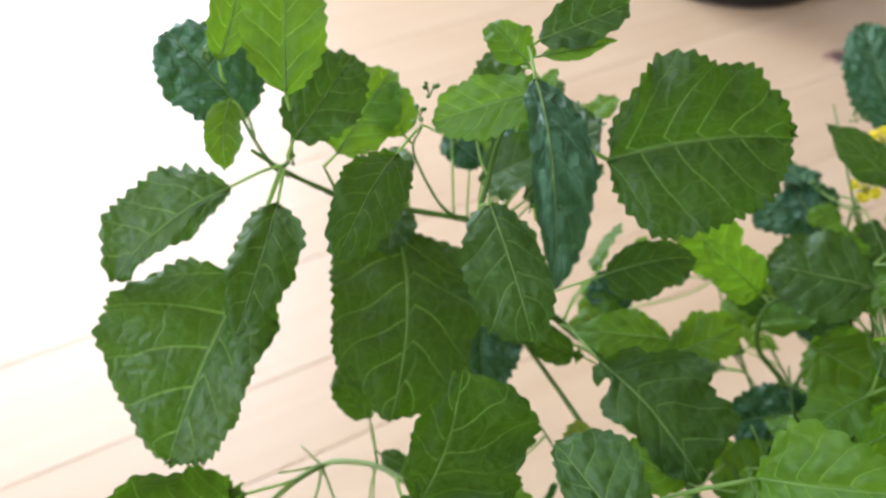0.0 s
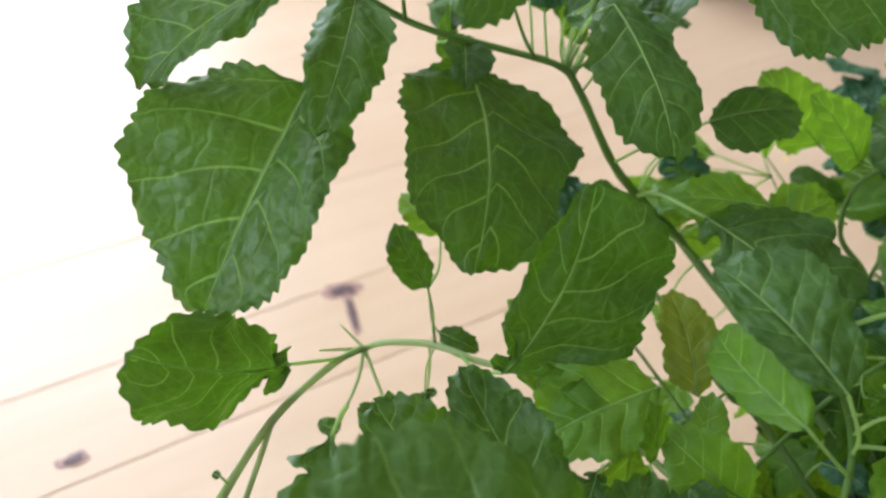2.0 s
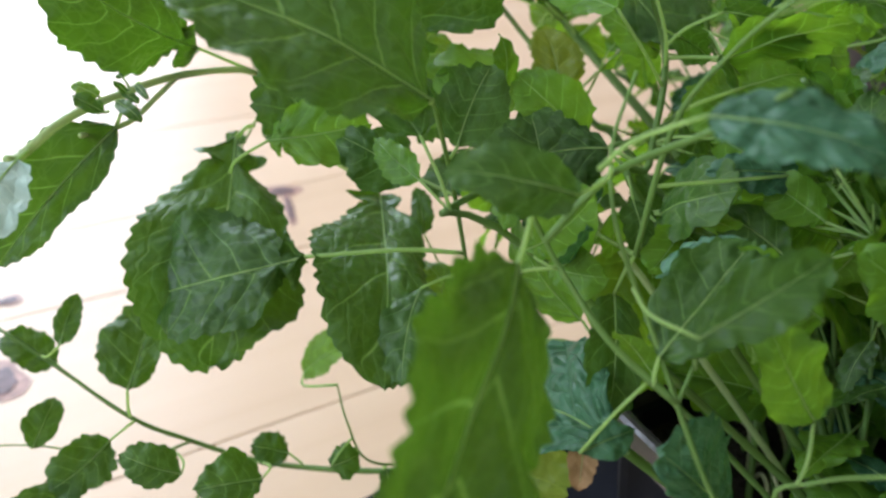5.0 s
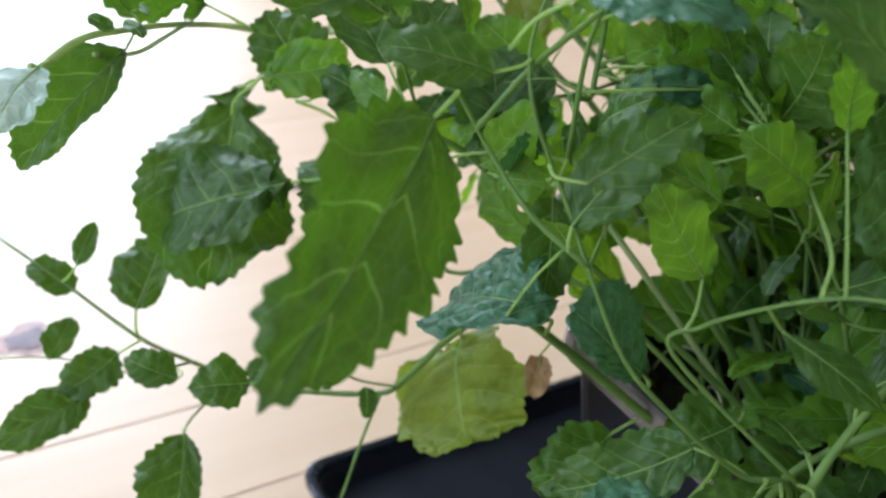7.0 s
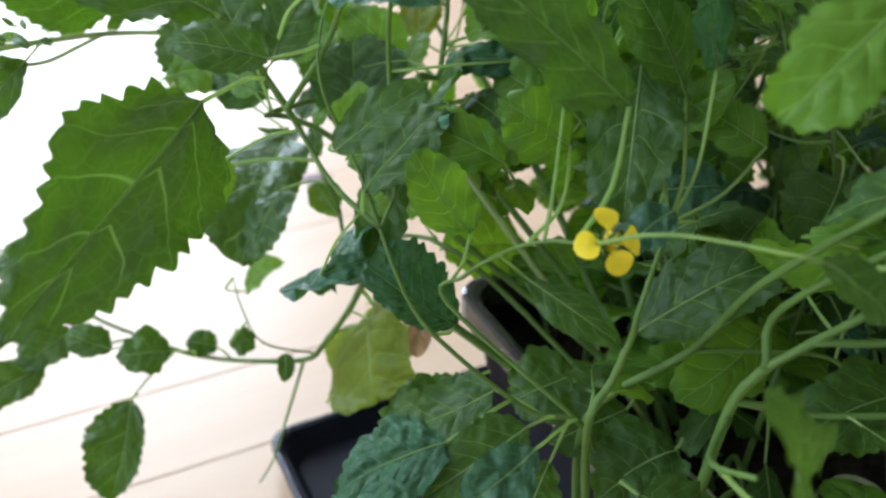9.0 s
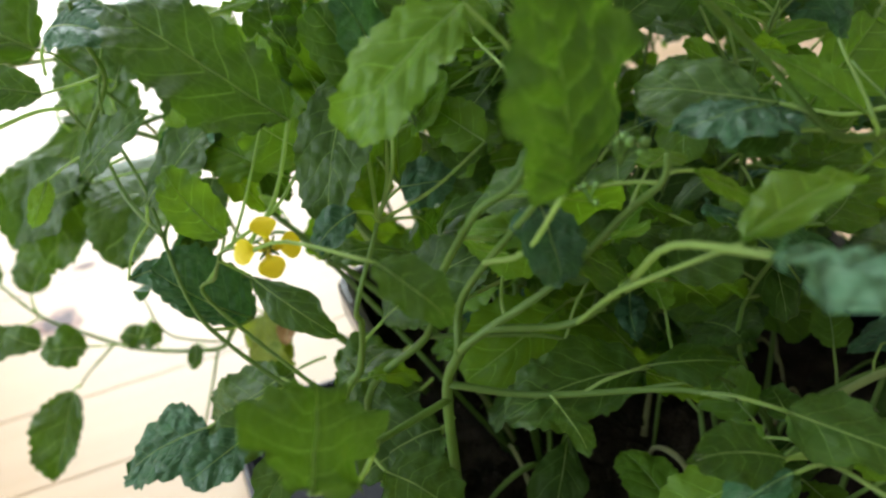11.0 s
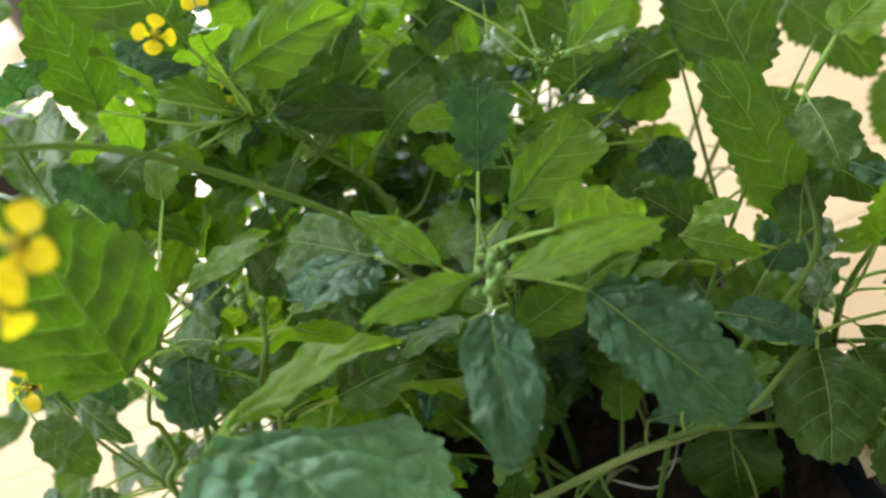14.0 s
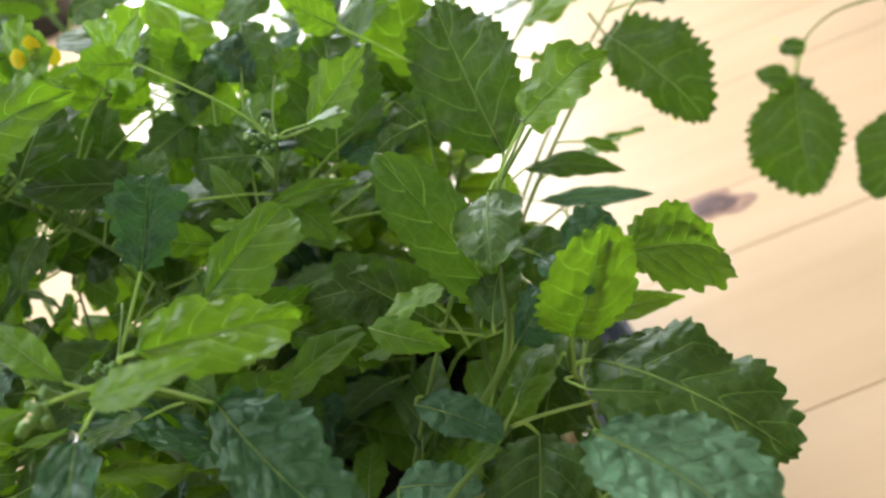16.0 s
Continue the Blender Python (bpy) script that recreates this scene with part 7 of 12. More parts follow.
leaf(plant_g, (.308,.102,.181), (.304,.128,.18), 0.015, (-.187,.005,.982), (.31,.083,.179), 'lyr', GREEN, 0.13, 0.07)
leaf(plant_c, (.228,.272,.231), (.242,.25,.245), 0.015, (-.841,-.2,.502), (.222,.283,.222), 'lance', YOUNG, -0.15, 0.08)
leaf(plant_b, (.142,.096,.17), (.127,.089,.172), 0.012, (-.126,.454,.882), (.152,.102,.167), 'broad', YOUNG, 0.08, 0.01)
leaf(plant_b, (.148,.207,.244), (.124,.195,.237), 0.020, (-.236,-.1,.967), (.159,.212,.243), 'broad', YOUNG, 0.09, 0.06)
leaf(plant_a, (.123,.049,.202), (.104,.031,.216), 0.014, (.34,.319,.885), (.132,.057,.195), 'lyr', GREEN, -0.08, 0.03)
leaf(plant_h, (.249,.128,.176), (.258,.144,.172), 0.012, (.192,.138,.972), (.244,.117,.177), 'jag', GREEN, 0.03, 0.07)
leaf(plant_f, (.207,.096,.184), (.218,.132,.178), 0.024, (.766,-.108,.633), (.202,.079,.187), 'lyr', GREEN, 0.08, 0.03)
leaf(plant_b, (.16,.142,.176), (.168,.157,.175), 0.008, (.131,.006,.991), (.155,.132,.176), 'lyr', YOUNG, 0.13, 0.02)
leaf(plant_c, (.152,.187,.158), (.126,.198,.174), 0.022, (-.105,-.892,.44), (.163,.182,.151), 'lyr', YOUNG, -0.15, 0.05)
leaf(plant_c, (.153,.143,.159), (.16,.129,.155), 0.011, (-.154,-.332,.931), (.15,.148,.157), 'jag', GREEN, -0.15, 0.04)
leaf(plant_c, (.235,.189,.142), (.22,.162,.141), 0.019, (.162,-.117,.98), (.238,.195,.142), 'broad', YOUNG, 0.12, 0.06)
leaf(plant_b, (.133,.109,.172), (.12,.096,.167), 0.013, (-.037,-.329,.944), (.138,.113,.172), 'broad', GREEN, 0.01, 0.02)
leaf(plant_c, (.133,.174,.215), (.101,.177,.219), 0.020, (.064,-.512,.857), (.147,.173,.207), 'broad', YOUNG, -0.04, 0.06)
leaf(plant_b, (.167,.241,.273), (.178,.221,.283), 0.018, (-.101,.396,.913), (.161,.253,.265), 'jag', YOUNG, 0.24, 0.04)
leaf(plant_c, (.229,.219,.198), (.221,.235,.205), 0.014, (.283,-.282,.917), (.232,.213,.194), 'jag', GREEN, 0.18, 0.05)
leaf(plant_c, (.187,.151,.253), (.209,.147,.251), 0.017, (-.042,-.602,.798), (.18,.152,.251), 'broad', YOUNG, 0.19, 0.07)
leaf(plant_f, (.217,.003,.265), (.201,.003,.262), 0.010, (-.178,-.588,.789), (.223,.003,.265), 'jag', GREEN, 0.08, 0.08)
leaf(plant_c, (.214,.116,.187), (.192,.139,.176), 0.017, (-.239,.213,.947), (.224,.106,.19), 'broad', YOUNG, 0.03, 0.08)
leaf(plant_c, (.185,.192,.182), (.189,.178,.175), 0.008, (.161,-.445,.881), (.183,.199,.184), 'jag', YOUNG, -0.06, 0.08)
leaf(plant_c, (.19,.134,.134), (.201,.144,.128), 0.011, (.602,-.247,.759), (.183,.127,.136), 'jag', YOUNG, 0.05, 0.03)
leaf(plant_c, (.232,.19,.139), (.218,.174,.125), 0.013, (-.126,-.573,.81), (.239,.198,.144), 'broad', YOUNG, -0.00, 0.03)
leaf(plant_c, (.216,.269,.217), (.205,.257,.21), 0.012, (.375,-.683,.627), (.221,.275,.217), 'jag', GREEN, -0.03, 0.05)
leaf(plant_c, (.179,.265,.235), (.18,.241,.233), 0.017, (.462,-.037,.886), (.178,.271,.232), 'lyr', YOUNG, 0.18, 0.04)
leaf(plant_b, (.07,.112,.237), (.086,.1,.237), 0.013, (.185,.283,.941), (.062,.117,.236), 'lyr', GREEN, -0.03, 0.04)
leaf(plant_c, (.17,.288,.242), (.157,.273,.229), 0.014, (-.303,-.472,.828), (.176,.294,.246), 'lyr', BLUISH, 0.11, 0.04)
leaf(plant_d, (.049,.043,.216), (.044,.061,.216), 0.009, (.136,.034,.99), (.052,.034,.215), 'broad', YOUNG, 0.03, 0.01)
leaf(plant_a, (.159,.053,.149), (.144,.034,.145), 0.012, (-.3,.087,.95), (.163,.058,.146), 'lyr', GREEN, -0.10, 0.08)
leaf(plant_h, (.211,.068,.218), (.198,.057,.211), 0.011, (-.5,.037,.865), (.219,.075,.221), 'jag', GREEN, -0.03, 0.08)
leaf(plant_f, (.231,-.002,.141), (.225,-.02,.153), 0.011, (-.017,.541,.841), (.234,.005,.136), 'broad', YOUNG, 0.18, 0.01)
leaf(plant_e, (.159,.027,.213), (.199,.054,.211), 0.025, (.217,-.272,.938), (.135,.011,.207), 'jag', GREEN, 0.11, 0.07)
leaf(plant_a, (.156,.052,.15), (.172,.047,.14), 0.014, (.488,-.119,.865), (.151,.054,.15), 'jag', GREEN, -0.08, 0.06)
leaf(plant_f, (.305,.053,.208), (.311,.07,.213), 0.010, (-.451,-.08,.889), (.302,.044,.204), 'lyr', GREEN, 0.20, 0.04)
leaf(plant_f, (.221,.025,.162), (.21,.044,.169), 0.017, (-.466,-.541,.7), (.229,.013,.157), 'jag', YOUNG, -0.02, 0.09)
leaf(plant_c, (.156,.246,.198), (.163,.233,.19), 0.012, (.79,.076,.608), (.151,.255,.202), 'lyr', GREEN, -0.08, 0.06)
leaf(plant_f, (.215,.056,.155), (.23,.076,.166), 0.015, (-.346,-.231,.909), (.209,.049,.148), 'broad', GREEN, -0.05, 0.02)
leaf(plant_c, (.145,.157,.203), (.155,.137,.199), 0.011, (-.19,-.251,.949), (.142,.164,.201), 'broad', BLUISH, 0.19, 0.05)
leaf(plant_c, (.216,.265,.26), (.213,.237,.236), 0.021, (.508,-.579,.638), (.218,.286,.267), 'broad', YOUNG, 0.06, 0.03)
leaf(plant_c, (.236,.245,.199), (.207,.237,.198), 0.016, (-.009,-.088,.996), (.243,.248,.198), 'jag', YOUNG, 0.01, 0.05)
leaf(plant_c, (.143,.128,.151), (.131,.115,.141), 0.014, (-.11,-.503,.857), (.146,.133,.153), 'lyr', GREEN, -0.12, 0.05)
leaf(plant_c, (.243,.172,.156), (.262,.179,.168), 0.012, (-.277,-.54,.794), (.235,.169,.149), 'lyr', GREEN, 0.04, 0.01)
leaf(plant_c, (.076,.121,.261), (.075,.089,.254), 0.018, (.539,-.222,.812), (.076,.141,.261), 'lance', GREEN, -0.06, 0.06)
leaf(plant_b, (.153,.101,.137), (.17,.127,.125), 0.024, (.347,.2,.916), (.145,.089,.141), 'jag', GREEN, 0.10, 0.03)
leaf(plant_c, (.197,.159,.153), (.215,.154,.144), 0.010, (.007,-.817,.576), (.192,.161,.155), 'lyr', GREEN, 0.23, 0.06)
leaf(plant_b, (.173,.183,.218), (.157,.209,.205), 0.021, (-.033,.416,.909), (.181,.168,.218), 'jag', YOUNG, -0.12, 0.05)
leaf(plant_c, (.179,.127,.186), (.155,.111,.19), 0.014, (.357,-.321,.877), (.188,.133,.178), 'jag', BLUISH, -0.01, 0.06)
leaf(plant_e, (.164,-.008,.257), (.182,.007,.244), 0.015, (-.207,.78,.591), (.155,-.015,.259), 'lyr', YOUNG, 0.16, 0.01)
leaf(plant_a, (.118,.069,.243), (.14,.08,.249), 0.017, (-.121,-.306,.944), (.107,.064,.234), 'jag', YOUNG, 0.21, 0.02)
leaf(plant_c, (.24,.168,.192), (.215,.174,.198), 0.014, (.092,-.541,.836), (.251,.166,.189), 'broad', YOUNG, -0.03, 0.08)
leaf(plant_b, (.189,.154,.207), (.203,.149,.196), 0.011, (.414,-.551,.725), (.179,.157,.211), 'broad', YOUNG, -0.14, 0.05)
leaf(plant_b, (.135,.15,.192), (.109,.138,.187), 0.014, (.112,-.598,.794), (.149,.156,.193), 'broad', GREEN, 0.09, 0.01)
leaf(plant_b, (.194,.178,.183), (.207,.186,.178), 0.010, (.368,-.121,.922), (.189,.176,.183), 'jag', YOUNG, 0.05, 0.03)
leaf(plant_c, (.137,.162,.158), (.114,.154,.149), 0.015, (-.113,-.535,.837), (.146,.166,.159), 'jag', YOUNG, -0.08, 0.04)
leaf(plant_f, (.324,.061,.2), (.355,.083,.191), 0.024, (.289,.008,.957), (.304,.047,.205), 'lyr', GREEN, 0.13, 0.05)
leaf(plant_c, (.156,.163,.14), (.139,.162,.142), 0.009, (.147,-.201,.969), (.161,.163,.139), 'lance', GREEN, 0.20, 0.07)
leaf(plant_b, (.129,.14,.229), (.139,.127,.23), 0.009, (-.394,-.199,.897), (.123,.147,.226), 'broad', YOUNG, 0.08, 0.08)
leaf(plant_c, (.213,.17,.17), (.211,.15,.168), 0.010, (.055,-.128,.99), (.213,.176,.17), 'lyr', YOUNG, 0.04, 0.04)
leaf(plant_f, (.225,.001,.185), (.223,.017,.182), 0.010, (-.049,.169,.984), (.227,-.007,.184), 'broad', GREEN, -0.04, 0.00)
leaf(plant_b, (.069,.073,.295), (.096,.083,.3), 0.015, (-0,-.451,.893), (.057,.068,.288), 'jag', GREEN, 0.14, 0.01)
leaf(plant_a, (.193,.079,.194), (.204,.114,.204), 0.023, (.133,-.317,.939), (.19,.069,.188), 'lyr', GREEN, -0.05, 0.07)
leaf(plant_h, (.222,.077,.227), (.231,.061,.226), 0.013, (.414,.175,.893), (.22,.081,.225), 'jag', YOUNG, 0.14, 0.01)
leaf(plant_c, (.138,.175,.22), (.133,.158,.223), 0.011, (.124,.18,.976), (.14,.181,.216), 'lance', GREEN, -0.01, 0.07)
leaf(plant_c, (.189,.261,.157), (.189,.24,.145), 0.017, (-.141,-.494,.858), (.189,.276,.162), 'jag', GREEN, 0.13, 0.08)
leaf(plant_c, (.186,.151,.158), (.175,.131,.158), 0.016, (.468,-.248,.848), (.192,.161,.155), 'lyr', YOUNG, 0.11, 0.00)
leaf(plant_c, (.129,.204,.19), (.118,.185,.195), 0.013, (-.04,.285,.958), (.136,.215,.181), 'jag', YOUNG, -0.02, 0.06)
leaf(plant_a, (.126,.083,.2), (.115,.07,.191), 0.009, (-.696,.103,.71), (.129,.087,.202), 'jag', GREEN, 0.08, 0.05)
leaf(plant_a, (.198,.058,.174), (.227,.057,.161), 0.021, (.372,-.35,.86), (.176,.059,.173), 'lance', GREEN, 0.04, 0.09)
leaf(plant_e, (.196,-.009,.263), (.21,-.003,.253), 0.009, (.561,-.018,.828), (.191,-.012,.264), 'jag', YOUNG, -0.13, 0.01)
leaf(plant_b, (.201,.188,.233), (.224,.196,.227), 0.013, (.354,-.324,.877), (.193,.185,.232), 'broad', BLUISH, -0.15, 0.05)
leaf(plant_c, (.25,.157,.166), (.264,.158,.156), 0.009, (.566,-.075,.821), (.239,.156,.168), 'lance', BLUISH, 0.21, 0.08)
leaf(plant_h, (.226,.098,.232), (.237,.114,.22), 0.014, (.476,.3,.826), (.222,.092,.236), 'jag', YOUNG, 0.12, 0.09)
leaf(plant_f, (.217,-.029,.204), (.196,-.038,.212), 0.015, (.412,-.251,.876), (.225,-.026,.201), 'lance', GREEN, 0.07, 0.04)
leaf(plant_c, (.19,.271,.162), (.188,.29,.157), 0.014, (.417,.259,.871), (.191,.263,.159), 'jag', GREEN, 0.16, 0.05)
leaf(plant_c, (.182,.217,.178), (.18,.186,.168), 0.017, (-.375,-.28,.884), (.183,.237,.181), 'jag', GREEN, 0.00, 0.02)
leaf(plant_c, (.187,.185,.171), (.165,.193,.164), 0.013, (-.351,-.054,.935), (.201,.179,.173), 'jag', YOUNG, 0.06, 0.06)
leaf(plant_c, (.175,.199,.15), (.191,.205,.147), 0.010, (.129,.122,.984), (.167,.195,.149), 'lance', YOUNG, -0.03, 0.07)
leaf(plant_c, (.227,.112,.149), (.227,.1,.14), 0.007, (.06,-.601,.797), (.227,.117,.151), 'lance', YOUNG, 0.22, 0.04)
leaf(plant_c, (.185,.188,.22), (.192,.16,.215), 0.019, (.128,-.143,.981), (.183,.2,.221), 'lance', YOUNG, -0.07, 0.03)
leaf(plant_c, (.183,.158,.196), (.172,.169,.184), 0.015, (-.318,.534,.783), (.192,.149,.203), 'jag', GREEN, 0.09, 0.09)
leaf(plant_c, (.111,.214,.197), (.109,.23,.184), 0.009, (-.151,.605,.781), (.112,.206,.199), 'jag', GREEN, -0.04, 0.09)
leaf(plant_c, (.219,.289,.227), (.214,.317,.235), 0.018, (-.61,-.324,.723), (.221,.275,.217), 'jag', YOUNG, 0.09, 0.07)
leaf(plant_e, (.165,.002,.236), (.143,.022,.224), 0.016, (-.478,-.781,-.401), (.172,-.005,.236), 'broad', YOUNG, 0.11, 0.08)
leaf(plant_c, (.202,.24,.216), (.215,.264,.231), 0.019, (-.182,-.462,.868), (.199,.234,.211), 'jag', GREEN, 0.14, 0.06)
leaf(plant_c, (.157,.255,.197), (.173,.255,.188), 0.013, (.502,.128,.855), (.15,.255,.2), 'jag', BLUISH, -0.12, 0.08)
leaf(plant_f, (.232,.02,.159), (.212,-.012,.152), 0.025, (-.397,.038,.917), (.243,.039,.158), 'lance', GREEN, 0.02, 0.06)
leaf(plant_e, (.201,.002,.14), (.185,.029,.143), 0.016, (-.027,-.131,.991), (.205,-.004,.136), 'broad', YOUNG, 0.03, 0.06)
leaf(plant_c, (.218,.114,.187), (.232,.102,.178), 0.015, (-.033,-.644,.764), (.211,.12,.189), 'jag', YOUNG, 0.01, 0.00)
leaf(plant_b, (.141,.1,.174), (.129,.126,.191), 0.017, (.522,-.293,.801), (.143,.093,.169), 'lyr', YOUNG, 0.21, 0.04)
leaf(plant_c, (.132,.138,.189), (.13,.173,.19), 0.021, (-.19,-.037,.981), (.133,.12,.181), 'jag', YOUNG, 0.07, 0.04)
leaf(plant_c, (.198,.299,.199), (.203,.322,.197), 0.017, (.395,-.002,.919), (.195,.285,.194), 'lyr', YOUNG, 0.18, 0.07)
leaf(plant_h, (.23,.073,.216), (.257,.074,.203), 0.015, (.437,-.361,.824), (.219,.072,.218), 'broad', YOUNG, 0.18, 0.08)
leaf(plant_a, (.103,.143,.19), (.085,.134,.187), 0.012, (.034,-.382,.924), (.112,.148,.191), 'lyr', YOUNG, -0.11, 0.08)
leaf(plant_c, (.207,.083,.16), (.223,.075,.167), 0.009, (-.417,-.131,.9), (.2,.086,.156), 'jag', BLUISH, -0.02, 0.06)
leaf(plant_c, (.236,.209,.186), (.246,.219,.179), 0.009, (.262,.376,.889), (.233,.205,.188), 'lyr', YOUNG, 0.25, 0.03)
leaf(plant_a, (.168,.033,.143), (.162,0,.127), 0.018, (.321,-.471,.822), (.171,.05,.152), 'lance', GREEN, -0.15, 0.09)
leaf(plant_c, (.284,.217,.175), (.302,.262,.161), 0.025, (-.171,.352,.92), (.273,.191,.183), 'jag', YOUNG, -0.06, 0.03)
leaf(plant_c, (.16,.258,.239), (.141,.276,.243), 0.018, (-.163,-.362,.918), (.168,.25,.231), 'lance', YOUNG, 0.02, 0.04)
leaf(plant_a, (.182,.066,.162), (.2,.075,.146), 0.014, (.698,-.295,.652), (.173,.062,.166), 'jag', GREEN, -0.07, 0.06)
leaf(plant_c, (.17,.307,.25), (.154,.297,.251), 0.013, (.105,-.041,.994), (.181,.313,.247), 'broad', YOUNG, -0.12, 0.03)
leaf(plant_f, (.247,.049,.168), (.246,.064,.176), 0.012, (.09,-.465,.881), (.247,.04,.161), 'broad', YOUNG, 0.07, 0.08)
leaf(plant_b, (.144,.096,.151), (.147,.067,.136), 0.025, (.069,-.468,.881), (.143,.105,.156), 'lance', YOUNG, 0.07, 0.01)
leaf(plant_c, (.231,.153,.177), (.207,.142,.19), 0.013, (.512,-.122,.85), (.241,.157,.171), 'jag', YOUNG, -0.07, 0.05)
leaf(plant_c, (.144,.171,.157), (.131,.194,.16), 0.018, (.122,-.076,.99), (.149,.161,.151), 'broad', YOUNG, 0.10, 0.08)
leaf(plant_c, (.174,.163,.146), (.183,.15,.142), 0.011, (.279,-.056,.959), (.169,.171,.143), 'lyr', GREEN, -0.08, 0.02)
leaf(plant_b, (.134,.145,.172), (.147,.15,.164), 0.007, (.477,.206,.855), (.124,.142,.177), 'lyr', YOUNG, -0.15, 0.03)
leaf(plant_b, (.136,.136,.189), (.118,.119,.168), 0.017, (-.586,-.285,.759), (.148,.147,.195), 'lyr', GREEN, 0.23, 0.01)
leaf(plant_b, (.148,.122,.18), (.143,.105,.177), 0.010, (.385,-.277,.88), (.151,.134,.177), 'broad', YOUNG, 0.16, 0.09)
leaf(plant_f, (.196,.066,.179), (.18,.049,.181), 0.015, (.27,-.114,.956), (.203,.075,.173), 'jag', GREEN, -0.06, 0.01)
leaf(plant_e, (.194,.01,.222), (.21,.037,.193), 0.029, (.034,.723,.69), (.18,-.011,.233), 'broad', YOUNG, -0.03, 0.05)
leaf(plant_c, (.171,.222,.186), (.163,.239,.181), 0.011, (.49,.427,.76), (.177,.209,.187), 'jag', YOUNG, 0.17, 0.01)
leaf(plant_c, (.128,.192,.193), (.139,.167,.179), 0.020, (-.083,-.497,.864), (.123,.204,.194), 'jag', GREEN, -0.03, 0.06)
leaf(plant_c, (.125,.19,.176), (.098,.206,.159), 0.017, (-.586,-.127,.8), (.134,.185,.177), 'lyr', YOUNG, 0.14, 0.08)
leaf(plant_c, (.182,.14,.209), (.198,.144,.216), 0.011, (-.139,-.696,.704), (.173,.138,.205), 'lyr', YOUNG, 0.03, 0.05)
leaf(plant_c, (.201,.255,.153), (.216,.281,.142), 0.019, (.476,.101,.874), (.194,.242,.155), 'lance', YOUNG, 0.13, 0.08)
leaf(plant_f, (.206,.067,.178), (.208,.05,.172), 0.012, (.747,-.137,.65), (.205,.074,.179), 'lance', GREEN, 0.25, 0.05)
leaf(plant_c, (.168,.322,.248), (.152,.354,.243), 0.025, (.061,.18,.982), (.178,.3,.249), 'lyr', BLUISH, -0.05, 0.03)
leaf(plant_c, (.177,.192,.217), (.163,.184,.222), 0.011, (.497,-.412,.764), (.185,.196,.211), 'lyr', YOUNG, 0.16, 0.09)
leaf(plant_c, (.146,.199,.191), (.174,.212,.189), 0.016, (.234,-.303,.924), (.13,.192,.185), 'jag', YOUNG, 0.21, 0.07)
leaf(plant_e, (.236,.003,.179), (.251,.006,.177), 0.011, (.225,-.474,.852), (.23,.002,.179), 'lyr', GREEN, 0.14, 0.01)
leaf(plant_c, (.259,.264,.203), (.281,.267,.193), 0.012, (.427,-.347,.835), (.249,.263,.205), 'lyr', YOUNG, -0.01, 0.04)
leaf(plant_e, (.218,-.021,.21), (.248,-.036,.208), 0.020, (.013,-.129,.992), (.201,-.013,.207), 'jag', GREEN, -0.14, 0.04)
leaf(plant_b, (-.001,.115,.233), (-.025,.151,.255), 0.023, (.128,-.457,.88), (.008,.101,.219), 'broad', GREEN, 0.18, 0.01)
leaf(plant_f, (.188,.054,.162), (.154,.067,.184), 0.024, (.374,-.428,.822), (.209,.045,.144), 'broad', YOUNG, 0.08, 0.03)
leaf(plant_c, (.159,.176,.16), (.149,.145,.177), 0.021, (.35,.381,.856), (.161,.185,.152), 'jag', YOUNG, 0.14, 0.01)
leaf(plant_b, (.123,.13,.187), (.105,.14,.195), 0.014, (.171,-.408,.897), (.135,.124,.18), 'jag', YOUNG, -0.06, 0.04)
leaf(plant_c, (.163,.172,.193), (.182,.182,.184), 0.017, (.584,-.612,.533), (.15,.165,.198), 'lyr', GREEN, -0.01, 0.01)
leaf(plant_f, (.24,-.003,.158), (.232,-.019,.165), 0.011, (.567,.066,.821), (.242,.001,.156), 'jag', YOUNG, -0.11, 0.05)
leaf(plant_e, (.142,.021,.21), (.153,.042,.208), 0.014, (.255,-.02,.967), (.136,.01,.21), 'lyr', GREEN, 0.20, 0.02)
leaf(plant_c, (.233,.169,.177), (.222,.191,.192), 0.016, (.324,-.415,.85), (.239,.156,.168), 'jag', GREEN, -0.10, 0.08)
leaf(plant_c, (.143,.274,.221), (.12,.284,.227), 0.012, (-.154,-.735,.661), (.158,.267,.215), 'lyr', GREEN, -0.03, 0.04)
leaf(plant_c, (.155,.14,.159), (.139,.157,.162), 0.013, (-.284,-.457,.843), (.162,.133,.152), 'broad', GREEN, 0.13, 0.06)
leaf(plant_c, (.231,.122,.165), (.247,.13,.17), 0.013, (-.21,-.19,.959), (.225,.119,.161), 'jag', YOUNG, -0.05, 0.07)
leaf(plant_b, (.141,.153,.168), (.143,.171,.164), 0.012, (.578,.082,.812), (.139,.141,.166), 'lyr', YOUNG, -0.11, 0.02)
leaf(plant_f, (.2,.073,.171), (.185,.083,.178), 0.013, (.032,-.536,.844), (.209,.066,.166), 'jag', GREEN, -0.07, 0.05)
leaf(plant_a, (.121,.093,.207), (.106,.098,.207), 0.009, (-.088,-.174,.981), (.127,.09,.206), 'lance', YOUNG, -0.09, 0.07)
leaf(plant_c, (.183,.173,.14), (.221,.177,.13), 0.020, (.212,.228,.95), (.169,.171,.143), 'lyr', YOUNG, -0.13, 0.02)
leaf(plant_c, (.203,.228,.241), (.211,.212,.238), 0.013, (.13,-.127,.983), (.199,.235,.24), 'broad', YOUNG, -0.03, 0.01)
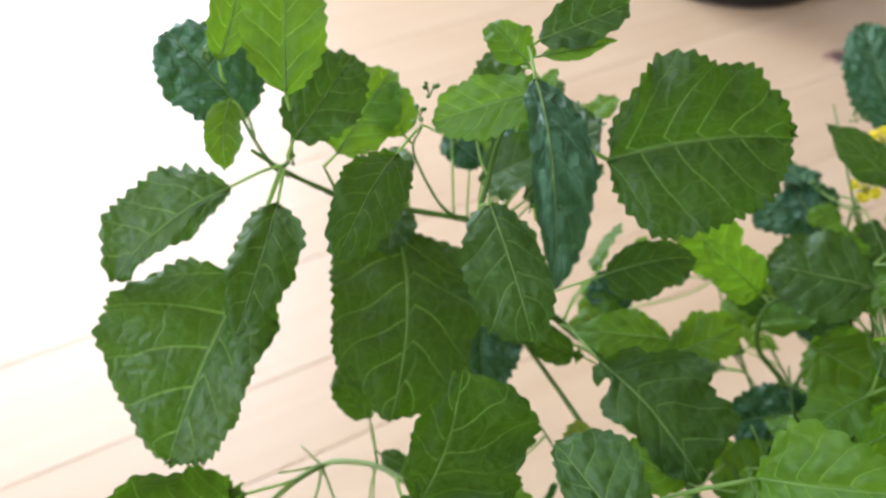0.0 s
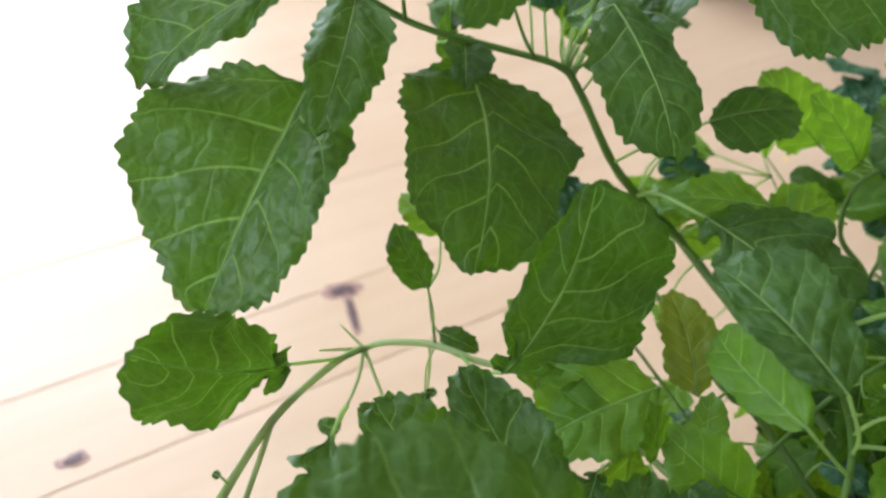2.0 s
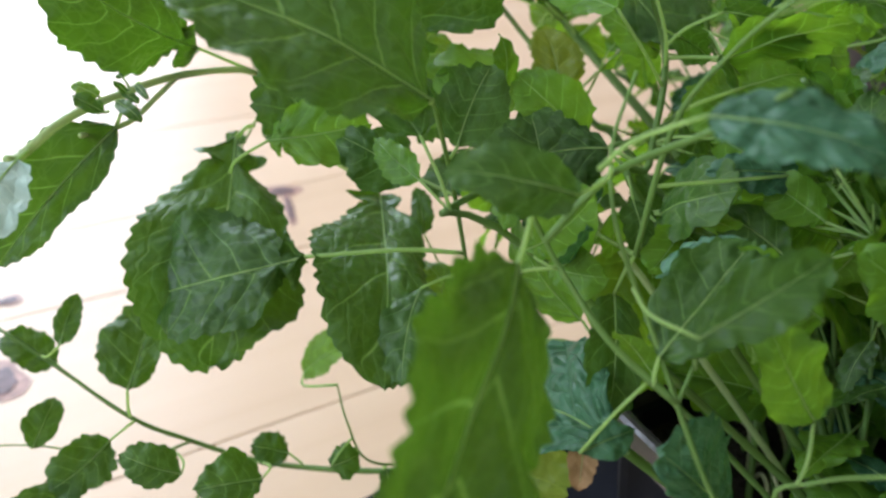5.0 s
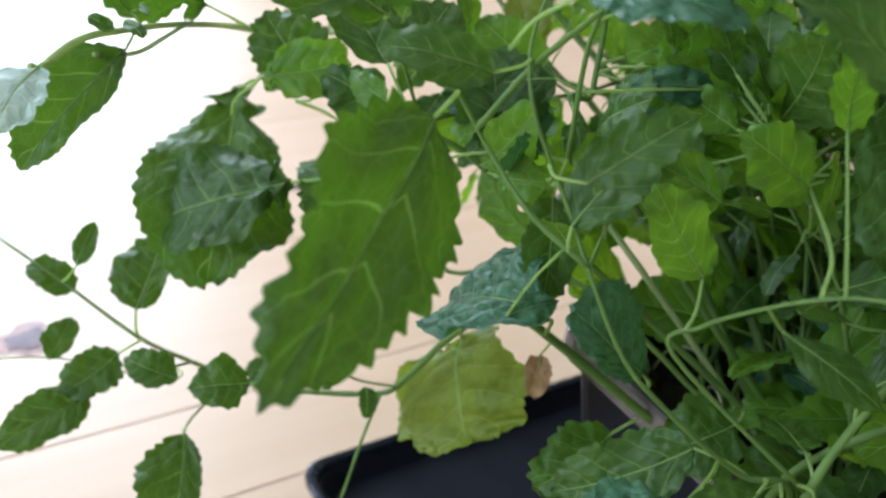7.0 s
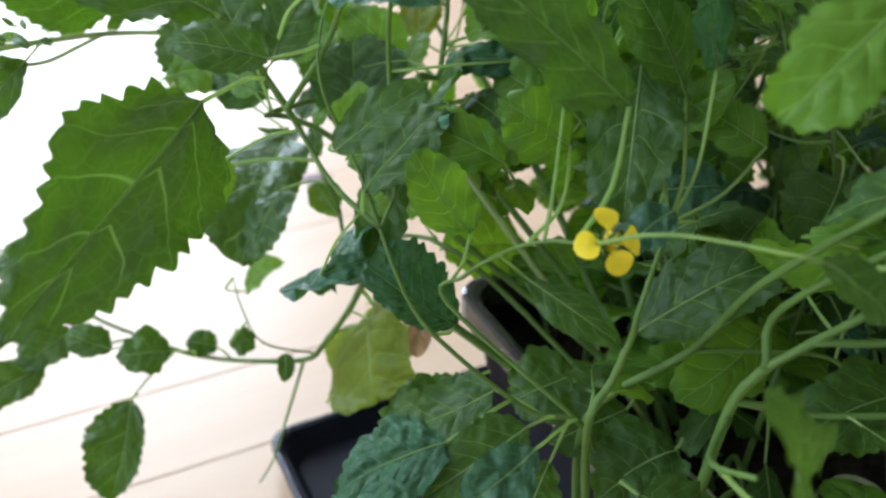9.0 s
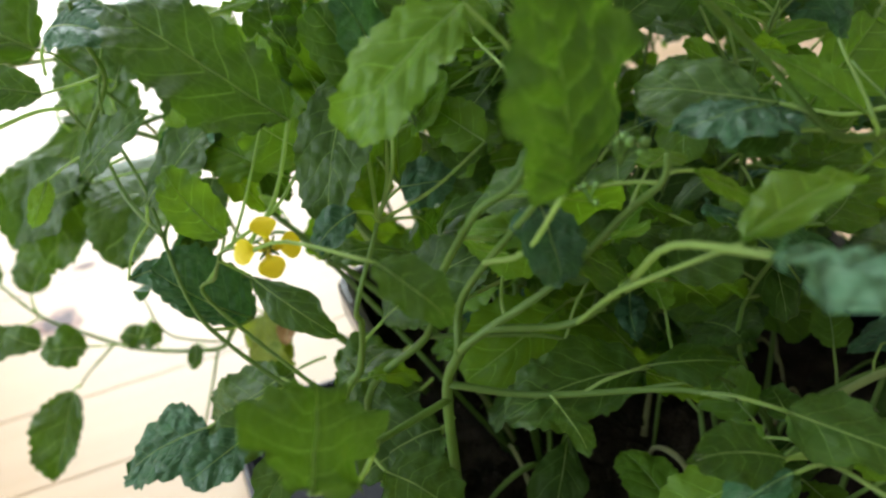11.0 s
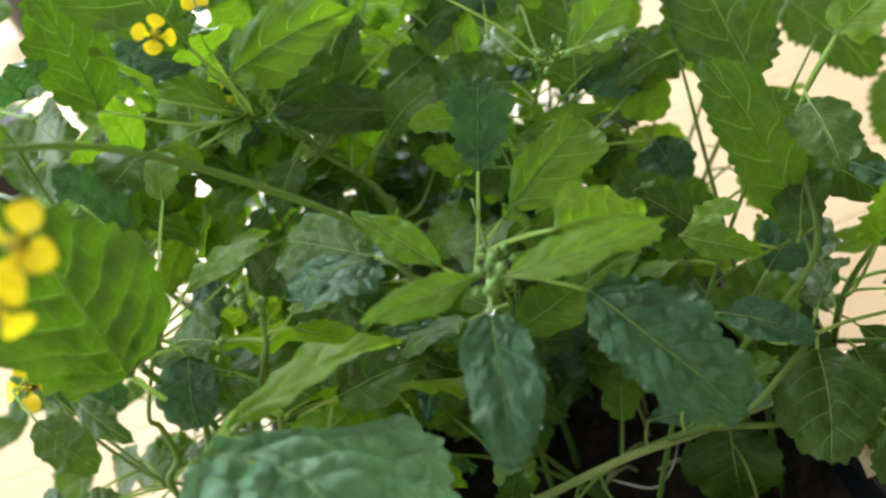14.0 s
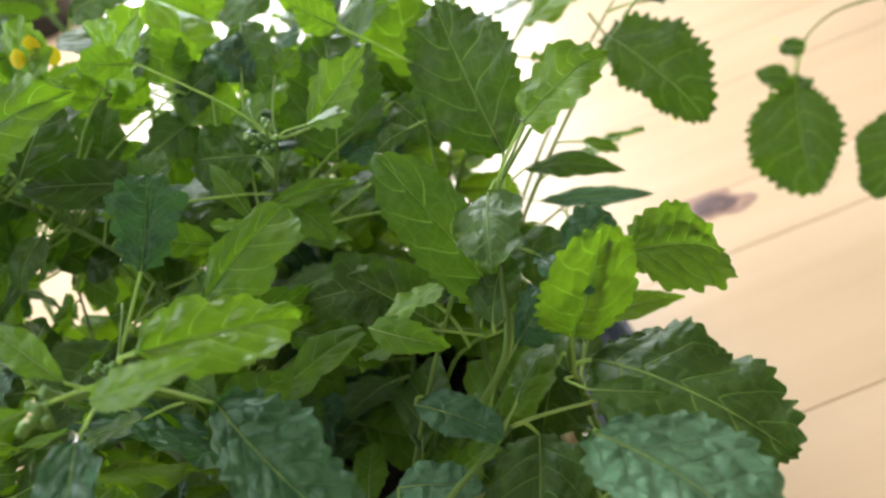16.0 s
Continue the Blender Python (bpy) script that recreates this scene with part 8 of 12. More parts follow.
leaf(plant_b, (.126,.141,.151), (.111,.145,.144), 0.009, (-.425,-.011,.905), (.136,.139,.152), 'jag', GREEN, 0.12, 0.00)
leaf(plant_c, (.199,.282,.237), (.208,.265,.234), 0.010, (.01,-.172,.985), (.197,.287,.235), 'lance', YOUNG, 0.13, 0.08)
leaf(plant_c, (.214,.116,.184), (.235,.129,.179), 0.014, (.241,-.027,.97), (.207,.113,.183), 'broad', BLUISH, -0.05, 0.05)
leaf(plant_a, (.201,.086,.231), (.201,.061,.225), 0.015, (-.028,-.244,.969), (.2,.102,.232), 'lyr', YOUNG, 0.17, 0.08)
leaf(plant_c, (.141,.187,.153), (.14,.225,.138), 0.030, (.391,.359,.848), (.142,.169,.155), 'lyr', YOUNG, 0.14, 0.00)
leaf(plant_b, (.055,.143,.215), (.041,.12,.202), 0.017, (-.359,-.289,.887), (.059,.149,.215), 'lyr', YOUNG, -0.03, 0.03)
leaf(plant_c, (.143,.189,.174), (.162,.181,.152), 0.018, (.517,-.56,.648), (.13,.194,.181), 'jag', YOUNG, 0.05, 0.02)
leaf(plant_b, (.165,.164,.21), (.185,.189,.214), 0.020, (-.064,-.088,.994), (.154,.151,.207), 'lyr', YOUNG, 0.04, 0.06)
leaf(plant_a, (.2,.097,.223), (.217,.113,.223), 0.011, (.236,-.251,.939), (.195,.092,.221), 'lyr', YOUNG, 0.20, 0.05)
leaf(plant_e, (.114,.011,.186), (.126,.022,.178), 0.010, (.386,.221,.896), (.11,.007,.187), 'lyr', YOUNG, 0.19, 0.04)
leaf(plant_e, (.168,-.004,.244), (.146,0,.244), 0.011, (-.064,-.308,.949), (.176,-.006,.242), 'jag', YOUNG, 0.20, 0.04)
leaf(plant_f, (.214,.006,.27), (.185,.015,.271), 0.018, (-.094,-.429,.898), (.222,.004,.267), 'lyr', GREEN, 0.03, 0.02)
leaf(plant_f, (.227,.035,.138), (.222,.022,.129), 0.008, (-.004,-.577,.816), (.229,.044,.142), 'jag', GREEN, 0.07, 0.08)
leaf(plant_c, (.225,.135,.151), (.219,.115,.141), 0.012, (.036,-.468,.883), (.228,.146,.156), 'jag', YOUNG, -0.10, 0.04)
leaf(plant_b, (.157,.142,.184), (.17,.133,.18), 0.012, (-.227,-.656,.72), (.149,.147,.182), 'lyr', YOUNG, -0.13, 0.04)
leaf(plant_h, (.23,.078,.224), (.249,.084,.23), 0.014, (-.132,-.436,.89), (.219,.075,.221), 'jag', GREEN, 0.16, 0.04)
leaf(plant_c, (.17,.156,.185), (.155,.157,.179), 0.008, (-.334,.276,.901), (.176,.156,.186), 'jag', YOUNG, -0.11, 0.09)
leaf(plant_c, (.181,.164,.138), (.203,.175,.141), 0.017, (-.003,-.264,.965), (.174,.161,.133), 'lyr', GREEN, 0.21, 0.08)
leaf(plant_b, (.072,.187,.178), (.075,.22,.16), 0.019, (-.15,.474,.868), (.071,.174,.179), 'broad', BLUISH, 0.05, 0.06)
leaf(plant_a, (.16,.06,.159), (.127,.058,.157), 0.018, (-.032,-.581,.813), (.168,.06,.157), 'jag', YOUNG, 0.05, 0.05)
leaf(plant_b, (.148,.186,.221), (.148,.201,.228), 0.010, (.401,-.376,.835), (.148,.179,.216), 'broad', YOUNG, 0.02, 0.04)
leaf(plant_f, (.211,.082,.187), (.227,.086,.179), 0.013, (.465,-.376,.801), (.202,.079,.187), 'lyr', YOUNG, -0.04, 0.06)
leaf(plant_c, (.131,.205,.225), (.12,.216,.22), 0.012, (-.347,.09,.934), (.138,.198,.227), 'lance', YOUNG, -0.13, 0.03)
leaf(plant_a, (.054,.237,.232), (.026,.239,.247), 0.015, (.41,-.463,.786), (.069,.236,.22), 'lyr', GREEN, 0.15, 0.02)
leaf(plant_c, (.238,.18,.141), (.234,.148,.13), 0.018, (-.112,-.317,.942), (.24,.201,.146), 'broad', YOUNG, -0.04, 0.04)
leaf(plant_c, (.165,.245,.158), (.166,.226,.156), 0.010, (-.865,-.079,.496), (.165,.25,.157), 'lyr', YOUNG, -0.04, 0.05)
leaf(plant_e, (.154,.012,.222), (.151,.041,.22), 0.014, (-.93,-.077,.36), (.156,-.005,.222), 'lyr', YOUNG, 0.15, 0.00)
leaf(plant_c, (.124,.202,.188), (.115,.213,.176), 0.013, (-.508,.383,.771), (.127,.198,.189), 'jag', YOUNG, 0.01, 0.07)
leaf(plant_b, (.149,.109,.157), (.147,.129,.147), 0.015, (-.2,.406,.892), (.15,.098,.16), 'lyr', YOUNG, 0.03, 0.07)
leaf(plant_b, (.144,.173,.144), (.168,.196,.126), 0.020, (.488,.177,.855), (.132,.162,.147), 'jag', YOUNG, 0.23, 0.01)
leaf(plant_h, (.234,.103,.173), (.218,.093,.178), 0.010, (.192,.163,.968), (.242,.108,.169), 'broad', YOUNG, 0.16, 0.00)
leaf(plant_c, (.264,.26,.181), (.251,.252,.188), 0.009, (.54,-.13,.832), (.268,.263,.178), 'jag', YOUNG, 0.11, 0.03)
leaf(plant_c, (.098,.118,.232), (.094,.098,.218), 0.015, (.037,-.572,.819), (.1,.132,.235), 'lance', YOUNG, 0.08, 0.05)
leaf(plant_h, (.232,.095,.165), (.218,.082,.16), 0.012, (-.254,-.084,.963), (.241,.104,.164), 'jag', BLUISH, -0.04, 0.06)
leaf(plant_e, (.221,.006,.174), (.211,.014,.161), 0.012, (-.807,-.345,.479), (.228,.001,.178), 'broad', YOUNG, -0.07, 0.01)
leaf(plant_c, (.211,.199,.154), (.193,.186,.137), 0.014, (-.568,-.26,.781), (.217,.203,.158), 'lance', BLUISH, -0.09, 0.01)
leaf(plant_c, (.224,.213,.158), (.195,.218,.168), 0.015, (.114,-.699,.706), (.242,.21,.15), 'broad', GREEN, 0.23, 0.03)
leaf(plant_c, (.127,.181,.209), (.132,.205,.218), 0.013, (.345,-.398,.85), (.125,.174,.206), 'jag', YOUNG, 0.18, 0.08)
leaf(plant_b, (.151,.095,.175), (.16,.053,.182), 0.026, (-.097,.145,.985), (.146,.118,.158), 'jag', YOUNG, 0.07, 0.06)
leaf(plant_c, (.177,.305,.232), (.175,.335,.213), 0.020, (-.671,.365,.645), (.178,.286,.241), 'jag', YOUNG, 0.06, 0.07)
leaf(plant_c, (.131,.261,.249), (.135,.28,.238), 0.012, (.216,.45,.867), (.127,.248,.252), 'broad', YOUNG, 0.07, 0.04)
leaf(plant_c, (.123,.194,.215), (.13,.214,.209), 0.014, (.236,.22,.946), (.118,.179,.216), 'broad', GREEN, -0.07, 0.06)
leaf(plant_c, (.184,.125,.148), (.199,.114,.156), 0.012, (-.349,.119,.929), (.175,.131,.143), 'jag', GREEN, -0.06, 0.03)
leaf(plant_f, (.222,.001,.138), (.205,-.005,.129), 0.012, (-.168,-.645,.746), (.235,.004,.139), 'broad', YOUNG, 0.04, 0.06)
leaf(plant_c, (.179,.169,.171), (.173,.147,.157), 0.020, (-.113,-.544,.831), (.182,.182,.176), 'broad', YOUNG, -0.07, 0.08)
leaf(plant_c, (.291,.206,.191), (.304,.21,.183), 0.009, (.499,.07,.864), (.281,.203,.193), 'broad', YOUNG, 0.10, 0.03)
leaf(plant_f, (.275,.043,.18), (.293,.058,.187), 0.018, (-.284,-.122,.951), (.267,.037,.176), 'jag', YOUNG, 0.05, 0.03)
leaf(plant_e, (.184,-.003,.232), (.186,.009,.222), 0.009, (-.777,.48,.407), (.182,-.012,.235), 'lyr', YOUNG, -0.12, 0.03)
leaf(plant_b, (.186,.196,.186), (.17,.187,.179), 0.012, (-.553,.423,.718), (.196,.202,.191), 'lyr', YOUNG, 0.19, 0.03)
leaf(plant_c, (.134,.169,.174), (.115,.19,.169), 0.019, (-.057,.191,.98), (.14,.163,.175), 'broad', YOUNG, 0.02, 0.07)
leaf(plant_b, (.126,.143,.144), (.115,.148,.134), 0.008, (-.676,-.16,.719), (.135,.138,.147), 'jag', GREEN, 0.11, 0.08)
leaf(plant_f, (.218,-.034,.205), (.201,-.04,.19), 0.017, (-.645,.13,.753), (.224,-.033,.207), 'jag', BLUISH, 0.18, 0.06)
leaf(plant_b, (.056,.103,.226), (.057,.089,.218), 0.011, (.135,-.497,.857), (.055,.11,.23), 'broad', GREEN, -0.09, 0.07)
leaf(plant_c, (.218,.324,.24), (.201,.318,.233), 0.010, (-.304,-.212,.929), (.224,.326,.242), 'lyr', YOUNG, -0.07, 0.00)
leaf(plant_c, (.155,.146,.19), (.178,.14,.196), 0.011, (-.213,.152,.965), (.144,.149,.181), 'jag', BLUISH, 0.02, 0.05)
leaf(plant_c, (.221,.166,.19), (.203,.164,.187), 0.010, (.026,-.923,.384), (.229,.167,.19), 'broad', YOUNG, 0.16, 0.06)
leaf(plant_c, (.205,.207,.19), (.216,.218,.181), 0.011, (-.048,.652,.757), (.2,.202,.191), 'jag', BLUISH, 0.05, 0.07)
leaf(plant_b, (.14,.136,.19), (.152,.147,.186), 0.009, (.388,-.067,.919), (.131,.128,.192), 'lance', YOUNG, -0.05, 0.02)
leaf(plant_c, (.205,.176,.151), (.191,.189,.152), 0.013, (-.132,-.228,.965), (.211,.171,.148), 'lance', BLUISH, 0.17, 0.02)
leaf(plant_c, (.165,.266,.158), (.173,.301,.147), 0.019, (.185,.243,.952), (.162,.256,.159), 'lance', GREEN, 0.15, 0.09)
leaf(plant_f, (.195,.149,.208), (.201,.174,.206), 0.012, (.298,.002,.954), (.192,.132,.206), 'broad', YOUNG, 0.24, 0.06)
leaf(plant_c, (.256,.303,.215), (.25,.316,.208), 0.009, (-.549,.197,.812), (.26,.294,.218), 'lyr', GREEN, 0.16, 0.06)
leaf(plant_a, (.187,.056,.183), (.189,.036,.18), 0.009, (-.163,-.168,.972), (.186,.068,.184), 'jag', BLUISH, 0.05, 0.01)
leaf(plant_c, (.218,.154,.149), (.25,.172,.16), 0.025, (-.12,-.38,.917), (.207,.148,.139), 'jag', GREEN, 0.18, 0.08)
leaf(plant_c, (.121,.267,.192), (.111,.277,.178), 0.012, (-.488,.509,.709), (.13,.259,.198), 'jag', YOUNG, -0.04, 0.05)
leaf(plant_c, (.181,.286,.274), (.152,.304,.295), 0.018, (.094,-.695,.713), (.195,.277,.263), 'lance', GREEN, -0.11, 0.04)
leaf(plant_c, (.191,.142,.254), (.208,.141,.253), 0.010, (.085,-.237,.968), (.182,.142,.253), 'lyr', GREEN, 0.25, 0.06)
leaf(plant_a, (.168,.055,.18), (.139,.029,.169), 0.025, (.374,-.669,.643), (.18,.065,.177), 'lyr', YOUNG, 0.00, 0.06)
leaf(plant_c, (.243,.164,.195), (.227,.159,.199), 0.011, (.33,-.22,.918), (.251,.166,.189), 'broad', YOUNG, 0.22, 0.07)
leaf(plant_b, (.206,.145,.182), (.208,.128,.182), 0.011, (.265,-.011,.964), (.205,.155,.181), 'jag', GREEN, 0.11, 0.00)
leaf(plant_c, (.191,.159,.142), (.21,.165,.141), 0.012, (.222,-.435,.872), (.183,.156,.143), 'jag', YOUNG, 0.09, 0.07)
leaf(plant_b, (.118,.147,.23), (.101,.147,.233), 0.009, (.171,-.087,.981), (.123,.147,.226), 'jag', YOUNG, 0.13, 0.02)
leaf(plant_c, (.245,.203,.149), (.262,.2,.151), 0.008, (-.197,-.522,.83), (.24,.204,.147), 'lyr', GREEN, 0.09, 0.05)
leaf(plant_c, (.25,.241,.198), (.261,.231,.191), 0.009, (.279,-.321,.905), (.243,.248,.198), 'broad', YOUNG, 0.11, 0.05)
leaf(plant_c, (.161,.144,.165), (.183,.134,.171), 0.017, (-.389,-.357,.85), (.15,.148,.157), 'lyr', YOUNG, 0.12, 0.06)
leaf(plant_f, (.303,.085,.237), (.322,.077,.227), 0.015, (.075,-.699,.712), (.293,.088,.238), 'lyr', GREEN, 0.12, 0.09)
leaf(plant_c, (.138,.185,.171), (.135,.162,.173), 0.017, (.372,.001,.928), (.139,.191,.168), 'lyr', YOUNG, 0.04, 0.01)
leaf(plant_b, (.216,.141,.176), (.236,.124,.168), 0.014, (-.412,-.755,.51), (.202,.151,.179), 'jag', GREEN, 0.16, 0.02)
leaf(plant_c, (.163,.119,.139), (.172,.099,.146), 0.014, (-.359,.183,.915), (.161,.124,.136), 'jag', YOUNG, 0.14, 0.02)
leaf(plant_c, (.116,.195,.196), (.119,.173,.188), 0.016, (-.81,-.267,.523), (.116,.202,.197), 'lance', GREEN, 0.01, 0.01)
leaf(plant_c, (.211,.277,.275), (.234,.259,.281), 0.016, (-.359,-.128,.925), (.196,.287,.267), 'lance', GREEN, 0.19, 0.02)
leaf(plant_c, (.218,.179,.154), (.234,.199,.165), 0.018, (.19,-.604,.774), (.211,.171,.148), 'jag', YOUNG, 0.15, 0.04)
leaf(plant_c, (.221,.249,.198), (.208,.269,.177), 0.021, (-.733,.202,.649), (.231,.234,.208), 'jag', YOUNG, -0.12, 0.08)
leaf(plant_c, (.227,.165,.163), (.208,.183,.151), 0.020, (-.185,.39,.902), (.238,.155,.165), 'jag', YOUNG, 0.09, 0.01)
leaf(plant_b, (0,.111,.222), (-.012,.127,.225), 0.010, (-.559,-.549,.622), (.008,.101,.219), 'jag', YOUNG, -0.07, 0.06)
leaf(plant_g, (.291,.091,.191), (.307,.112,.203), 0.018, (.18,-.609,.772), (.284,.082,.183), 'jag', BLUISH, -0.04, 0.09)
leaf(plant_h, (.228,.077,.235), (.24,.067,.244), 0.014, (-.746,-.6,.289), (.22,.084,.227), 'jag', YOUNG, -0.13, 0.06)
leaf(plant_c, (.178,.145,.234), (.179,.16,.224), 0.012, (-.882,.296,.365), (.178,.14,.236), 'jag', YOUNG, -0.02, 0.06)
leaf(plant_f, (.211,-.022,.189), (.19,-.029,.179), 0.018, (-.284,-.443,.85), (.226,-.016,.193), 'jag', YOUNG, -0.06, 0.07)
leaf(plant_c, (.303,.319,.21), (.317,.288,.21), 0.020, (-.268,-.103,.958), (.295,.336,.206), 'jag', BLUISH, 0.18, 0.00)
leaf(plant_b, (.164,.075,.16), (.189,.077,.158), 0.013, (.122,-.407,.905), (.15,.073,.159), 'lance', YOUNG, 0.09, 0.08)
leaf(plant_c, (.166,.203,.203), (.145,.205,.216), 0.012, (.26,-.814,.519), (.172,.203,.198), 'jag', YOUNG, 0.10, 0.03)
leaf(plant_b, (.065,.131,.262), (.079,.134,.255), 0.011, (.398,-.84,.37), (.06,.129,.264), 'jag', GREEN, 0.20, 0.02)
leaf(plant_c, (.157,.256,.18), (.156,.275,.174), 0.011, (-.267,.274,.924), (.159,.243,.179), 'jag', YOUNG, -0.00, 0.01)
leaf(plant_e, (.156,-.006,.244), (.186,.001,.228), 0.023, (.466,.05,.883), (.148,-.008,.246), 'lyr', GREEN, -0.05, 0.07)
leaf(plant_c, (.163,.271,.226), (.148,.278,.215), 0.012, (-.603,.002,.797), (.175,.266,.229), 'lance', BLUISH, -0.11, 0.03)
leaf(plant_b, (.141,.16,.199), (.121,.171,.209), 0.014, (-.08,-.758,.648), (.149,.156,.193), 'jag', YOUNG, -0.04, 0.02)
leaf(plant_b, (.136,.133,.166), (.127,.117,.15), 0.017, (.535,-.729,.427), (.141,.142,.171), 'jag', YOUNG, -0.13, 0.07)
leaf(plant_b, (.142,.087,.18), (.127,.082,.177), 0.009, (-.249,.324,.913), (.147,.089,.179), 'jag', GREEN, 0.02, 0.02)
leaf(plant_b, (.176,.121,.157), (.166,.11,.148), 0.009, (-.595,-.122,.795), (.183,.128,.159), 'jag', YOUNG, 0.12, 0.05)
leaf(plant_c, (.221,.133,.166), (.214,.159,.157), 0.020, (-.91,-.095,.404), (.225,.12,.167), 'lyr', YOUNG, 0.17, 0.07)
leaf(plant_c, (.224,.109,.194), (.211,.105,.187), 0.007, (-.368,-.311,.876), (.231,.112,.197), 'lyr', GREEN, -0.14, 0.06)
leaf(plant_c, (.2,.229,.152), (.206,.252,.148), 0.018, (-.119,.18,.976), (.197,.216,.147), 'jag', YOUNG, 0.18, 0.02)
leaf(plant_h, (.224,.087,.247), (.225,.072,.258), 0.009, (.501,.529,.685), (.224,.095,.241), 'broad', YOUNG, -0.09, 0.00)
leaf(plant_g, (.314,.072,.241), (.331,.064,.237), 0.009, (.064,-.24,.969), (.303,.076,.242), 'lyr', BLUISH, -0.11, 0.04)
leaf(plant_b, (.12,.127,.16), (.11,.139,.152), 0.008, (-.406,.277,.871), (.123,.123,.161), 'jag', YOUNG, -0.02, 0.06)
leaf(plant_c, (.179,.295,.253), (.176,.262,.249), 0.023, (.32,-.166,.933), (.181,.313,.247), 'broad', GREEN, -0.12, 0.06)
leaf(plant_c, (.242,.183,.134), (.253,.195,.125), 0.009, (.099,.52,.849), (.236,.175,.135), 'lyr', GREEN, -0.01, 0.04)
leaf(plant_b, (.18,.254,.26), (.213,.269,.252), 0.023, (.222,.007,.975), (.16,.245,.261), 'jag', YOUNG, 0.10, 0.02)
leaf(plant_c, (.191,.135,.203), (.188,.106,.201), 0.020, (-.631,-.009,.776), (.192,.149,.203), 'jag', YOUNG, 0.25, 0.05)
leaf(plant_b, (.129,.201,.155), (.124,.186,.147), 0.012, (.885,-.414,.213), (.131,.207,.158), 'jag', YOUNG, -0.02, 0.05)
leaf(plant_c, (.217,.235,.161), (.217,.266,.14), 0.022, (.646,.431,.63), (.218,.215,.17), 'jag', YOUNG, 0.22, 0.00)
leaf(plant_a, (.08,.187,.205), (.103,.19,.192), 0.014, (.324,.57,.755), (.068,.185,.208), 'lance', GREEN, 0.16, 0.08)
leaf(plant_e, (.182,.012,.193), (.209,.012,.182), 0.018, (.364,.052,.93), (.173,.012,.195), 'jag', YOUNG, -0.09, 0.04)
leaf(plant_b, (.137,.13,.136), (.154,.151,.135), 0.020, (.105,-.035,.994), (.132,.123,.134), 'lance', GREEN, 0.15, 0.06)
leaf(plant_a, (.202,.11,.231), (.208,.129,.229), 0.014, (-.034,.142,.989), (.198,.099,.228), 'lance', YOUNG, -0.12, 0.09)
leaf(plant_c, (.234,.194,.14), (.226,.185,.13), 0.010, (-.035,-.774,.633), (.239,.198,.144), 'jag', YOUNG, -0.09, 0.03)
leaf(plant_b, (.079,.173,.241), (.059,.181,.25), 0.016, (.052,-.63,.775), (.1,.169,.242), 'broad', YOUNG, -0.02, 0.04)
leaf(plant_a, (.1,.067,.236), (.102,.065,.276), 0.021, (.635,-.769,-.074), (.101,.066,.242), 'jag', YOUNG, 0.05, 0.01)
leaf(plant_b, (.128,.147,.214), (.131,.165,.212), 0.012, (.462,.05,.886), (.124,.144,.223), 'lance', YOUNG, 0.06, 0.08)
leaf(plant_a, (.112,.095,.224), (.08,.089,.234), 0.018, (.34,-.626,.702), (.115,.108,.222), 'jag', YOUNG, -0.08, 0.05)
leaf(plant_b, (.157,.125,.23), (.156,.103,.252), 0.022, (.981,-.163,-.103), (.141,.133,.219), 'jag', YOUNG, 0.24, 0.05)
leaf(plant_a, (.107,.066,.267), (.109,.063,.291), 0.015, (.997,-.031,-.073), (.101,.066,.242), 'lyr', YOUNG, 0.23, 0.01)
leaf(plant_c, (.158,.132,.27), (.155,.11,.29), 0.016, (.948,.13,.29), (.182,.143,.257), 'jag', YOUNG, 0.12, 0.04)
leaf(plant_a, (.095,.085,.246), (.092,.106,.267), 0.023, (.063,-.693,.719), (.101,.066,.242), 'jag', YOUNG, 0.21, 0.02)
leaf(plant_e, (.124,.034,.259), (.108,.038,.284), 0.017, (.381,-.839,.388), (.122,.019,.233), 'lyr', GREEN, 0.02, 0.06)
leaf(plant_a, (.093,.077,.25), (.084,.086,.26), 0.010, (-.071,-.745,.664), (.101,.066,.242), 'lyr', GREEN, 0.11, 0.07)
leaf(plant_h, (.149,.093,.275), (.127,.109,.291), 0.020, (.13,-.618,.775), (.148,.076,.274), 'jag', YOUNG, -0.06, 0.03)
leaf(plant_a, (.119,.091,.214), (.117,.084,.229), 0.010, (.638,.669,.382), (.123,.098,.213), 'broad', GREEN, 0.01, 0.08)
leaf(plant_a, (.071,.124,.202), (.077,.146,.211), 0.013, (.356,-.423,.833), (.06,.13,.2), 'lyr', GREEN, -0.06, 0.06)
leaf(plant_h, (.129,.071,.277), (.107,.113,.287), 0.024, (-.233,-.359,.904), (.148,.076,.274), 'broad', YOUNG, 0.09, 0.08)
leaf(plant_a, (.123,.061,.239), (.138,.046,.259), 0.015, (-.859,-.299,.416), (.11,.063,.231), 'lyr', YOUNG, 0.04, 0.03)
leaf(plant_b, (.062,.097,.226), (.07,.077,.246), 0.021, (-.904,.069,.422), (.062,.105,.221), 'lyr', GREEN, 0.19, 0.09)
leaf(plant_a, (.093,.076,.24), (.08,.085,.245), 0.013, (-.304,-.744,.595), (.101,.066,.242), 'lyr', YOUNG, 0.08, 0.01)
leaf(plant_a, (.097,.137,.189), (.083,.128,.195), 0.013, (.568,-.813,.13), (.097,.136,.19), 'broad', GREEN, -0.12, 0.01)
leaf(plant_b, (.11,.037,.309), (.125,.02,.323), 0.018, (-.573,.159,.804), (.06,.062,.297), 'jag', BLUISH, -0.10, 0.04)
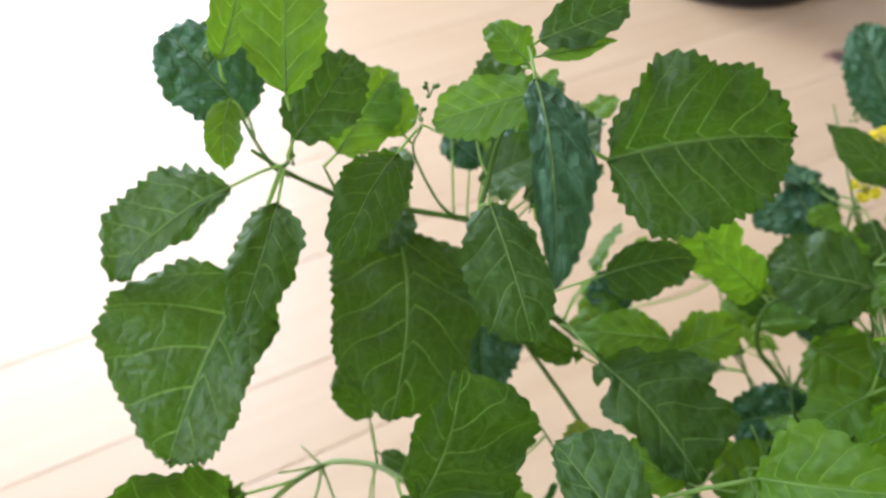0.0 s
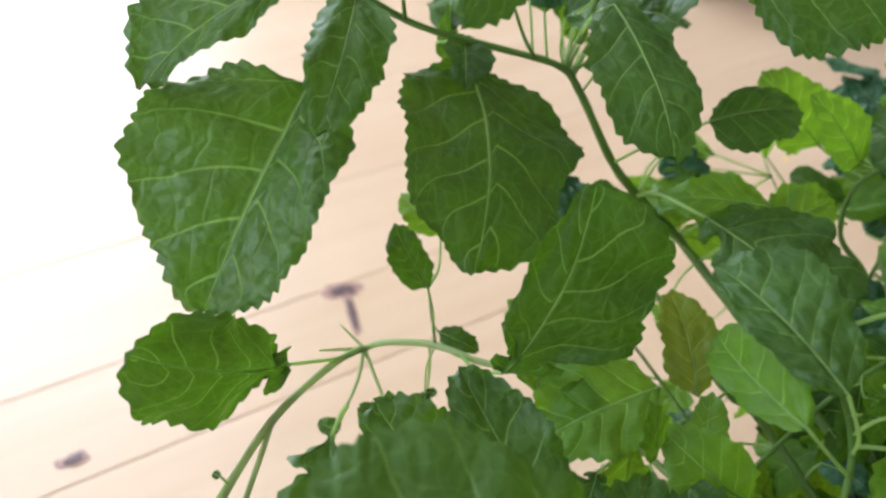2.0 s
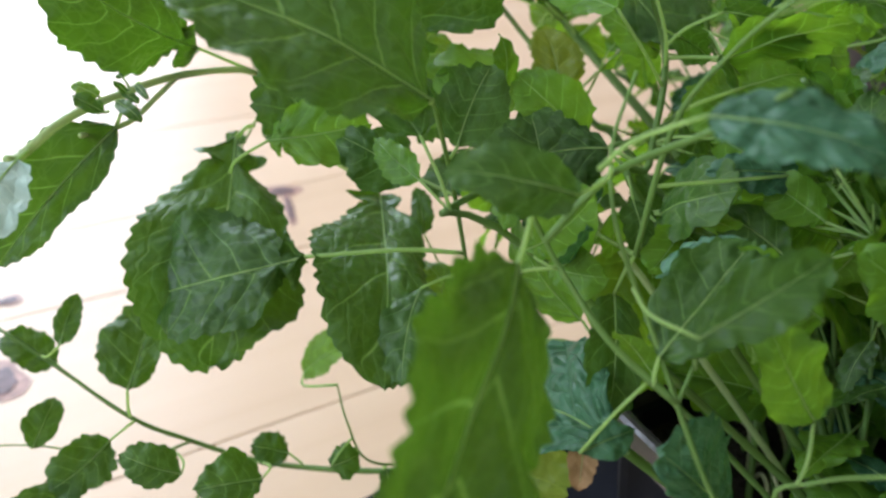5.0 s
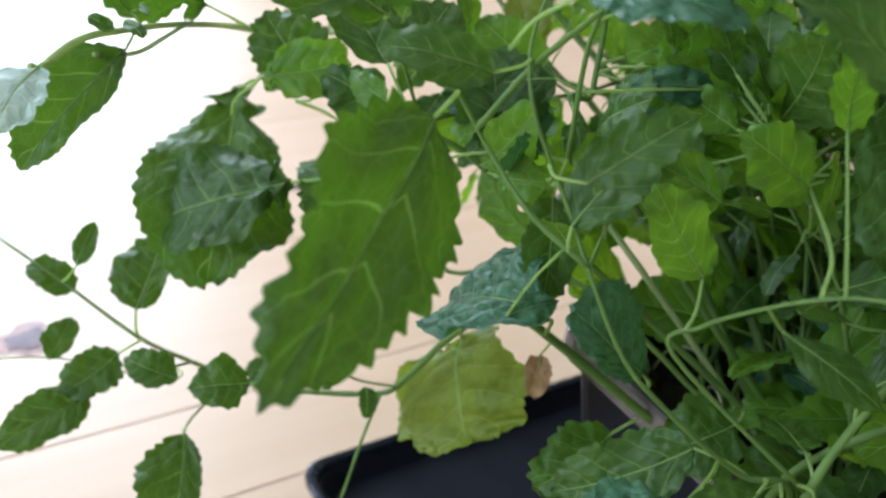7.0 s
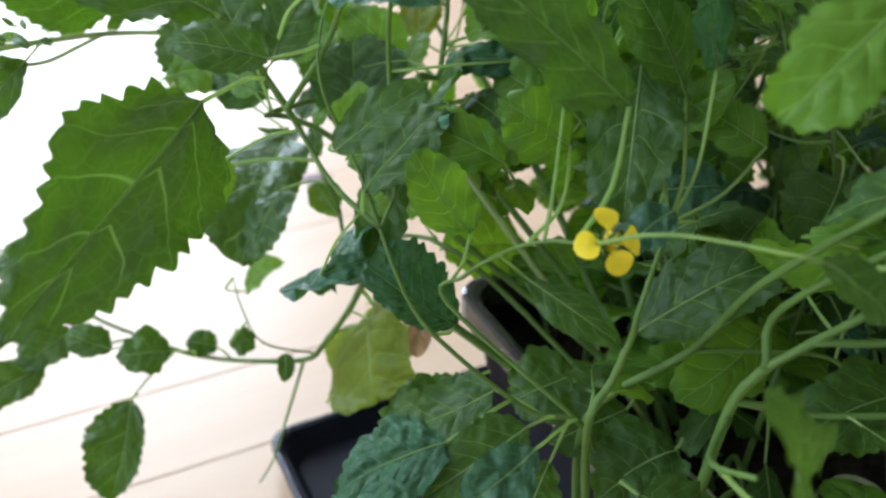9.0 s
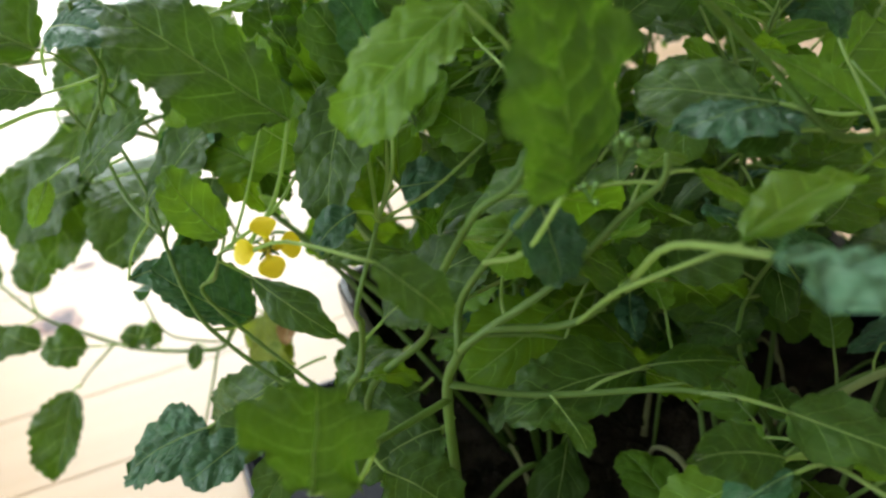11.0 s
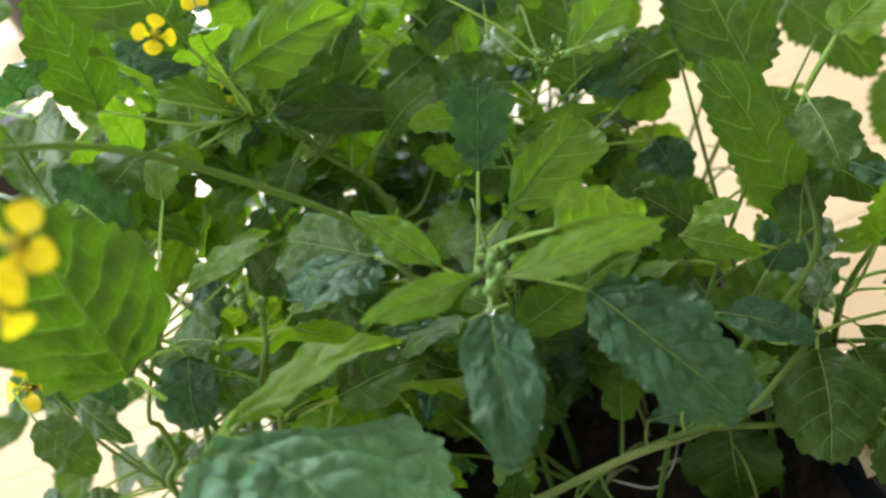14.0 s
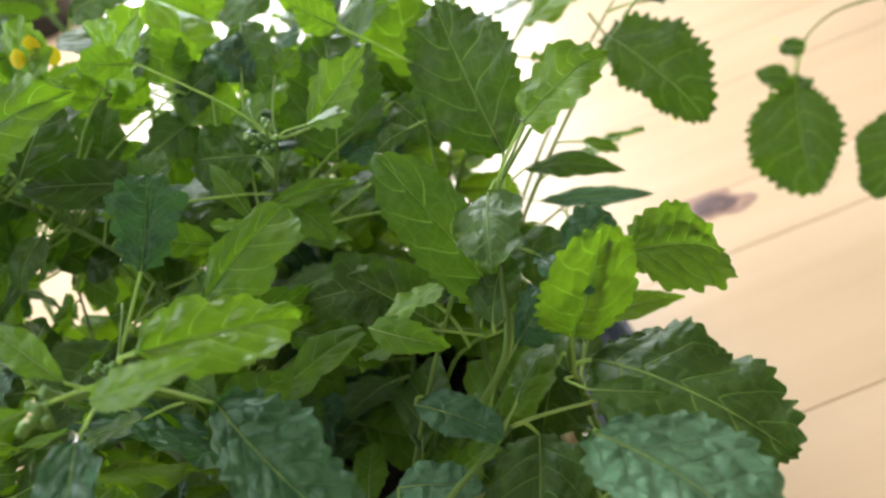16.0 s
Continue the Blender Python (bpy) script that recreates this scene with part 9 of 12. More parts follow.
leaf(plant_b, (.101,.044,.298), (.121,.032,.294), 0.018, (-.295,-.74,.605), (.06,.062,.297), 'broad', GREEN, -0.13, 0.08)
leaf(plant_a, (.089,.081,.236), (.083,.095,.225), 0.011, (.926,.376,.025), (.101,.066,.242), 'jag', YOUNG, 0.10, 0.03)
leaf(plant_a, (.115,.062,.242), (.108,.046,.23), 0.011, (.704,-.615,.355), (.11,.063,.231), 'broad', YOUNG, 0.02, 0.06)
leaf(plant_e, (.095,.027,.262), (.095,.032,.279), 0.010, (.069,-.951,.302), (.091,-.002,.239), 'broad', YOUNG, 0.18, 0.00)
leaf(plant_a, (.067,.188,.234), (.071,.184,.251), 0.013, (.967,.124,-.225), (.063,.193,.211), 'lyr', YOUNG, -0.14, 0.04)
leaf(plant_b, (.095,.082,.293), (.11,.086,.285), 0.009, (.448,-.706,.548), (.058,.066,.292), 'jag', YOUNG, 0.23, 0.02)
leaf(plant_b, (.083,.088,.296), (.083,.107,.31), 0.015, (.327,-.554,.766), (.058,.067,.29), 'jag', YOUNG, -0.03, 0.01)
leaf(plant_h, (.141,.054,.277), (.139,.037,.279), 0.012, (.795,-.055,.605), (.148,.076,.274), 'jag', YOUNG, 0.10, 0.06)
leaf(plant_h, (.125,.091,.27), (.109,.103,.272), 0.015, (-.483,-.738,.47), (.148,.076,.274), 'broad', GREEN, -0.09, 0.07)
leaf(plant_b, (.06,.095,.225), (.074,.075,.225), 0.015, (.033,.057,.998), (.062,.105,.221), 'lance', GREEN, 0.21, 0.06)
leaf(plant_h, (.119,.078,.29), (.099,.076,.299), 0.015, (.423,-.535,.732), (.148,.076,.274), 'lyr', YOUNG, 0.21, 0.02)
leaf(plant_h, (.13,.061,.291), (.127,.05,.313), 0.014, (.429,.771,.47), (.148,.076,.274), 'broad', YOUNG, 0.18, 0.04)
leaf(plant_h, (.121,.048,.296), (.114,.054,.332), 0.023, (.865,-.445,.233), (.148,.076,.274), 'jag', GREEN, 0.03, 0.03)
leaf(plant_h, (.14,.086,.288), (.121,.104,.299), 0.014, (.651,.247,.718), (.148,.076,.274), 'lyr', GREEN, 0.08, 0.01)
leaf(plant_h, (.149,.074,.277), (.134,.067,.27), 0.010, (-.462,-.002,.887), (.148,.076,.274), 'jag', YOUNG, 0.20, 0.06)
leaf(plant_b, (.13,.153,.229), (.143,.172,.245), 0.021, (-.777,-.017,.63), (.123,.147,.226), 'broad', GREEN, 0.02, 0.07)
leaf(plant_h, (.144,.111,.276), (.146,.135,.28), 0.016, (.087,-.168,.982), (.155,.079,.265), 'jag', GREEN, 0.08, 0.02)
leaf(plant_h, (.143,.116,.271), (.136,.133,.271), 0.014, (-.163,-.111,.98), (.155,.079,.265), 'broad', YOUNG, 0.19, 0.07)
leaf(plant_h, (.145,.072,.275), (.152,.055,.274), 0.010, (.081,-.033,.996), (.148,.076,.274), 'jag', YOUNG, 0.17, 0.00)
leaf(plant_c, (.153,.151,.262), (.137,.131,.275), 0.016, (.812,-.314,.492), (.182,.143,.257), 'lance', YOUNG, 0.09, 0.02)
leaf(plant_b, (.076,.118,.262), (.091,.091,.284), 0.021, (.174,.686,.707), (.063,.126,.257), 'jag', YOUNG, -0.01, 0.06)
leaf(plant_h, (.113,.093,.281), (.106,.111,.268), 0.013, (-.597,.297,.745), (.148,.076,.274), 'broad', BLUISH, 0.10, 0.01)
leaf(plant_h, (.16,.047,.31), (.132,.051,.349), 0.038, (.761,-.317,.566), (.148,.076,.274), 'lyr', GREEN, 0.07, 0.05)
leaf(plant_c, (.191,.113,.286), (.178,.105,.283), 0.010, (.561,-.791,-.244), (.182,.143,.257), 'jag', YOUNG, -0.09, 0.07)
leaf(plant_b, (.073,.123,.272), (.091,.108,.273), 0.017, (.415,.538,.734), (.062,.127,.26), 'jag', GREEN, 0.03, 0.06)
leaf(plant_c, (.157,.138,.204), (.141,.137,.205), 0.009, (.085,-.356,.931), (.158,.142,.202), 'jag', GREEN, 0.18, 0.05)
leaf(plant_b, (.08,.137,.294), (.109,.118,.313), 0.028, (-.669,-.546,.504), (.054,.138,.281), 'jag', YOUNG, 0.05, 0.06)
leaf(plant_b, (.023,.137,.236), (.021,.142,.253), 0.011, (.598,-.738,.311), (.034,.128,.217), 'lance', YOUNG, -0.13, 0.07)
leaf(plant_c, (.098,.141,.256), (.109,.129,.277), 0.019, (.28,-.771,-.572), (.088,.137,.248), 'jag', YOUNG, -0.09, 0.08)
leaf(plant_b, (.156,.178,.224), (.141,.164,.237), 0.012, (.718,-.118,.686), (.157,.181,.222), 'lyr', YOUNG, 0.04, 0.06)
leaf(plant_h, (.132,.082,.291), (.111,.071,.302), 0.019, (.552,-.382,.742), (.148,.076,.274), 'lyr', BLUISH, 0.08, 0.01)
leaf(plant_h, (.149,.103,.269), (.146,.117,.265), 0.008, (.56,.335,.758), (.156,.08,.263), 'broad', GREEN, 0.00, 0.06)
leaf(plant_c, (.101,.136,.242), (.102,.1,.264), 0.025, (.911,.237,.339), (.097,.134,.239), 'broad', YOUNG, 0.07, 0.07)
leaf(plant_b, (.123,.161,.192), (.122,.177,.168), 0.018, (-.297,-.788,-.539), (.126,.162,.191), 'broad', YOUNG, -0.10, 0.04)
leaf(plant_h, (.148,.07,.299), (.164,.048,.315), 0.018, (-.418,.304,.856), (.148,.076,.274), 'jag', YOUNG, -0.05, 0.01)
leaf(plant_c, (.152,.156,.272), (.14,.144,.274), 0.009, (.122,.041,.992), (.18,.16,.259), 'jag', YOUNG, 0.11, 0.03)
leaf(plant_e, (.15,.022,.28), (.142,.039,.286), 0.010, (.285,-.222,.932), (.167,-.01,.277), 'broad', YOUNG, 0.04, 0.08)
leaf(plant_a, (.086,.07,.257), (.08,.084,.273), 0.018, (.524,-.558,.644), (.101,.066,.242), 'lance', GREEN, 0.09, 0.01)
leaf(plant_h, (.143,.074,.276), (.12,.074,.294), 0.015, (.616,-.137,.776), (.148,.076,.274), 'lyr', YOUNG, 0.01, 0.01)
leaf(plant_c, (.177,.141,.281), (.145,.134,.3), 0.024, (.492,.128,.861), (.182,.143,.257), 'lyr', GREEN, 0.09, 0.03)
leaf(plant_c, (.233,.207,.188), (.227,.192,.201), 0.016, (.937,-.062,.343), (.233,.205,.188), 'lance', YOUNG, 0.11, 0.03)
leaf(plant_c, (.123,.202,.192), (.127,.221,.181), 0.013, (.418,.385,.823), (.123,.204,.194), 'broad', YOUNG, 0.24, 0.05)
leaf(plant_b, (.217,.173,.19), (.224,.165,.174), 0.010, (.519,-.634,.574), (.216,.169,.19), 'jag', YOUNG, -0.13, 0.02)
leaf(plant_c, (.231,.201,.214), (.231,.216,.26), 0.038, (.604,-.759,.245), (.231,.203,.226), 'lyr', YOUNG, -0.12, 0.01)
leaf(plant_h, (.219,.106,.236), (.23,.125,.221), 0.014, (.423,.391,.817), (.224,.095,.241), 'lyr', YOUNG, 0.14, 0.08)
leaf(plant_h, (.24,.112,.263), (.26,.126,.279), 0.018, (-.067,-.707,.704), (.233,.104,.265), 'jag', YOUNG, 0.24, 0.02)
leaf(plant_h, (.223,.111,.265), (.209,.132,.267), 0.014, (-.288,-.263,.921), (.233,.104,.265), 'lance', YOUNG, 0.20, 0.05)
leaf(plant_h, (.155,.08,.275), (.163,.106,.293), 0.024, (.424,-.599,.679), (.15,.077,.272), 'lance', GREEN, -0.02, 0.04)
leaf(plant_c, (.227,.174,.26), (.234,.162,.271), 0.014, (.738,.625,.252), (.203,.192,.249), 'broad', YOUNG, 0.21, 0.04)
leaf(plant_c, (.177,.11,.287), (.203,.109,.31), 0.024, (-.283,-.927,.246), (.182,.143,.257), 'jag', YOUNG, 0.03, 0.03)
leaf(plant_b, (.156,.165,.267), (.143,.202,.28), 0.029, (.812,.107,.573), (.158,.204,.239), 'lyr', YOUNG, 0.18, 0.08)
leaf(plant_c, (.204,.203,.25), (.215,.212,.238), 0.012, (.713,.04,.7), (.204,.197,.253), 'broad', GREEN, -0.15, 0.06)
leaf(plant_b, (.161,.151,.22), (.167,.167,.241), 0.015, (.221,-.794,.566), (.158,.154,.216), 'lyr', YOUNG, -0.15, 0.07)
leaf(plant_b, (.206,.224,.196), (.223,.227,.212), 0.015, (-.66,-.25,.708), (.203,.228,.198), 'jag', GREEN, -0.07, 0.04)
leaf(plant_h, (.203,.099,.298), (.191,.092,.304), 0.009, (.615,-.736,.285), (.233,.104,.265), 'lyr', YOUNG, -0.04, 0.06)
leaf(plant_b, (.142,.198,.266), (.137,.193,.282), 0.011, (.953,-.007,.303), (.148,.209,.238), 'jag', GREEN, 0.19, 0.02)
leaf(plant_b, (.116,.139,.275), (.134,.132,.272), 0.012, (-.111,-.614,.781), (.103,.162,.26), 'lyr', YOUNG, 0.01, 0.02)
leaf(plant_b, (.192,.183,.237), (.184,.199,.234), 0.012, (-.303,-.021,.953), (.193,.185,.232), 'jag', YOUNG, -0.02, 0.04)
leaf(plant_c, (.221,.14,.223), (.25,.143,.219), 0.016, (.142,-.018,.99), (.213,.137,.215), 'jag', GREEN, 0.15, 0.04)
leaf(plant_b, (.108,.136,.278), (.111,.126,.289), 0.008, (.706,-.394,-.589), (.103,.162,.26), 'broad', YOUNG, 0.08, 0.01)
leaf(plant_h, (.24,.152,.215), (.224,.156,.216), 0.012, (.042,-.04,.998), (.251,.154,.204), 'jag', GREEN, -0.08, 0.01)
leaf(plant_h, (.215,.115,.251), (.202,.128,.257), 0.015, (-.28,-.6,.749), (.229,.101,.253), 'jag', BLUISH, 0.05, 0.06)
leaf(plant_h, (.25,.097,.272), (.265,.096,.275), 0.008, (-.178,.13,.975), (.233,.104,.265), 'jag', YOUNG, -0.05, 0.06)
leaf(plant_b, (.107,.154,.279), (.141,.161,.261), 0.021, (.376,-.848,.374), (.103,.162,.26), 'jag', YOUNG, -0.10, 0.07)
leaf(plant_b, (.183,.179,.23), (.166,.16,.235), 0.016, (.758,-.653,-.004), (.184,.172,.222), 'jag', BLUISH, 0.07, 0.08)
leaf(plant_c, (.216,.128,.204), (.23,.157,.22), 0.020, (-.047,-.482,.875), (.214,.136,.211), 'lyr', YOUNG, 0.02, 0.03)
leaf(plant_b, (.123,.155,.275), (.141,.139,.285), 0.013, (-.322,.2,.925), (.103,.162,.26), 'lance', YOUNG, -0.04, 0.08)
leaf(plant_h, (.148,.111,.289), (.142,.126,.313), 0.020, (.151,-.827,.541), (.148,.076,.274), 'jag', YOUNG, -0.11, 0.03)
leaf(plant_a, (.112,.107,.242), (.11,.095,.265), 0.015, (.985,-.17,0), (.113,.112,.226), 'lance', GREEN, 0.12, 0.08)
leaf(plant_h, (.151,.083,.255), (.143,.104,.257), 0.013, (.068,-.064,.996), (.158,.081,.261), 'lyr', YOUNG, -0.11, 0.04)
leaf(plant_g, (.25,.132,.285), (.239,.13,.296), 0.011, (.634,-.552,.542), (.265,.142,.264), 'jag', YOUNG, -0.01, 0.02)
leaf(plant_c, (.19,.138,.277), (.186,.131,.294), 0.012, (.949,-.306,.071), (.182,.143,.257), 'broad', YOUNG, -0.08, 0.07)
leaf(plant_c, (.211,.145,.229), (.202,.17,.257), 0.022, (.423,-.606,.674), (.209,.144,.228), 'lyr', YOUNG, -0.13, 0.01)
leaf(plant_c, (.174,.137,.249), (.167,.113,.247), 0.018, (.94,-.292,.178), (.18,.141,.244), 'broad', YOUNG, -0.03, 0.03)
leaf(plant_c, (.165,.127,.283), (.15,.13,.289), 0.010, (.141,-.728,.671), (.182,.143,.257), 'broad', YOUNG, 0.17, 0.07)
leaf(plant_b, (.122,.164,.271), (.139,.168,.284), 0.012, (-.287,-.747,.599), (.103,.162,.26), 'jag', YOUNG, -0.00, 0.03)
leaf(plant_c, (.218,.182,.255), (.238,.203,.279), 0.021, (-.323,-.574,.753), (.204,.197,.253), 'jag', GREEN, 0.12, 0.01)
leaf(plant_h, (.222,.132,.273), (.224,.147,.274), 0.011, (.641,-.077,.764), (.233,.104,.265), 'jag', YOUNG, -0.00, 0.02)
leaf(plant_c, (.19,.204,.258), (.174,.211,.253), 0.010, (-.443,-.464,.767), (.204,.197,.253), 'broad', BLUISH, -0.09, 0.01)
leaf(plant_b, (.134,.184,.208), (.15,.189,.192), 0.011, (.472,.562,.68), (.129,.184,.204), 'jag', BLUISH, -0.05, 0.08)
leaf(plant_b, (.073,.109,.22), (.098,.091,.223), 0.019, (-.415,-.462,.784), (.062,.105,.221), 'lyr', YOUNG, 0.19, 0.09)
leaf(plant_b, (.14,.134,.246), (.145,.126,.259), 0.011, (-.954,-.013,.299), (.141,.136,.222), 'jag', YOUNG, 0.08, 0.03)
leaf(plant_c, (.161,.15,.211), (.142,.131,.223), 0.018, (.052,.491,.87), (.157,.147,.211), 'jag', YOUNG, -0.02, 0.02)
leaf(plant_b, (.139,.144,.224), (.16,.145,.231), 0.013, (-.214,-.66,.72), (.141,.136,.222), 'lance', YOUNG, 0.06, 0.03)
leaf(plant_h, (.147,.069,.248), (.136,.054,.239), 0.011, (-.266,-.312,.912), (.158,.081,.261), 'lyr', GREEN, -0.07, 0.00)
leaf(plant_c, (.106,.132,.215), (.096,.142,.205), 0.013, (-.724,-.689,.025), (.112,.128,.219), 'jag', YOUNG, 0.06, 0.08)
leaf(plant_c, (.103,.126,.228), (.092,.129,.205), 0.013, (-.799,-.483,.357), (.108,.129,.225), 'jag', YOUNG, 0.19, 0.07)
leaf(plant_a, (.094,.079,.22), (.086,.094,.228), 0.010, (.316,-.338,.886), (.104,.065,.238), 'jag', GREEN, 0.15, 0.00)
leaf(plant_c, (.097,.133,.262), (.08,.111,.247), 0.025, (.318,-.687,.653), (.088,.137,.248), 'jag', YOUNG, 0.09, 0.07)
leaf(plant_b, (.03,.1,.21), (.04,.089,.233), 0.016, (-.487,-.852,-.192), (.033,.102,.207), 'lyr', YOUNG, 0.16, 0.02)
leaf(plant_h, (.131,.074,.267), (.112,.076,.267), 0.015, (-.078,-.845,.529), (.148,.076,.274), 'lyr', YOUNG, 0.10, 0.06)
leaf(plant_c, (.171,.226,.214), (.182,.218,.226), 0.011, (-.741,-.605,.293), (.17,.223,.214), 'jag', YOUNG, -0.02, 0.03)
leaf(plant_c, (.097,.222,.208), (.09,.233,.231), 0.015, (-.267,-.9,.344), (.097,.223,.21), 'broad', YOUNG, 0.00, 0.03)
leaf(plant_c, (.136,.218,.186), (.135,.197,.194), 0.013, (.838,-.23,-.495), (.136,.215,.181), 'jag', YOUNG, 0.07, 0.05)
leaf(plant_b, (.118,.146,.224), (.103,.157,.217), 0.013, (-.616,-.767,.178), (.119,.144,.225), 'lyr', YOUNG, -0.07, 0.06)
leaf(plant_b, (.063,.085,.231), (.053,.073,.224), 0.010, (.189,-.574,.797), (.062,.105,.221), 'lyr', YOUNG, -0.05, 0.05)
leaf(plant_b, (.076,.169,.17), (.065,.155,.186), 0.017, (.468,.451,.76), (.075,.168,.176), 'broad', YOUNG, -0.11, 0.08)
leaf(plant_a, (.095,.079,.242), (.091,.096,.237), 0.011, (-.244,.228,.943), (.101,.066,.242), 'broad', YOUNG, 0.20, 0.08)
leaf(plant_a, (.117,.065,.217), (.115,.085,.24), 0.015, (.328,-.709,.624), (.113,.062,.227), 'jag', YOUNG, 0.14, 0.02)
leaf(plant_b, (.044,.21,.189), (.027,.202,.164), 0.017, (.608,-.778,-.159), (.052,.203,.196), 'broad', BLUISH, -0.04, 0.04)
leaf(plant_b, (.081,.103,.216), (.086,.1,.202), 0.010, (.947,.032,.318), (.062,.105,.221), 'jag', BLUISH, 0.08, 0.06)
leaf(plant_a, (.092,.15,.189), (.064,.14,.202), 0.019, (.308,.339,.889), (.089,.152,.196), 'lyr', GREEN, 0.21, 0.06)
leaf(plant_b, (.154,.104,.211), (.164,.091,.209), 0.012, (-.501,-.48,.72), (.142,.113,.199), 'jag', YOUNG, 0.05, 0.05)
leaf(plant_b, (.062,.103,.221), (.071,.097,.207), 0.013, (.098,-.905,.415), (.062,.105,.221), 'broad', YOUNG, -0.07, 0.04)
leaf(plant_b, (.154,.117,.19), (.15,.1,.209), 0.015, (.173,.715,.677), (.142,.11,.196), 'lyr', YOUNG, -0.14, 0.08)
leaf(plant_a, (.086,.071,.231), (.071,.089,.234), 0.016, (-.54,-.569,.62), (.101,.066,.242), 'lance', GREEN, -0.04, 0.07)
leaf(plant_c, (.174,.192,.194), (.156,.194,.191), 0.010, (-.181,-.68,.71), (.173,.193,.189), 'jag', YOUNG, -0.05, 0.04)
leaf(plant_b, (.131,.209,.207), (.149,.207,.22), 0.015, (-.544,-.446,.711), (.131,.206,.214), 'jag', YOUNG, -0.04, 0.03)
leaf(plant_b, (.034,.09,.212), (.045,.079,.217), 0.013, (-.737,-.647,.195), (.033,.102,.207), 'lyr', YOUNG, 0.24, 0.05)
leaf(plant_b, (.133,.13,.228), (.125,.123,.249), 0.019, (-.574,-.685,-.449), (.141,.136,.222), 'broad', YOUNG, 0.18, 0.09)
leaf(plant_c, (.16,.135,.253), (.152,.124,.245), 0.011, (-.001,-.562,.827), (.18,.141,.244), 'jag', BLUISH, 0.17, 0.09)
leaf(plant_c, (.158,.218,.196), (.141,.218,.2), 0.009, (.192,-.636,.747), (.157,.225,.203), 'lyr', YOUNG, 0.16, 0.03)
leaf(plant_a, (.057,.127,.195), (.042,.109,.206), 0.015, (-.182,.615,.767), (.06,.13,.2), 'broad', YOUNG, -0.14, 0.05)
leaf(plant_b, (.04,.194,.16), (.039,.198,.142), 0.013, (.878,-.452,-.159), (.06,.191,.19), 'jag', YOUNG, -0.14, 0.02)
leaf(plant_a, (.094,.069,.258), (.096,.085,.271), 0.016, (-.634,-.406,.658), (.101,.066,.242), 'jag', GREEN, 0.08, 0.00)
leaf(plant_h, (.149,.106,.258), (.143,.125,.259), 0.010, (-.587,-.216,.781), (.158,.081,.261), 'jag', YOUNG, 0.07, 0.02)
leaf(plant_a, (.126,.064,.216), (.145,.066,.23), 0.019, (-.082,-.976,.202), (.121,.06,.215), 'jag', GREEN, -0.07, 0.01)
leaf(plant_a, (.098,.175,.204), (.104,.16,.201), 0.011, (-.089,-.217,.972), (.1,.176,.202), 'jag', GREEN, 0.12, 0.00)
leaf(plant_b, (.13,.154,.224), (.135,.135,.249), 0.019, (-.087,-.809,-.581), (.123,.147,.226), 'jag', YOUNG, -0.09, 0.07)
leaf(plant_b, (.031,.106,.217), (.048,.123,.204), 0.022, (.683,-.168,.711), (.033,.102,.207), 'lyr', YOUNG, 0.21, 0.00)
leaf(plant_b, (.069,.177,.167), (.056,.186,.157), 0.015, (-.531,.134,.837), (.071,.174,.179), 'lance', YOUNG, -0.10, 0.07)
leaf(plant_c, (.094,.203,.193), (.09,.208,.17), 0.018, (.398,-.876,-.274), (.108,.21,.202), 'jag', YOUNG, 0.09, 0.01)
leaf(plant_b, (.096,.167,.228), (.112,.16,.226), 0.010, (-.287,-.754,.591), (.098,.174,.23), 'lyr', YOUNG, 0.03, 0.02)
leaf(plant_a, (.029,.162,.213), (.028,.149,.19), 0.021, (.204,-.856,.475), (.031,.159,.215), 'lyr', YOUNG, 0.10, 0.08)
leaf(plant_b, (.066,.088,.231), (.07,.073,.238), 0.010, (-.263,.362,.894), (.062,.105,.221), 'lyr', YOUNG, -0.09, 0.05)
leaf(plant_b, (.152,.146,.216), (.139,.165,.221), 0.015, (-.679,-.558,.477), (.157,.153,.213), 'broad', YOUNG, 0.22, 0.06)
leaf(plant_c, (.174,.226,.218), (.148,.209,.234), 0.017, (.365,-.884,-.293), (.17,.223,.214), 'jag', YOUNG, -0.07, 0.02)
leaf(plant_c, (.118,.172,.217), (.131,.158,.216), 0.015, (-.478,-.512,.714), (.123,.176,.209), 'jag', BLUISH, 0.15, 0.05)
leaf(plant_c, (.121,.174,.223), (.124,.162,.234), 0.010, (-.925,-.357,-.127), (.116,.181,.219), 'lyr', YOUNG, -0.13, 0.01)
leaf(plant_b, (.028,.214,.197), (.013,.198,.204), 0.014, (.756,-.526,.39), (.04,.221,.205), 'broad', GREEN, -0.05, 0.08)
leaf(plant_h, (.146,.103,.254), (.143,.119,.247), 0.012, (.171,.423,.89), (.16,.082,.258), 'broad', YOUNG, 0.24, 0.04)
leaf(plant_a, (.101,.126,.186), (.111,.126,.199), 0.012, (.161,-.976,-.146), (.101,.128,.185), 'broad', YOUNG, -0.13, 0.04)
leaf(plant_a, (.138,.094,.228), (.153,.098,.232), 0.012, (.007,-.721,.693), (.123,.098,.213), 'broad', GREEN, -0.00, 0.06)
leaf(plant_a, (.099,.068,.241), (.095,.072,.225), 0.013, (-.219,-.96,-.174), (.104,.065,.238), 'lance', YOUNG, 0.24, 0.07)
leaf(plant_a, (.114,.111,.231), (.131,.114,.24), 0.013, (.051,-.976,.211), (.113,.112,.226), 'jag', GREEN, 0.03, 0.07)
leaf(plant_d, (.071,.057,.232), (.082,.067,.214), 0.015, (.876,-.147,.46), (.058,.047,.234), 'lyr', GREEN, 0.10, 0.03)
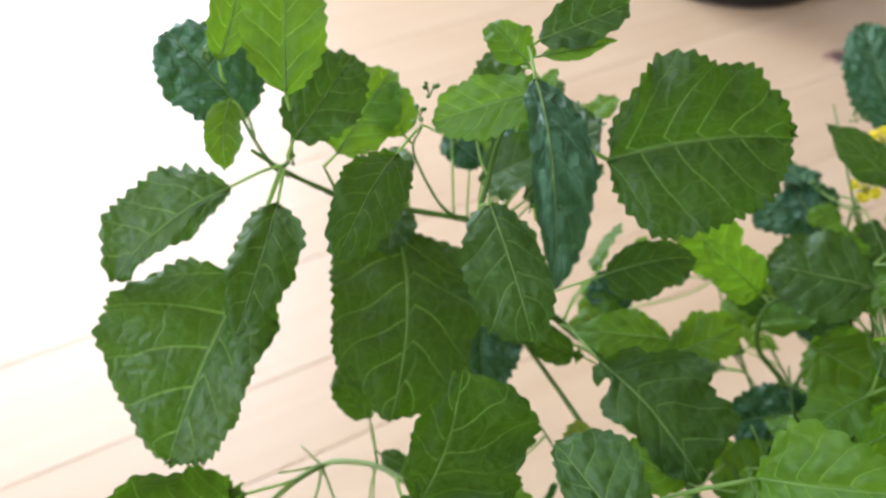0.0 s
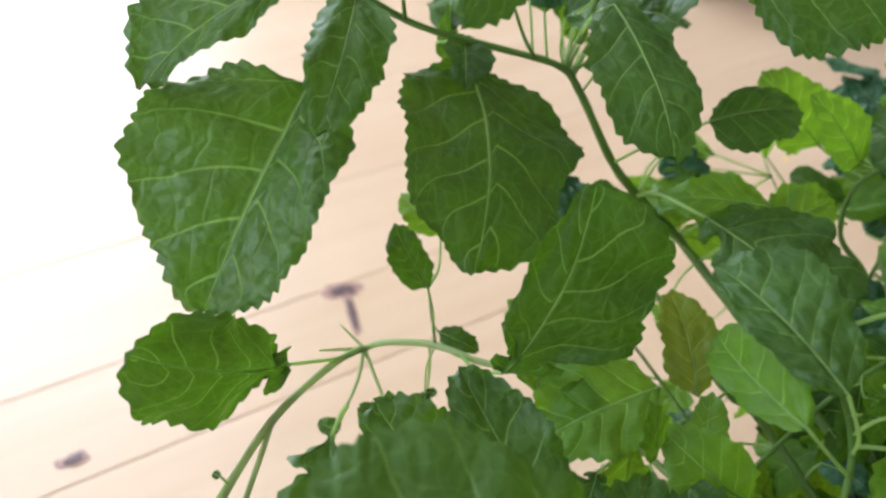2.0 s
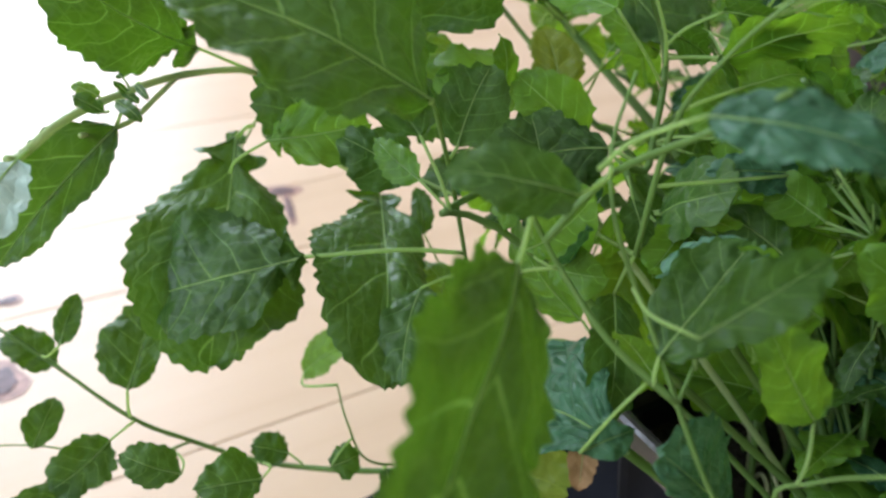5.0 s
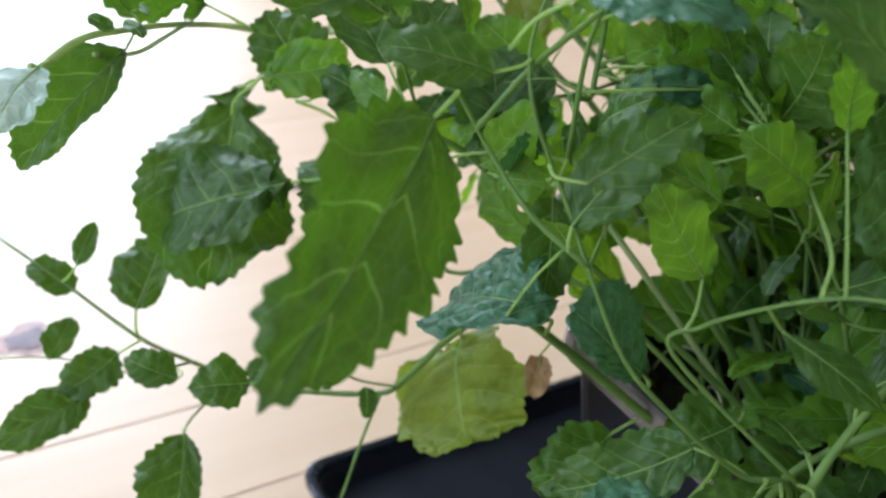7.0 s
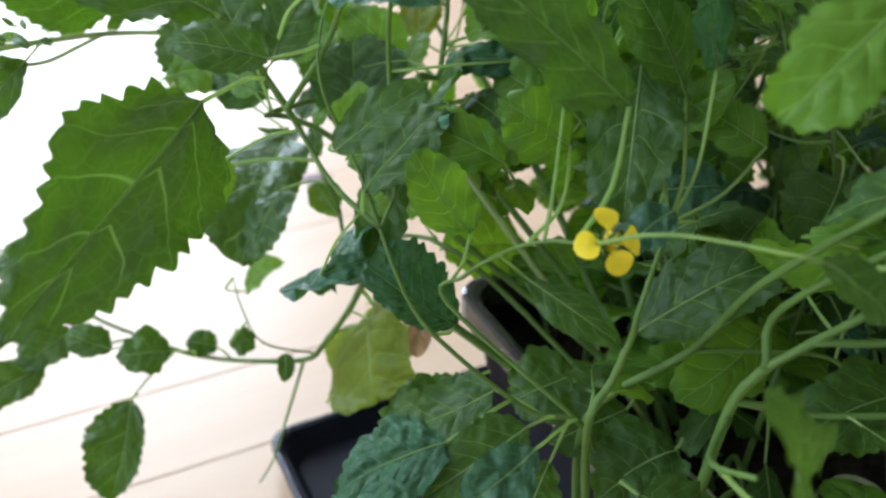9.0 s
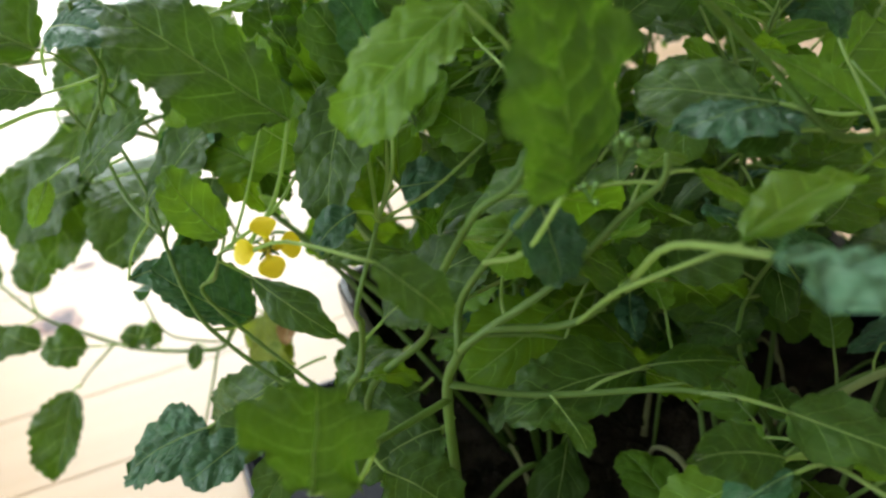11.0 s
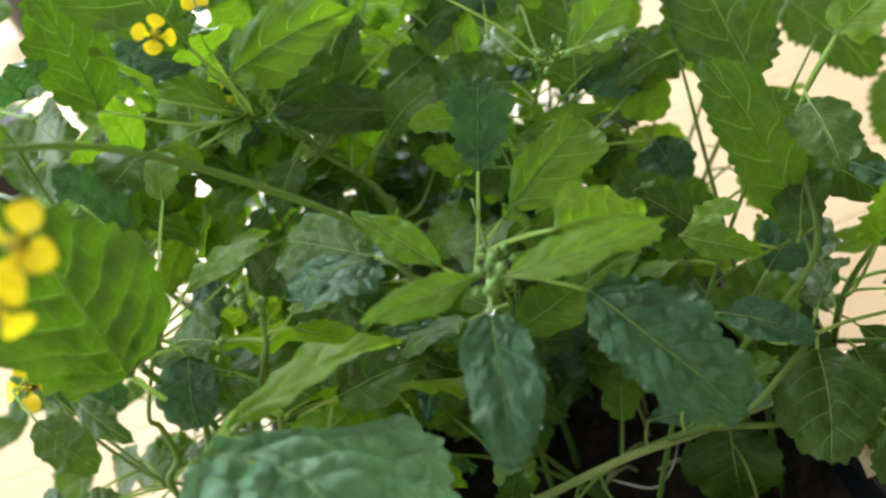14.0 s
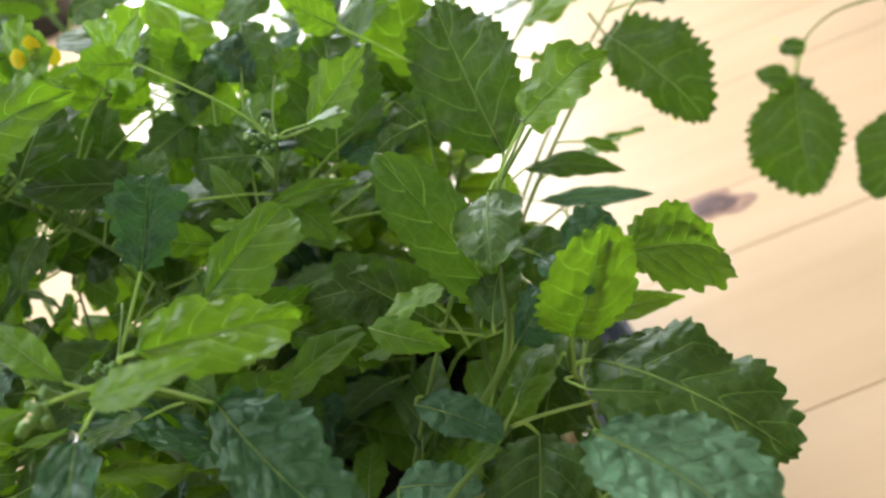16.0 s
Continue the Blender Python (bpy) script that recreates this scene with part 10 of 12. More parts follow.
leaf(plant_b, (.065,.167,.207), (.055,.164,.195), 0.011, (-.069,-.973,.221), (.07,.159,.215), 'broad', YOUNG, -0.02, 0.08)
leaf(plant_c, (.126,.195,.179), (.121,.203,.166), 0.010, (.37,-.706,-.604), (.13,.194,.181), 'jag', YOUNG, 0.17, 0.04)
leaf(plant_b, (.052,.199,.187), (.053,.213,.155), 0.020, (-.259,-.875,-.409), (.056,.197,.193), 'jag', YOUNG, 0.01, 0.01)
leaf(plant_b, (.075,.107,.244), (.086,.082,.244), 0.016, (-.198,-.096,.975), (.062,.117,.236), 'lyr', YOUNG, 0.03, 0.08)
leaf(plant_b, (.069,.166,.171), (.054,.16,.166), 0.009, (-.021,-.613,.79), (.075,.168,.176), 'jag', YOUNG, 0.17, 0.04)
leaf(plant_c, (.118,.193,.179), (.094,.202,.173), 0.014, (-.345,-.262,.901), (.119,.198,.194), 'broad', GREEN, 0.20, 0.07)
leaf(plant_a, (.112,.103,.242), (.104,.114,.255), 0.011, (.35,-.61,.711), (.113,.112,.226), 'lyr', GREEN, 0.15, 0.03)
leaf(plant_b, (.144,.128,.23), (.143,.108,.246), 0.014, (-.095,.617,.781), (.141,.136,.222), 'lyr', YOUNG, -0.14, 0.04)
leaf(plant_a, (.109,.117,.186), (.11,.102,.198), 0.012, (.158,.597,.787), (.105,.12,.18), 'broad', YOUNG, -0.12, 0.06)
leaf(plant_c, (.156,.221,.201), (.15,.204,.203), 0.013, (.756,-.193,.626), (.161,.221,.2), 'broad', YOUNG, 0.02, 0.03)
leaf(plant_b, (.063,.159,.174), (.058,.147,.164), 0.010, (.261,-.692,.673), (.078,.163,.171), 'lyr', YOUNG, 0.12, 0.06)
leaf(plant_b, (.101,.176,.224), (.093,.155,.207), 0.014, (.255,-.667,.7), (.093,.174,.22), 'lyr', GREEN, 0.08, 0.04)
leaf(plant_b, (.036,.085,.216), (.038,.08,.231), 0.012, (.695,-.642,-.325), (.033,.102,.207), 'lance', BLUISH, -0.14, 0.03)
leaf(plant_a, (.105,.072,.254), (.113,.077,.27), 0.010, (-.134,-.929,.345), (.101,.066,.242), 'lyr', GREEN, -0.05, 0.07)
leaf(plant_b, (.055,.112,.216), (.059,.114,.2), 0.010, (.498,-.866,.032), (.062,.105,.221), 'broad', YOUNG, -0.03, 0.07)
leaf(plant_c, (.113,.177,.222), (.109,.168,.194), 0.017, (.605,-.779,.166), (.121,.178,.212), 'lance', GREEN, 0.03, 0.01)
leaf(plant_b, (.087,.174,.167), (.095,.188,.171), 0.013, (.235,-.4,.886), (.075,.168,.176), 'broad', YOUNG, -0.10, 0.08)
leaf(plant_a, (.136,.101,.229), (.155,.105,.24), 0.015, (-.497,.233,.836), (.12,.101,.216), 'jag', YOUNG, -0.14, 0.03)
leaf(plant_b, (.049,.195,.165), (.044,.192,.147), 0.011, (-.884,.422,.202), (.064,.185,.187), 'lyr', YOUNG, -0.08, 0.08)
leaf(plant_a, (.01,.158,.174), (.007,.171,.184), 0.008, (-.287,-.621,.729), (.024,.13,.166), 'broad', GREEN, -0.08, 0.08)
leaf(plant_a, (.019,.155,.209), (.01,.138,.202), 0.015, (-.257,-.24,.936), (.031,.159,.215), 'lyr', GREEN, 0.22, 0.02)
leaf(plant_b, (.08,.095,.2), (.081,.082,.213), 0.010, (.659,-.487,-.573), (.062,.105,.221), 'jag', GREEN, 0.10, 0.07)
leaf(plant_a, (.015,.171,.23), (.005,.167,.203), 0.015, (-.048,-.982,.185), (.016,.175,.218), 'jag', GREEN, 0.02, 0.08)
leaf(plant_a, (.091,.07,.233), (.08,.066,.22), 0.011, (-.461,-.639,.616), (.101,.066,.242), 'jag', YOUNG, 0.01, 0.04)
leaf(plant_h, (.149,.081,.251), (.139,.093,.241), 0.012, (-.83,-.286,.48), (.16,.082,.258), 'lyr', GREEN, 0.18, 0.01)
leaf(plant_c, (.092,.133,.246), (.072,.114,.245), 0.022, (.19,-.256,.948), (.088,.137,.248), 'lyr', YOUNG, 0.06, 0.01)
leaf(plant_a, (.002,.171,.223), (.01,.207,.229), 0.024, (.148,-.172,.974), (.003,.184,.22), 'lyr', YOUNG, 0.02, 0.06)
leaf(plant_a, (.141,.09,.21), (.158,.095,.208), 0.010, (.271,-.526,.806), (.129,.087,.202), 'lance', YOUNG, 0.08, 0.09)
leaf(plant_b, (.164,.118,.198), (.142,.136,.197), 0.023, (-.624,-.781,-.008), (.163,.124,.194), 'lyr', YOUNG, 0.10, 0.04)
leaf(plant_a, (.113,.11,.228), (.097,.109,.229), 0.009, (.081,-.138,.987), (.113,.112,.226), 'lyr', GREEN, 0.04, 0.04)
leaf(plant_a, (.041,.146,.206), (.027,.146,.186), 0.013, (-.629,-.66,.411), (.044,.145,.21), 'jag', GREEN, -0.06, 0.02)
leaf(plant_b, (.082,.092,.204), (.093,.077,.202), 0.011, (.03,-.143,.989), (.062,.105,.221), 'lyr', YOUNG, 0.14, 0.07)
leaf(plant_b, (.124,.172,.155), (.099,.185,.154), 0.018, (-.37,-.671,.642), (.131,.176,.151), 'broad', YOUNG, 0.04, 0.01)
leaf(plant_a, (.132,.052,.178), (.16,.064,.197), 0.023, (-.482,-.191,.855), (.137,.056,.184), 'jag', YOUNG, 0.19, 0.07)
leaf(plant_c, (.176,.101,.177), (.161,.121,.167), 0.017, (-.794,-.605,-.057), (.181,.105,.174), 'jag', YOUNG, 0.04, 0.03)
leaf(plant_f, (.197,.125,.211), (.205,.115,.22), 0.009, (-.099,.644,.758), (.193,.126,.204), 'lyr', GREEN, 0.01, 0.08)
leaf(plant_b, (.168,.092,.148), (.165,.103,.169), 0.018, (-.032,-.895,.445), (.169,.099,.149), 'lance', YOUNG, 0.00, 0.08)
leaf(plant_a, (.193,.06,.204), (.177,.053,.205), 0.011, (.432,-.834,.344), (.182,.071,.194), 'jag', GREEN, 0.25, 0.01)
leaf(plant_c, (.186,.127,.173), (.175,.115,.18), 0.010, (.179,.332,.926), (.187,.13,.171), 'jag', YOUNG, 0.16, 0.02)
leaf(plant_c, (.211,.128,.225), (.227,.12,.229), 0.015, (-.374,-.398,.838), (.212,.139,.218), 'broad', YOUNG, -0.09, 0.06)
leaf(plant_f, (.205,.069,.183), (.233,.065,.188), 0.016, (-.232,-.468,.852), (.205,.074,.179), 'broad', GREEN, 0.18, 0.05)
leaf(plant_a, (.197,.103,.229), (.206,.112,.214), 0.013, (.794,-.6,.101), (.198,.099,.228), 'broad', YOUNG, 0.03, 0.01)
leaf(plant_a, (.145,.052,.196), (.155,.051,.219), 0.020, (-.517,-.828,.218), (.132,.057,.195), 'lyr', GREEN, -0.06, 0.06)
leaf(plant_f, (.195,.022,.203), (.188,.025,.222), 0.014, (-.731,-.67,-.131), (.198,.017,.189), 'lyr', YOUNG, 0.09, 0.04)
leaf(plant_c, (.231,.199,.184), (.223,.188,.195), 0.014, (.775,.023,.631), (.233,.201,.185), 'lance', YOUNG, 0.02, 0.04)
leaf(plant_c, (.221,.119,.145), (.193,.122,.147), 0.017, (-.063,-.851,.521), (.221,.123,.148), 'jag', BLUISH, -0.07, 0.05)
leaf(plant_a, (.187,.067,.2), (.215,.067,.191), 0.017, (.219,-.698,.682), (.192,.07,.19), 'broad', YOUNG, -0.06, 0.03)
leaf(plant_b, (.142,.134,.228), (.165,.137,.24), 0.020, (-.419,-.364,.832), (.141,.136,.222), 'jag', YOUNG, -0.01, 0.02)
leaf(plant_c, (.182,.129,.131), (.199,.126,.147), 0.014, (-.568,.476,.671), (.186,.126,.133), 'lyr', GREEN, 0.00, 0.02)
leaf(plant_a, (.186,.06,.191), (.163,.092,.191), 0.030, (-.034,-.017,.999), (.182,.071,.194), 'broad', GREEN, -0.14, 0.05)
leaf(plant_c, (.24,.144,.159), (.268,.132,.143), 0.020, (.4,-.237,.885), (.234,.152,.155), 'jag', YOUNG, -0.09, 0.03)
leaf(plant_f, (.224,.041,.196), (.186,.044,.204), 0.024, (.001,-.914,.405), (.217,.032,.2), 'lance', GREEN, -0.05, 0.06)
leaf(plant_h, (.184,.06,.229), (.183,.037,.232), 0.017, (-.455,.156,.877), (.181,.081,.232), 'lyr', GREEN, 0.22, 0.06)
leaf(plant_h, (.244,.118,.176), (.229,.121,.183), 0.011, (.178,-.68,.712), (.244,.117,.177), 'lyr', YOUNG, -0.08, 0.08)
leaf(plant_a, (.14,.072,.192), (.158,.065,.195), 0.015, (-.366,-.79,.492), (.138,.074,.185), 'lyr', YOUNG, 0.02, 0.09)
leaf(plant_c, (.225,.132,.225), (.24,.134,.227), 0.012, (-.062,-.194,.979), (.212,.139,.218), 'jag', YOUNG, 0.10, 0.06)
leaf(plant_c, (.183,.1,.177), (.171,.088,.184), 0.009, (.283,.224,.933), (.181,.105,.174), 'jag', YOUNG, -0.02, 0.07)
leaf(plant_c, (.232,.199,.213), (.227,.188,.246), 0.018, (-.173,-.925,-.339), (.231,.199,.223), 'lyr', GREEN, -0.11, 0.04)
leaf(plant_h, (.177,.059,.227), (.16,.034,.214), 0.025, (.246,-.584,.773), (.183,.081,.224), 'broad', GREEN, 0.06, 0.09)
leaf(plant_b, (.144,.102,.195), (.154,.097,.208), 0.012, (-.704,-.662,.257), (.142,.11,.196), 'jag', GREEN, 0.16, 0.08)
leaf(plant_e, (.181,.03,.219), (.191,.036,.229), 0.011, (-.72,-.035,.694), (.169,.015,.198), 'jag', YOUNG, -0.01, 0.07)
leaf(plant_f, (.195,.034,.226), (.187,.027,.24), 0.011, (-.414,-.691,-.592), (.224,.031,.216), 'jag', GREEN, 0.15, 0.09)
leaf(plant_c, (.223,.159,.233), (.241,.166,.245), 0.011, (-.329,-.577,.747), (.209,.144,.228), 'lance', YOUNG, -0.03, 0.04)
leaf(plant_a, (.173,.07,.181), (.159,.077,.18), 0.008, (-.163,-.147,.976), (.179,.065,.184), 'broad', GREEN, 0.05, 0.01)
leaf(plant_c, (.241,.187,.216), (.251,.201,.217), 0.013, (.499,-.421,.757), (.231,.192,.217), 'jag', YOUNG, -0.08, 0.02)
leaf(plant_b, (.174,.157,.215), (.167,.15,.228), 0.012, (.755,-.653,.057), (.175,.159,.211), 'lyr', BLUISH, 0.07, 0.03)
leaf(plant_h, (.217,.102,.238), (.205,.083,.243), 0.018, (.711,-.29,.641), (.222,.092,.236), 'lyr', GREEN, 0.11, 0.04)
leaf(plant_f, (.192,.126,.211), (.202,.132,.221), 0.011, (-.236,-.715,.658), (.192,.132,.206), 'lyr', GREEN, 0.15, 0.03)
leaf(plant_h, (.242,.154,.203), (.224,.147,.205), 0.015, (.355,-.622,.698), (.25,.149,.201), 'jag', GREEN, 0.24, 0.00)
leaf(plant_b, (.212,.154,.182), (.208,.153,.206), 0.017, (-.161,-.982,-.101), (.208,.159,.183), 'broad', YOUNG, -0.01, 0.05)
leaf(plant_h, (.182,.092,.255), (.204,.092,.269), 0.014, (-.264,-.862,.432), (.172,.082,.245), 'broad', GREEN, 0.18, 0.06)
leaf(plant_c, (.238,.159,.165), (.256,.137,.168), 0.017, (-.504,-.322,.801), (.239,.156,.168), 'broad', YOUNG, -0.10, 0.07)
leaf(plant_c, (.228,.158,.185), (.246,.177,.187), 0.021, (.387,-.464,.797), (.229,.164,.186), 'lance', YOUNG, 0.15, 0.03)
leaf(plant_c, (.171,.222,.153), (.145,.221,.153), 0.019, (.007,-.303,.953), (.171,.222,.155), 'lyr', YOUNG, 0.06, 0.08)
leaf(plant_c, (.181,.298,.233), (.184,.319,.219), 0.016, (.78,.277,.56), (.181,.305,.243), 'broad', YOUNG, -0.02, 0.06)
leaf(plant_a, (.063,.259,.218), (.074,.287,.218), 0.023, (.046,-.014,.999), (.06,.248,.227), 'jag', YOUNG, 0.06, 0.07)
leaf(plant_b, (.085,.249,.146), (.073,.227,.13), 0.019, (-.421,-.37,.828), (.13,.23,.163), 'jag', YOUNG, 0.20, 0.03)
leaf(plant_c, (.167,.269,.236), (.158,.282,.261), 0.022, (-.42,-.861,.285), (.176,.284,.241), 'broad', YOUNG, 0.10, 0.06)
leaf(plant_c, (.167,.276,.215), (.185,.29,.2), 0.017, (-.051,.756,.653), (.163,.278,.224), 'jag', GREEN, -0.12, 0.05)
leaf(plant_c, (.151,.229,.202), (.14,.217,.208), 0.012, (.56,-.123,.819), (.154,.228,.206), 'broad', GREEN, 0.15, 0.09)
leaf(plant_c, (.121,.283,.186), (.103,.278,.189), 0.016, (.177,-.136,.975), (.129,.287,.188), 'lyr', GREEN, -0.14, 0.05)
leaf(plant_a, (.073,.255,.184), (.082,.26,.162), 0.016, (-.668,-.618,-.414), (.069,.236,.22), 'lyr', YOUNG, 0.17, 0.03)
leaf(plant_c, (.128,.262,.225), (.147,.251,.242), 0.014, (-.718,-.415,.559), (.124,.25,.233), 'lyr', YOUNG, 0.10, 0.05)
leaf(plant_c, (.117,.269,.249), (.091,.276,.273), 0.022, (.012,-.951,.31), (.125,.249,.249), 'broad', YOUNG, 0.07, 0.05)
leaf(plant_c, (.11,.285,.144), (.098,.292,.131), 0.012, (-.655,-.713,.25), (.129,.287,.188), 'jag', BLUISH, -0.11, 0.01)
leaf(plant_a, (.06,.262,.253), (.071,.283,.261), 0.014, (-.791,.18,.585), (.046,.249,.239), 'lyr', YOUNG, 0.06, 0.03)
leaf(plant_c, (.164,.273,.15), (.164,.282,.136), 0.011, (-.827,.488,.279), (.159,.262,.16), 'broad', YOUNG, 0.14, 0.03)
leaf(plant_c, (.123,.313,.215), (.12,.318,.234), 0.010, (.323,-.904,.278), (.124,.304,.212), 'lance', YOUNG, -0.04, 0.07)
leaf(plant_c, (.15,.28,.238), (.14,.272,.249), 0.011, (.326,-.888,-.325), (.166,.284,.229), 'lance', YOUNG, -0.13, 0.01)
leaf(plant_c, (.093,.25,.203), (.097,.265,.203), 0.012, (-.64,.234,.732), (.097,.223,.21), 'jag', YOUNG, 0.11, 0.07)
leaf(plant_c, (.102,.232,.205), (.111,.239,.195), 0.011, (.775,-.528,.349), (.097,.223,.21), 'broad', GREEN, -0.02, 0.01)
leaf(plant_c, (.158,.276,.222), (.172,.276,.198), 0.019, (.845,-.226,.484), (.16,.272,.219), 'lyr', YOUNG, 0.01, 0.07)
leaf(plant_c, (.159,.288,.227), (.152,.303,.219), 0.013, (.873,.478,.101), (.166,.284,.229), 'broad', YOUNG, -0.05, 0.05)
leaf(plant_b, (.117,.245,.176), (.102,.246,.181), 0.011, (.246,-.53,.812), (.13,.246,.165), 'jag', YOUNG, 0.18, 0.02)
leaf(plant_c, (.102,.316,.214), (.09,.333,.204), 0.016, (-.861,-.465,.205), (.124,.304,.212), 'lance', YOUNG, 0.06, 0.03)
leaf(plant_a, (.063,.278,.208), (.077,.308,.208), 0.017, (-.003,-.01,1), (.06,.248,.227), 'jag', YOUNG, 0.08, 0.02)
leaf(plant_a, (.067,.257,.241), (.065,.279,.24), 0.014, (-.124,.003,.992), (.057,.248,.229), 'jag', YOUNG, 0.20, 0.03)
leaf(plant_b, (.125,.243,.171), (.107,.232,.183), 0.015, (.635,-.334,.697), (.13,.238,.164), 'broad', YOUNG, 0.02, 0.01)
leaf(plant_c, (.092,.307,.213), (.077,.312,.213), 0.009, (-.201,-.609,.767), (.124,.304,.212), 'jag', YOUNG, 0.12, 0.00)
leaf(plant_a, (.07,.261,.214), (.096,.264,.203), 0.015, (.294,-.779,.554), (.065,.242,.223), 'lance', YOUNG, 0.19, 0.03)
leaf(plant_b, (.125,.252,.163), (.113,.266,.167), 0.010, (-.434,-.548,.715), (.13,.246,.165), 'broad', YOUNG, -0.13, 0.07)
leaf(plant_c, (.087,.306,.192), (.063,.306,.208), 0.016, (.299,-.82,.488), (.124,.304,.212), 'lance', YOUNG, 0.09, 0.02)
leaf(plant_c, (.169,.303,.232), (.177,.317,.207), 0.017, (-.511,.811,.284), (.172,.297,.24), 'jag', YOUNG, -0.03, 0.08)
leaf(plant_c, (.162,.234,.179), (.152,.234,.151), 0.018, (-.59,-.775,.227), (.161,.235,.175), 'broad', YOUNG, -0.08, 0.02)
leaf(plant_c, (.177,.294,.213), (.156,.303,.202), 0.016, (-.561,-.397,.727), (.166,.284,.229), 'lyr', YOUNG, 0.11, 0.07)
leaf(plant_c, (.084,.133,.261), (.077,.119,.275), 0.011, (.42,.537,.732), (.076,.141,.261), 'lyr', YOUNG, 0.21, 0.07)
leaf(plant_b, (.164,.186,.237), (.174,.177,.248), 0.014, (-.25,.601,.759), (.158,.188,.228), 'lance', YOUNG, 0.17, 0.01)
leaf(plant_a, (-0,.129,.213), (-.023,.138,.22), 0.019, (-.081,-.732,.677), (.01,.113,.217), 'jag', GREEN, -0.02, 0.04)
leaf(plant_c, (.193,.158,.181), (.19,.163,.21), 0.021, (.465,-.861,.208), (.195,.17,.186), 'lyr', YOUNG, 0.19, 0.02)
leaf(plant_c, (.233,.187,.211), (.228,.175,.232), 0.018, (.869,-.489,-.072), (.23,.188,.213), 'broad', YOUNG, 0.20, 0.03)
leaf(plant_c, (.239,.104,.196), (.264,.114,.202), 0.023, (-.004,-.472,.881), (.231,.112,.197), 'jag', YOUNG, 0.24, 0.08)
leaf(plant_c, (.169,.143,.25), (.161,.13,.249), 0.009, (.716,-.453,.532), (.18,.141,.244), 'lyr', GREEN, -0.03, 0.06)
leaf(plant_h, (.212,.081,.245), (.2,.072,.256), 0.010, (.73,-.337,.594), (.222,.092,.236), 'broad', YOUNG, 0.21, 0.03)
leaf(plant_h, (.212,.069,.203), (.211,.058,.192), 0.011, (.326,-.681,.656), (.219,.068,.207), 'lyr', YOUNG, 0.07, 0.02)
leaf(plant_c, (.265,.169,.152), (.267,.153,.132), 0.019, (.305,-.738,.602), (.257,.167,.154), 'lance', YOUNG, 0.06, 0.04)
leaf(plant_c, (.231,.198,.169), (.23,.212,.149), 0.017, (-.249,.809,.533), (.226,.2,.165), 'jag', YOUNG, -0.04, 0.07)
leaf(plant_g, (.288,.117,.181), (.286,.135,.174), 0.013, (.987,.131,.094), (.281,.089,.196), 'lyr', YOUNG, 0.09, 0.09)
leaf(plant_h, (.169,.101,.257), (.178,.113,.25), 0.011, (.863,-.449,.233), (.17,.082,.248), 'lyr', YOUNG, -0.11, 0.04)
leaf(plant_c, (.279,.199,.159), (.304,.185,.142), 0.023, (.312,-.465,.829), (.281,.2,.166), 'jag', YOUNG, -0.13, 0.05)
leaf(plant_a, (.127,.056,.205), (.145,.041,.228), 0.019, (-.762,.075,.643), (.124,.059,.211), 'jag', GREEN, -0.07, 0.04)
leaf(plant_f, (.225,.041,.221), (.21,.048,.222), 0.009, (-.068,-.35,.934), (.224,.031,.216), 'lyr', YOUNG, 0.10, 0.08)
leaf(plant_f, (.207,.041,.207), (.194,.044,.214), 0.010, (.406,-.302,.862), (.219,.032,.206), 'jag', GREEN, 0.12, 0.08)
leaf(plant_f, (.279,.073,.217), (.26,.071,.238), 0.022, (.592,-.667,.452), (.282,.073,.218), 'broad', GREEN, -0.02, 0.03)
leaf(plant_a, (.097,.063,.248), (.093,.046,.276), 0.022, (.679,.575,.457), (.101,.066,.242), 'broad', GREEN, -0.08, 0.03)
leaf(plant_f, (.231,.035,.203), (.202,.016,.239), 0.035, (.343,.676,.652), (.224,.031,.216), 'jag', BLUISH, 0.17, 0.03)
leaf(plant_c, (.281,.161,.146), (.311,.163,.143), 0.021, (.076,-.943,.324), (.26,.171,.16), 'jag', YOUNG, 0.16, 0.06)
leaf(plant_h, (.145,.09,.265), (.13,.109,.258), 0.015, (.014,.34,.94), (.155,.079,.265), 'broad', YOUNG, -0.02, 0.03)
leaf(plant_c, (.239,.227,.195), (.239,.215,.217), 0.019, (-.568,-.727,-.384), (.231,.226,.202), 'jag', GREEN, 0.15, 0.05)
leaf(plant_b, (.083,.158,.176), (.069,.135,.156), 0.026, (-.262,-.54,.8), (.085,.152,.163), 'lance', YOUNG, 0.13, 0.01)
leaf(plant_h, (.147,.082,.27), (.143,.082,.292), 0.013, (-.364,-.927,-.09), (.148,.076,.274), 'jag', GREEN, 0.16, 0.05)
leaf(plant_a, (.096,.063,.246), (.085,.071,.269), 0.017, (.774,-.407,.485), (.101,.066,.242), 'lyr', GREEN, 0.11, 0.06)
leaf(plant_f, (.214,.032,.216), (.205,.033,.229), 0.008, (.402,-.864,.303), (.224,.031,.216), 'jag', YOUNG, -0.05, 0.04)
leaf(plant_h, (.223,.057,.208), (.239,.057,.207), 0.011, (.032,-.576,.817), (.219,.068,.207), 'jag', GREEN, -0.09, 0.03)
leaf(plant_b, (.099,.142,.146), (.068,.103,.17), 0.028, (.781,-.266,.565), (.094,.138,.15), 'lyr', YOUNG, 0.04, 0.04)
leaf(plant_a, (.126,.06,.201), (.149,.052,.211), 0.014, (-.425,-.136,.895), (.13,.058,.201), 'lyr', YOUNG, 0.01, 0.06)
leaf(plant_a, (-.042,.142,.213), (-.013,.141,.222), 0.021, (-.21,-.786,.581), (-.055,.161,.19), 'lyr', YOUNG, 0.02, 0.07)
